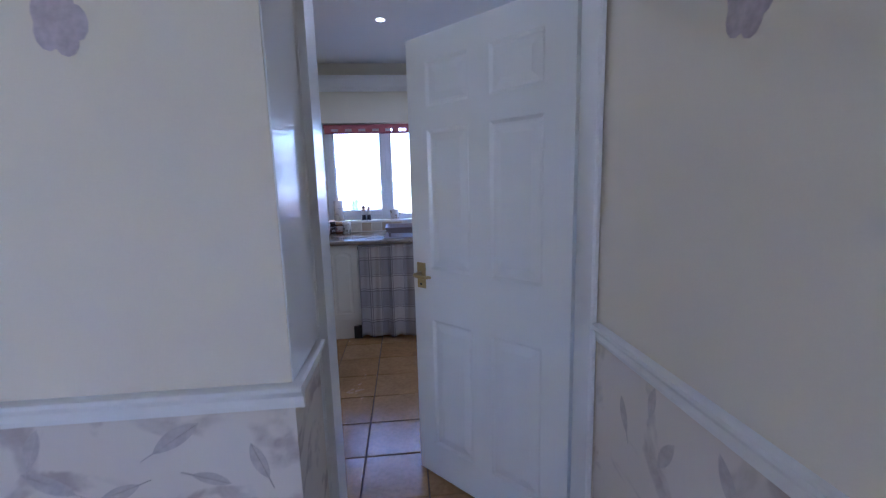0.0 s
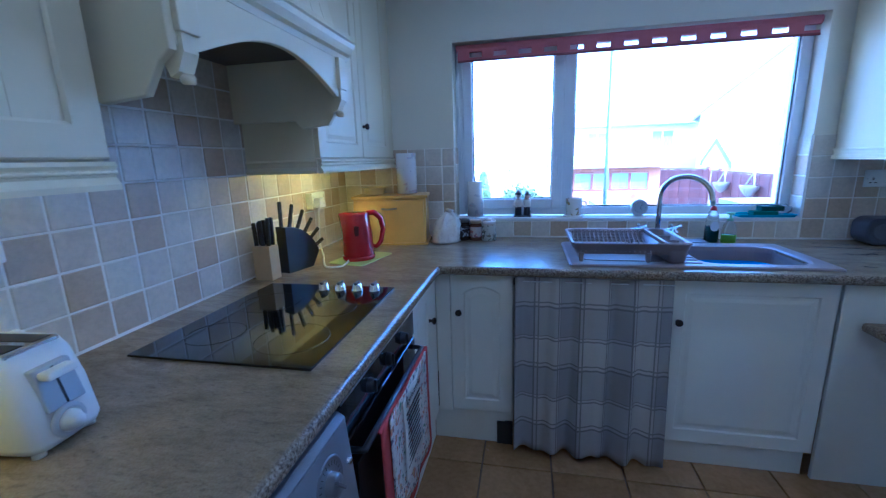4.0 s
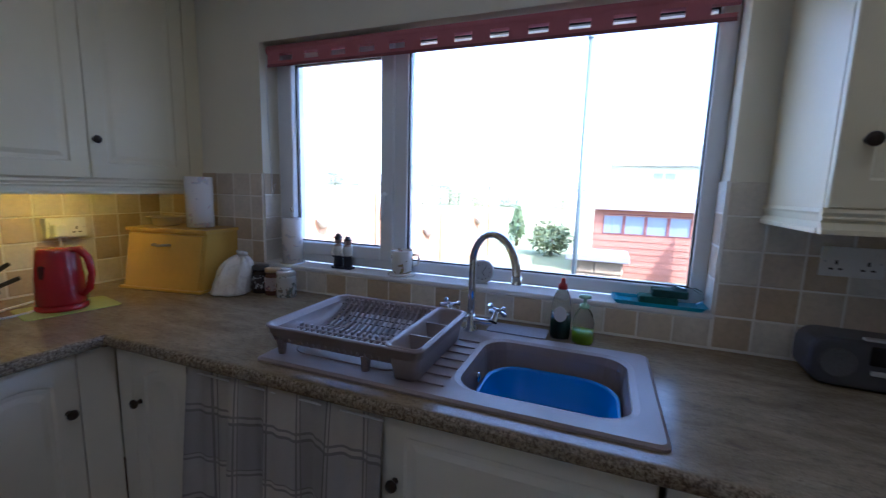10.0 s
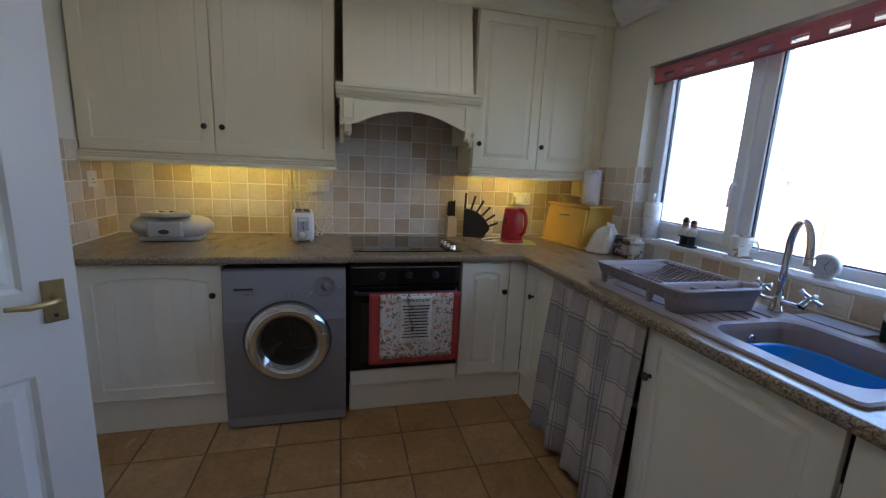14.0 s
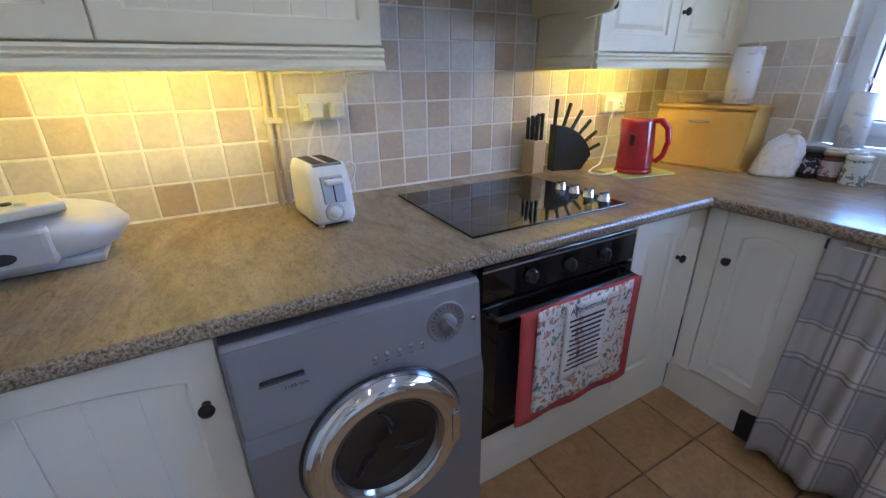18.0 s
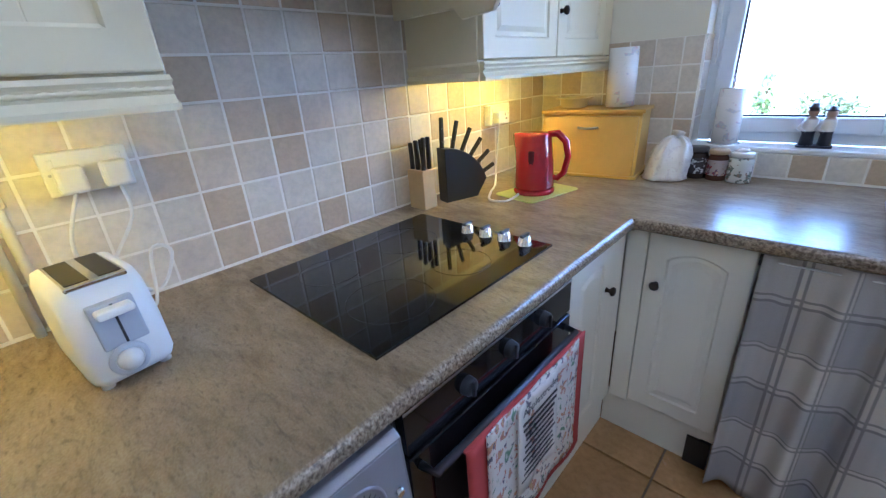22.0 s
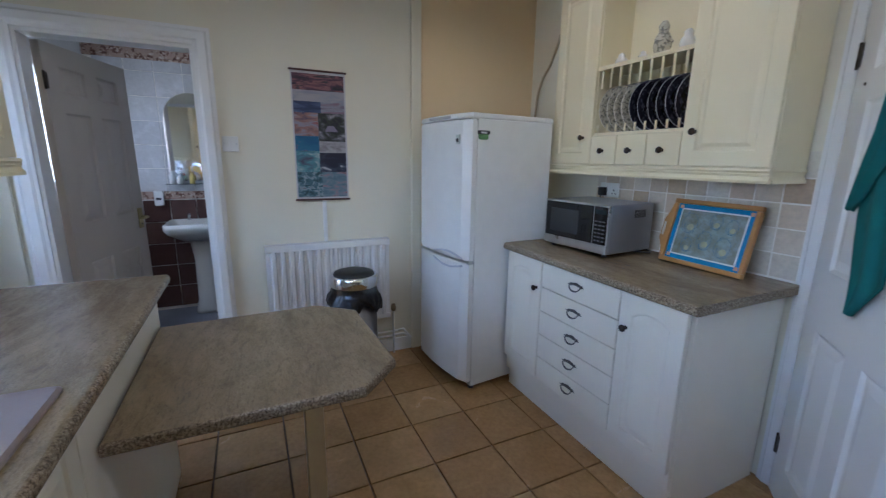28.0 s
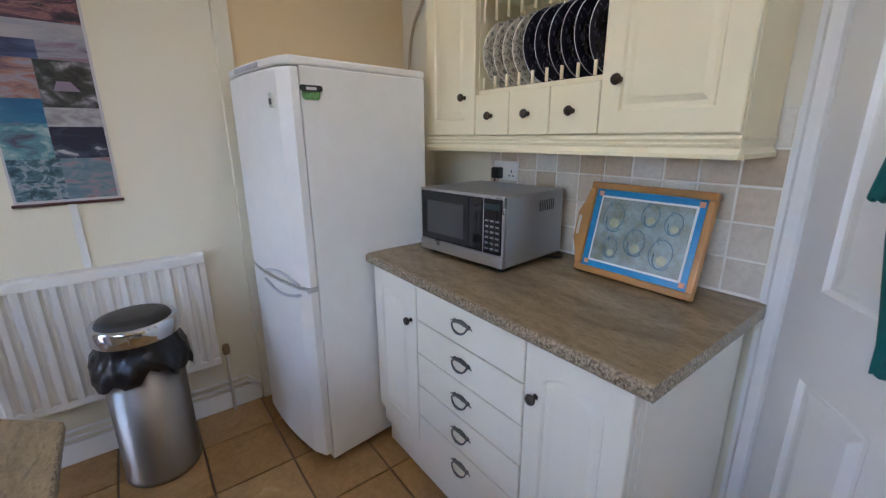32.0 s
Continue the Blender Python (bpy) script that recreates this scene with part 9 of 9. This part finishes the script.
def house(label, x, y, w, d, h, rise, rot, wins, hip=False):
    u = thing("house", label, "house", pose(x, y, GZ) @ pose(0, 0, 0, 0, 0, rot), "neighbouring houses")
    bm = B()
    box(bm, (0, 0, 0), (w, d, h))
    part("wall", bm, RENDER, u)
    bm = B()
    e = d / 2 if hip else 0.0
    if hip:
        loft(bm, [[(-0.3, -0.3, h - 0.05), (w + 0.3, -0.3, h - 0.05), (w + 0.3, d + 0.3, h - 0.05), (-0.3, d + 0.3, h - 0.05)], [(-0.3, -0.3, h + 0.08), (w + 0.3, -0.3, h + 0.08), (w + 0.3, d + 0.3, h + 0.08), (-0.3, d + 0.3, h + 0.08)],
                  [(e, d / 2 - 0.05, h + rise + 0.15), (w - e, d / 2 - 0.05, h + rise + 0.15), (w - e, d / 2 + 0.05, h + rise + 0.15), (e, d / 2 + 0.05, h + rise + 0.15)]], smooth=False)
    else:
        prism(bm, [(-0.3, h - 0.05), (d / 2, h + rise), (d + 0.3, h - 0.05), (d + 0.3, h + 0.08), (d / 2, h + rise + 0.15), (-0.3, h + 0.08)], "x", 0.0, w + 0.06)
    rf = part("roof", bm, ROOF, u)
    nrow = max(3, int(math.hypot(rise, d / 2 + 0.3) / 0.3))
    for k in range(nrow):
        t0, t1 = k / nrow, (k + 1) / nrow
        bm = B()
        ya, za = -0.3 + (d / 2 + 0.3) * t0, h + 0.085 + rise * t0 + 0.07 * t0
        yb, zb = -0.3 + (d / 2 + 0.3) * t1, h + 0.085 + rise * t1 + 0.07 * t1
        o = 0.3 if hip else 0.0
        i0, i1 = -o + (e + o) * t0 * bool(e), -o + (e + o) * t1 * bool(e)
        loft(bm, [[(i0, ya, za), (i0, ya, za + 0.04), (i1, yb, zb + 0.015), (i1, yb, zb)], [(w - i0, ya, za), (w - i0, ya, za + 0.04), (w - i1, yb, zb + 0.015), (w - i1, yb, zb)]], smooth=False)
        part("tile_course", bm, ROOF, rf)
    if not hip:
        bm = B()
        lift = (rise + 0.05) * 0.3 / (d / 2 + 0.3)
        prism(bm, [(0.0, h - 0.02), (d, h - 0.02), (d, h + lift), (d / 2, h + rise + 0.06), (0.0, h + lift)], "x", 0.004, w - 0.02)
        part("gable", bm, RENDER, u)
    for wx, wz in wins:
        bm = B()
        for a, b in (((wx, wz), (wx + 0.08, wz + 1.1)), ((wx + 1.22, wz), (wx + 1.3, wz + 1.1)), ((wx + 0.08, wz), (wx + 1.22, wz + 0.08)), ((wx + 0.08, wz + 1.02), (wx + 1.22, wz + 1.1)), ((wx + 0.6, wz + 0.08), (wx + 0.68, wz + 1.02))):
            box(bm, (a[0], -0.05, a[1]), (b[0], 0.01, b[1]))
        wn = part("window", bm, WHITEP, u)
        bm = B()
        box(bm, (wx + 0.08, -0.02, wz + 0.08), (wx + 1.22, -0.01, wz + 1.02))
        part("pane", bm, surf("dim_house_glass", (0.30, 0.33, 0.36), 0.15), wn)
    if rise < 1.0:
        return u
    bm = B()
    box(bm, (w * 0.6, d / 2 - 0.25, h + rise * 0.7), (w * 0.6 + 0.5, d / 2 + 0.25, h + rise + 0.6))
    part("chimney", bm, STONE, rf)
    return u


villa = house("white rendered two-storey house beyond the shed", 1.0, 29.5, 8.7, 6.0, 3.45, 1.3, 0, [(2.2, 2.0), (5.9, 2.0)])
bm = B()
tube(bm, [(8.55, -0.30, 3.45), (8.55, -0.08, 3.2), (8.55, -0.07, 0.05)], 0.05, 8)
part("downpipe", bm, RENDER, villa)
bm = B()
box(bm, (-0.1, -0.42, 3.40), (8.8, -0.30, 3.50), 0.02, 1)
part("gutter", bm, surf("grey_gutter", (0.33, 0.33, 0.34), 0.5), villa)
house("long low garage with tiled roof behind the red fence", 4.65, 13.8, 12.0, 3.2, 1.35, 0.62, -10, [])
house("white rendered house with a tall gable behind the garage", 13.2, 18.8, 9.0, 7.2, 3.15, 3.1, 59.4, [])
for hx, hy, hw, hr in ((-29.0, 49.0, 10.0, 6), (-14.0, 55.0, 13.0, 3), (-44.0, 46.0, 12.0, -8), (-58.0, 42.0, 14.0, -14), (-70.0, 60.0, 18.0, -20), (20.0, 60.0, 16.0, 5)):
    house("pale rendered bungalow with grey hipped roof along the skyline", hx, hy, hw, 8.0, 2.2, 2.1, hr, [(2.0, 0.8), (6.5, 0.8)], True)
OLIVE, LIME = (0.16, 0.19, 0.10), (0.30, 0.30, 0.12)
for x, y, h, r, col in ((-22.7, 35.3, 4.4, 0.9, OLIVE), (-28.5, 60.0, 6.3, 1.8, OLIVE), (-16.5, 49.8, 4.1, 1.5, OLIVE), (-10.8, 46.4, 4.2, 2.0, LIME), (-14.2, 46.0, 3.2, 1.6, LIME), (-42.0, 38.0, 5.0, 2.2, OLIVE)):
    tree_thing("tree", "leafy tree between the distant bungalows", x, y, h, r, col, 900, 1.0)
for x, y, r, col in ((-6.2, 27.5, 0.9, LIME), (-4.4, 26.6, 0.7, OLIVE), (-8.6, 28.0, 1.0, OLIVE), (-1.4, 27.0, 0.8, LIME), (-11.4, 30.0, 1.2, LIME)):
    tree_thing("shrub", "rounded garden shrub behind the pale fence", x, y, 1.5 + 0.4 * r, r, col, 500, 0.8)

# ---- tiles, each a piece of its floor or wall ----
def piece(name, me, m, parent):
    ob = new(name, me)
    ob.matrix_basis = m
    ob.parent = parent
    return ob


P = 0.316
cache = {}
def cut_tile(name, x0, x1, y0, y1, t, bev, mat, z, parent, frame_m, key):
    w, h = round(x1 - x0, 3), round(y1 - y0, 3)
    if w < 0.02 or h < 0.02:
        return
    k = (key, w, h)
    if k not in cache:
        cache[k] = tile_mesh(name, w, h, t, bev, mat)
    piece(name, cache[k], frame_m @ pose((x0 + x1) / 2, (y0 + y1) / 2, z, random.uniform(-0.15, 0.15), random.uniform(-0.15, 0.15), 0), parent)


G = 0.0038
for i in range(-4, 11):
    for k in range(-8, 4):
        x0, y0 = -0.548 + P * i, 3.566 + P * k
        a, b, c, d = max(x0 + G, XW), min(x0 + P - G, XE), max(y0 + G, YS - T), min(y0 + P - G, YN)
        if a < b and c < d and not (b < -0.85 or (c > 3.9 and b < 1.8) or (d < 1.7 and a > 0.75)):
            cut_tile("floor_tile", a, b, c, d, 0.012, 0.0022, FLOORTILE, -0.0122, floor, Matrix(), "f")

PT, GT = 0.1065, 0.0026
def tile_wall(parent, frame_m, u0, u1, v0, v1, us, skip=None):
    """Wall tiles on a plane: frame_m takes (u, v, out); us is a joint's place along u. Tiles start at v0."""
    n0 = math.floor((u0 - us) / PT)
    n1 = math.ceil((u1 - us) / PT)
    rows = math.ceil((v1 - v0) / PT - 0.05)
    for n in range(n0, n1):
        for r in range(rows):
            a, b = max(us + n * PT + GT, u0), min(us + (n + 1) * PT - GT, u1)
            c, d = v0 + r * PT + GT, min(v0 + (r + 1) * PT - GT, v1)
            if b - a < 0.015 or (skip and skip((a + b) / 2, (c + d) / 2)):
                continue
            cut_tile("wall_tile", a, b, c, d, 0.0075 + random.choice((0, 0.0006, 0.0012)), 0.003, WALLTILE, 0.0015, parent, frame_m, ("w", random.randint(0, 2)))


def grout_sheet(name, frame_m, rects):
    bm = B()
    for u0, u1, v0, v1 in rects:
        box(bm, (u0, v0, 0.0), (u1, v1, 0.0078))
    bmesh.ops.transform(bm, matrix=frame_m, verts=bm.verts)
    solid(name, bm, GROUT, "pale grout bed of the tiled splashback", "grout", kind="structure")


TZ = WZ + 0.006
MW = Matrix(((0, 0, 1, XW), (1, 0, 0, 0), (0, 1, 0, 0), (0, 0, 0, 1)))
tile_wall(wall_west, MW, YS + 0.006, YN - 0.006, TZ, TZ + PT * 4, 1.825)
tile_wall(wall_west, MW, 2.575, 3.445, TZ + PT * 4, TZ + PT * 9, 1.825)
grout_sheet("trim_grout_west", MW, [(YS + 0.002, YN - 0.002, WZ, TZ + PT * 4 - 0.002), (2.575, 3.445, TZ + PT * 4 - 0.0019, 1.90)])
# faces south: u along x, out towards -y
MN = Matrix(((1, 0, 0, 0), (0, 0, -1, YN), (0, 1, 0, 0), (0, 0, 0, 1)))
tile_wall(wall_north, MN, XW + 0.012, WX0 - 0.001, TZ, TZ + PT * 5, -1.395)
tile_wall(wall_north, MN, WX0 - 0.001, WX1, TZ, WZ0 - 0.024, -1.395)
tile_wall(wall_north, MN, WX1 + 0.001, DX0 - 0.03, TZ, TZ + PT * 5, 1.0601)
grout_sheet("trim_grout_north", MN, [(XW + 0.006, WX0, WZ, TZ + PT * 5 - 0.002), (WX0 + 0.0005, WX1 - 0.0005, WZ, WZ0 - 0.023), (WX1, DX0 - 0.03, WZ, TZ + PT * 5 - 0.002)])
# window reveals, tiled to the same height
MRL = Matrix(((0, 0, 1, WX0), (1, 0, 0, 0), (0, 1, 0, 0), (0, 0, 0, 1)))
tile_wall(wall_north, MRL, YN - 0.004, FY0 - 0.002, WZ0, TZ + PT * 5, YN - 0.004)
grout_sheet("trim_grout_reveal", MRL, [(YN - 0.002, FY0 - 0.002, WZ0, TZ + PT * 5 - 0.002)])
MRR = Matrix(((0, 0, -1, WX1), (1, 0, 0, 0), (0, 1, 0, 0), (0, 0, 0, 1))) @ Matrix.Scale(1, 4)
tile_wall(wall_north, MRR, YN - 0.004, FY0 - 0.002, WZ0, TZ + PT * 5, YN - 0.004)
grout_sheet("trim_grout_reveal", MRR, [(YN - 0.002, FY0 - 0.002, WZ0, TZ + PT * 5 - 0.002)])
# south wall, both sides of the hall door
MS = Matrix(((-1, 0, 0, 0), (0, 0, 1, YS), (0, 1, 0, 0), (0, 0, 0, 1)))
tile_wall(wall_south, MS, 0.745, -XW - 0.012, TZ, TZ + PT * 5, 0.745)
tile_wall(wall_south, MS, -1.80, -0.668, TZ, TZ + PT * 5, -0.668)
grout_sheet("trim_grout_south", MS, [(0.743, -XW - 0.006, WZ, TZ + PT * 5 - 0.002), (-1.80, -0.666, WZ, TZ + PT * 5 - 0.002)])
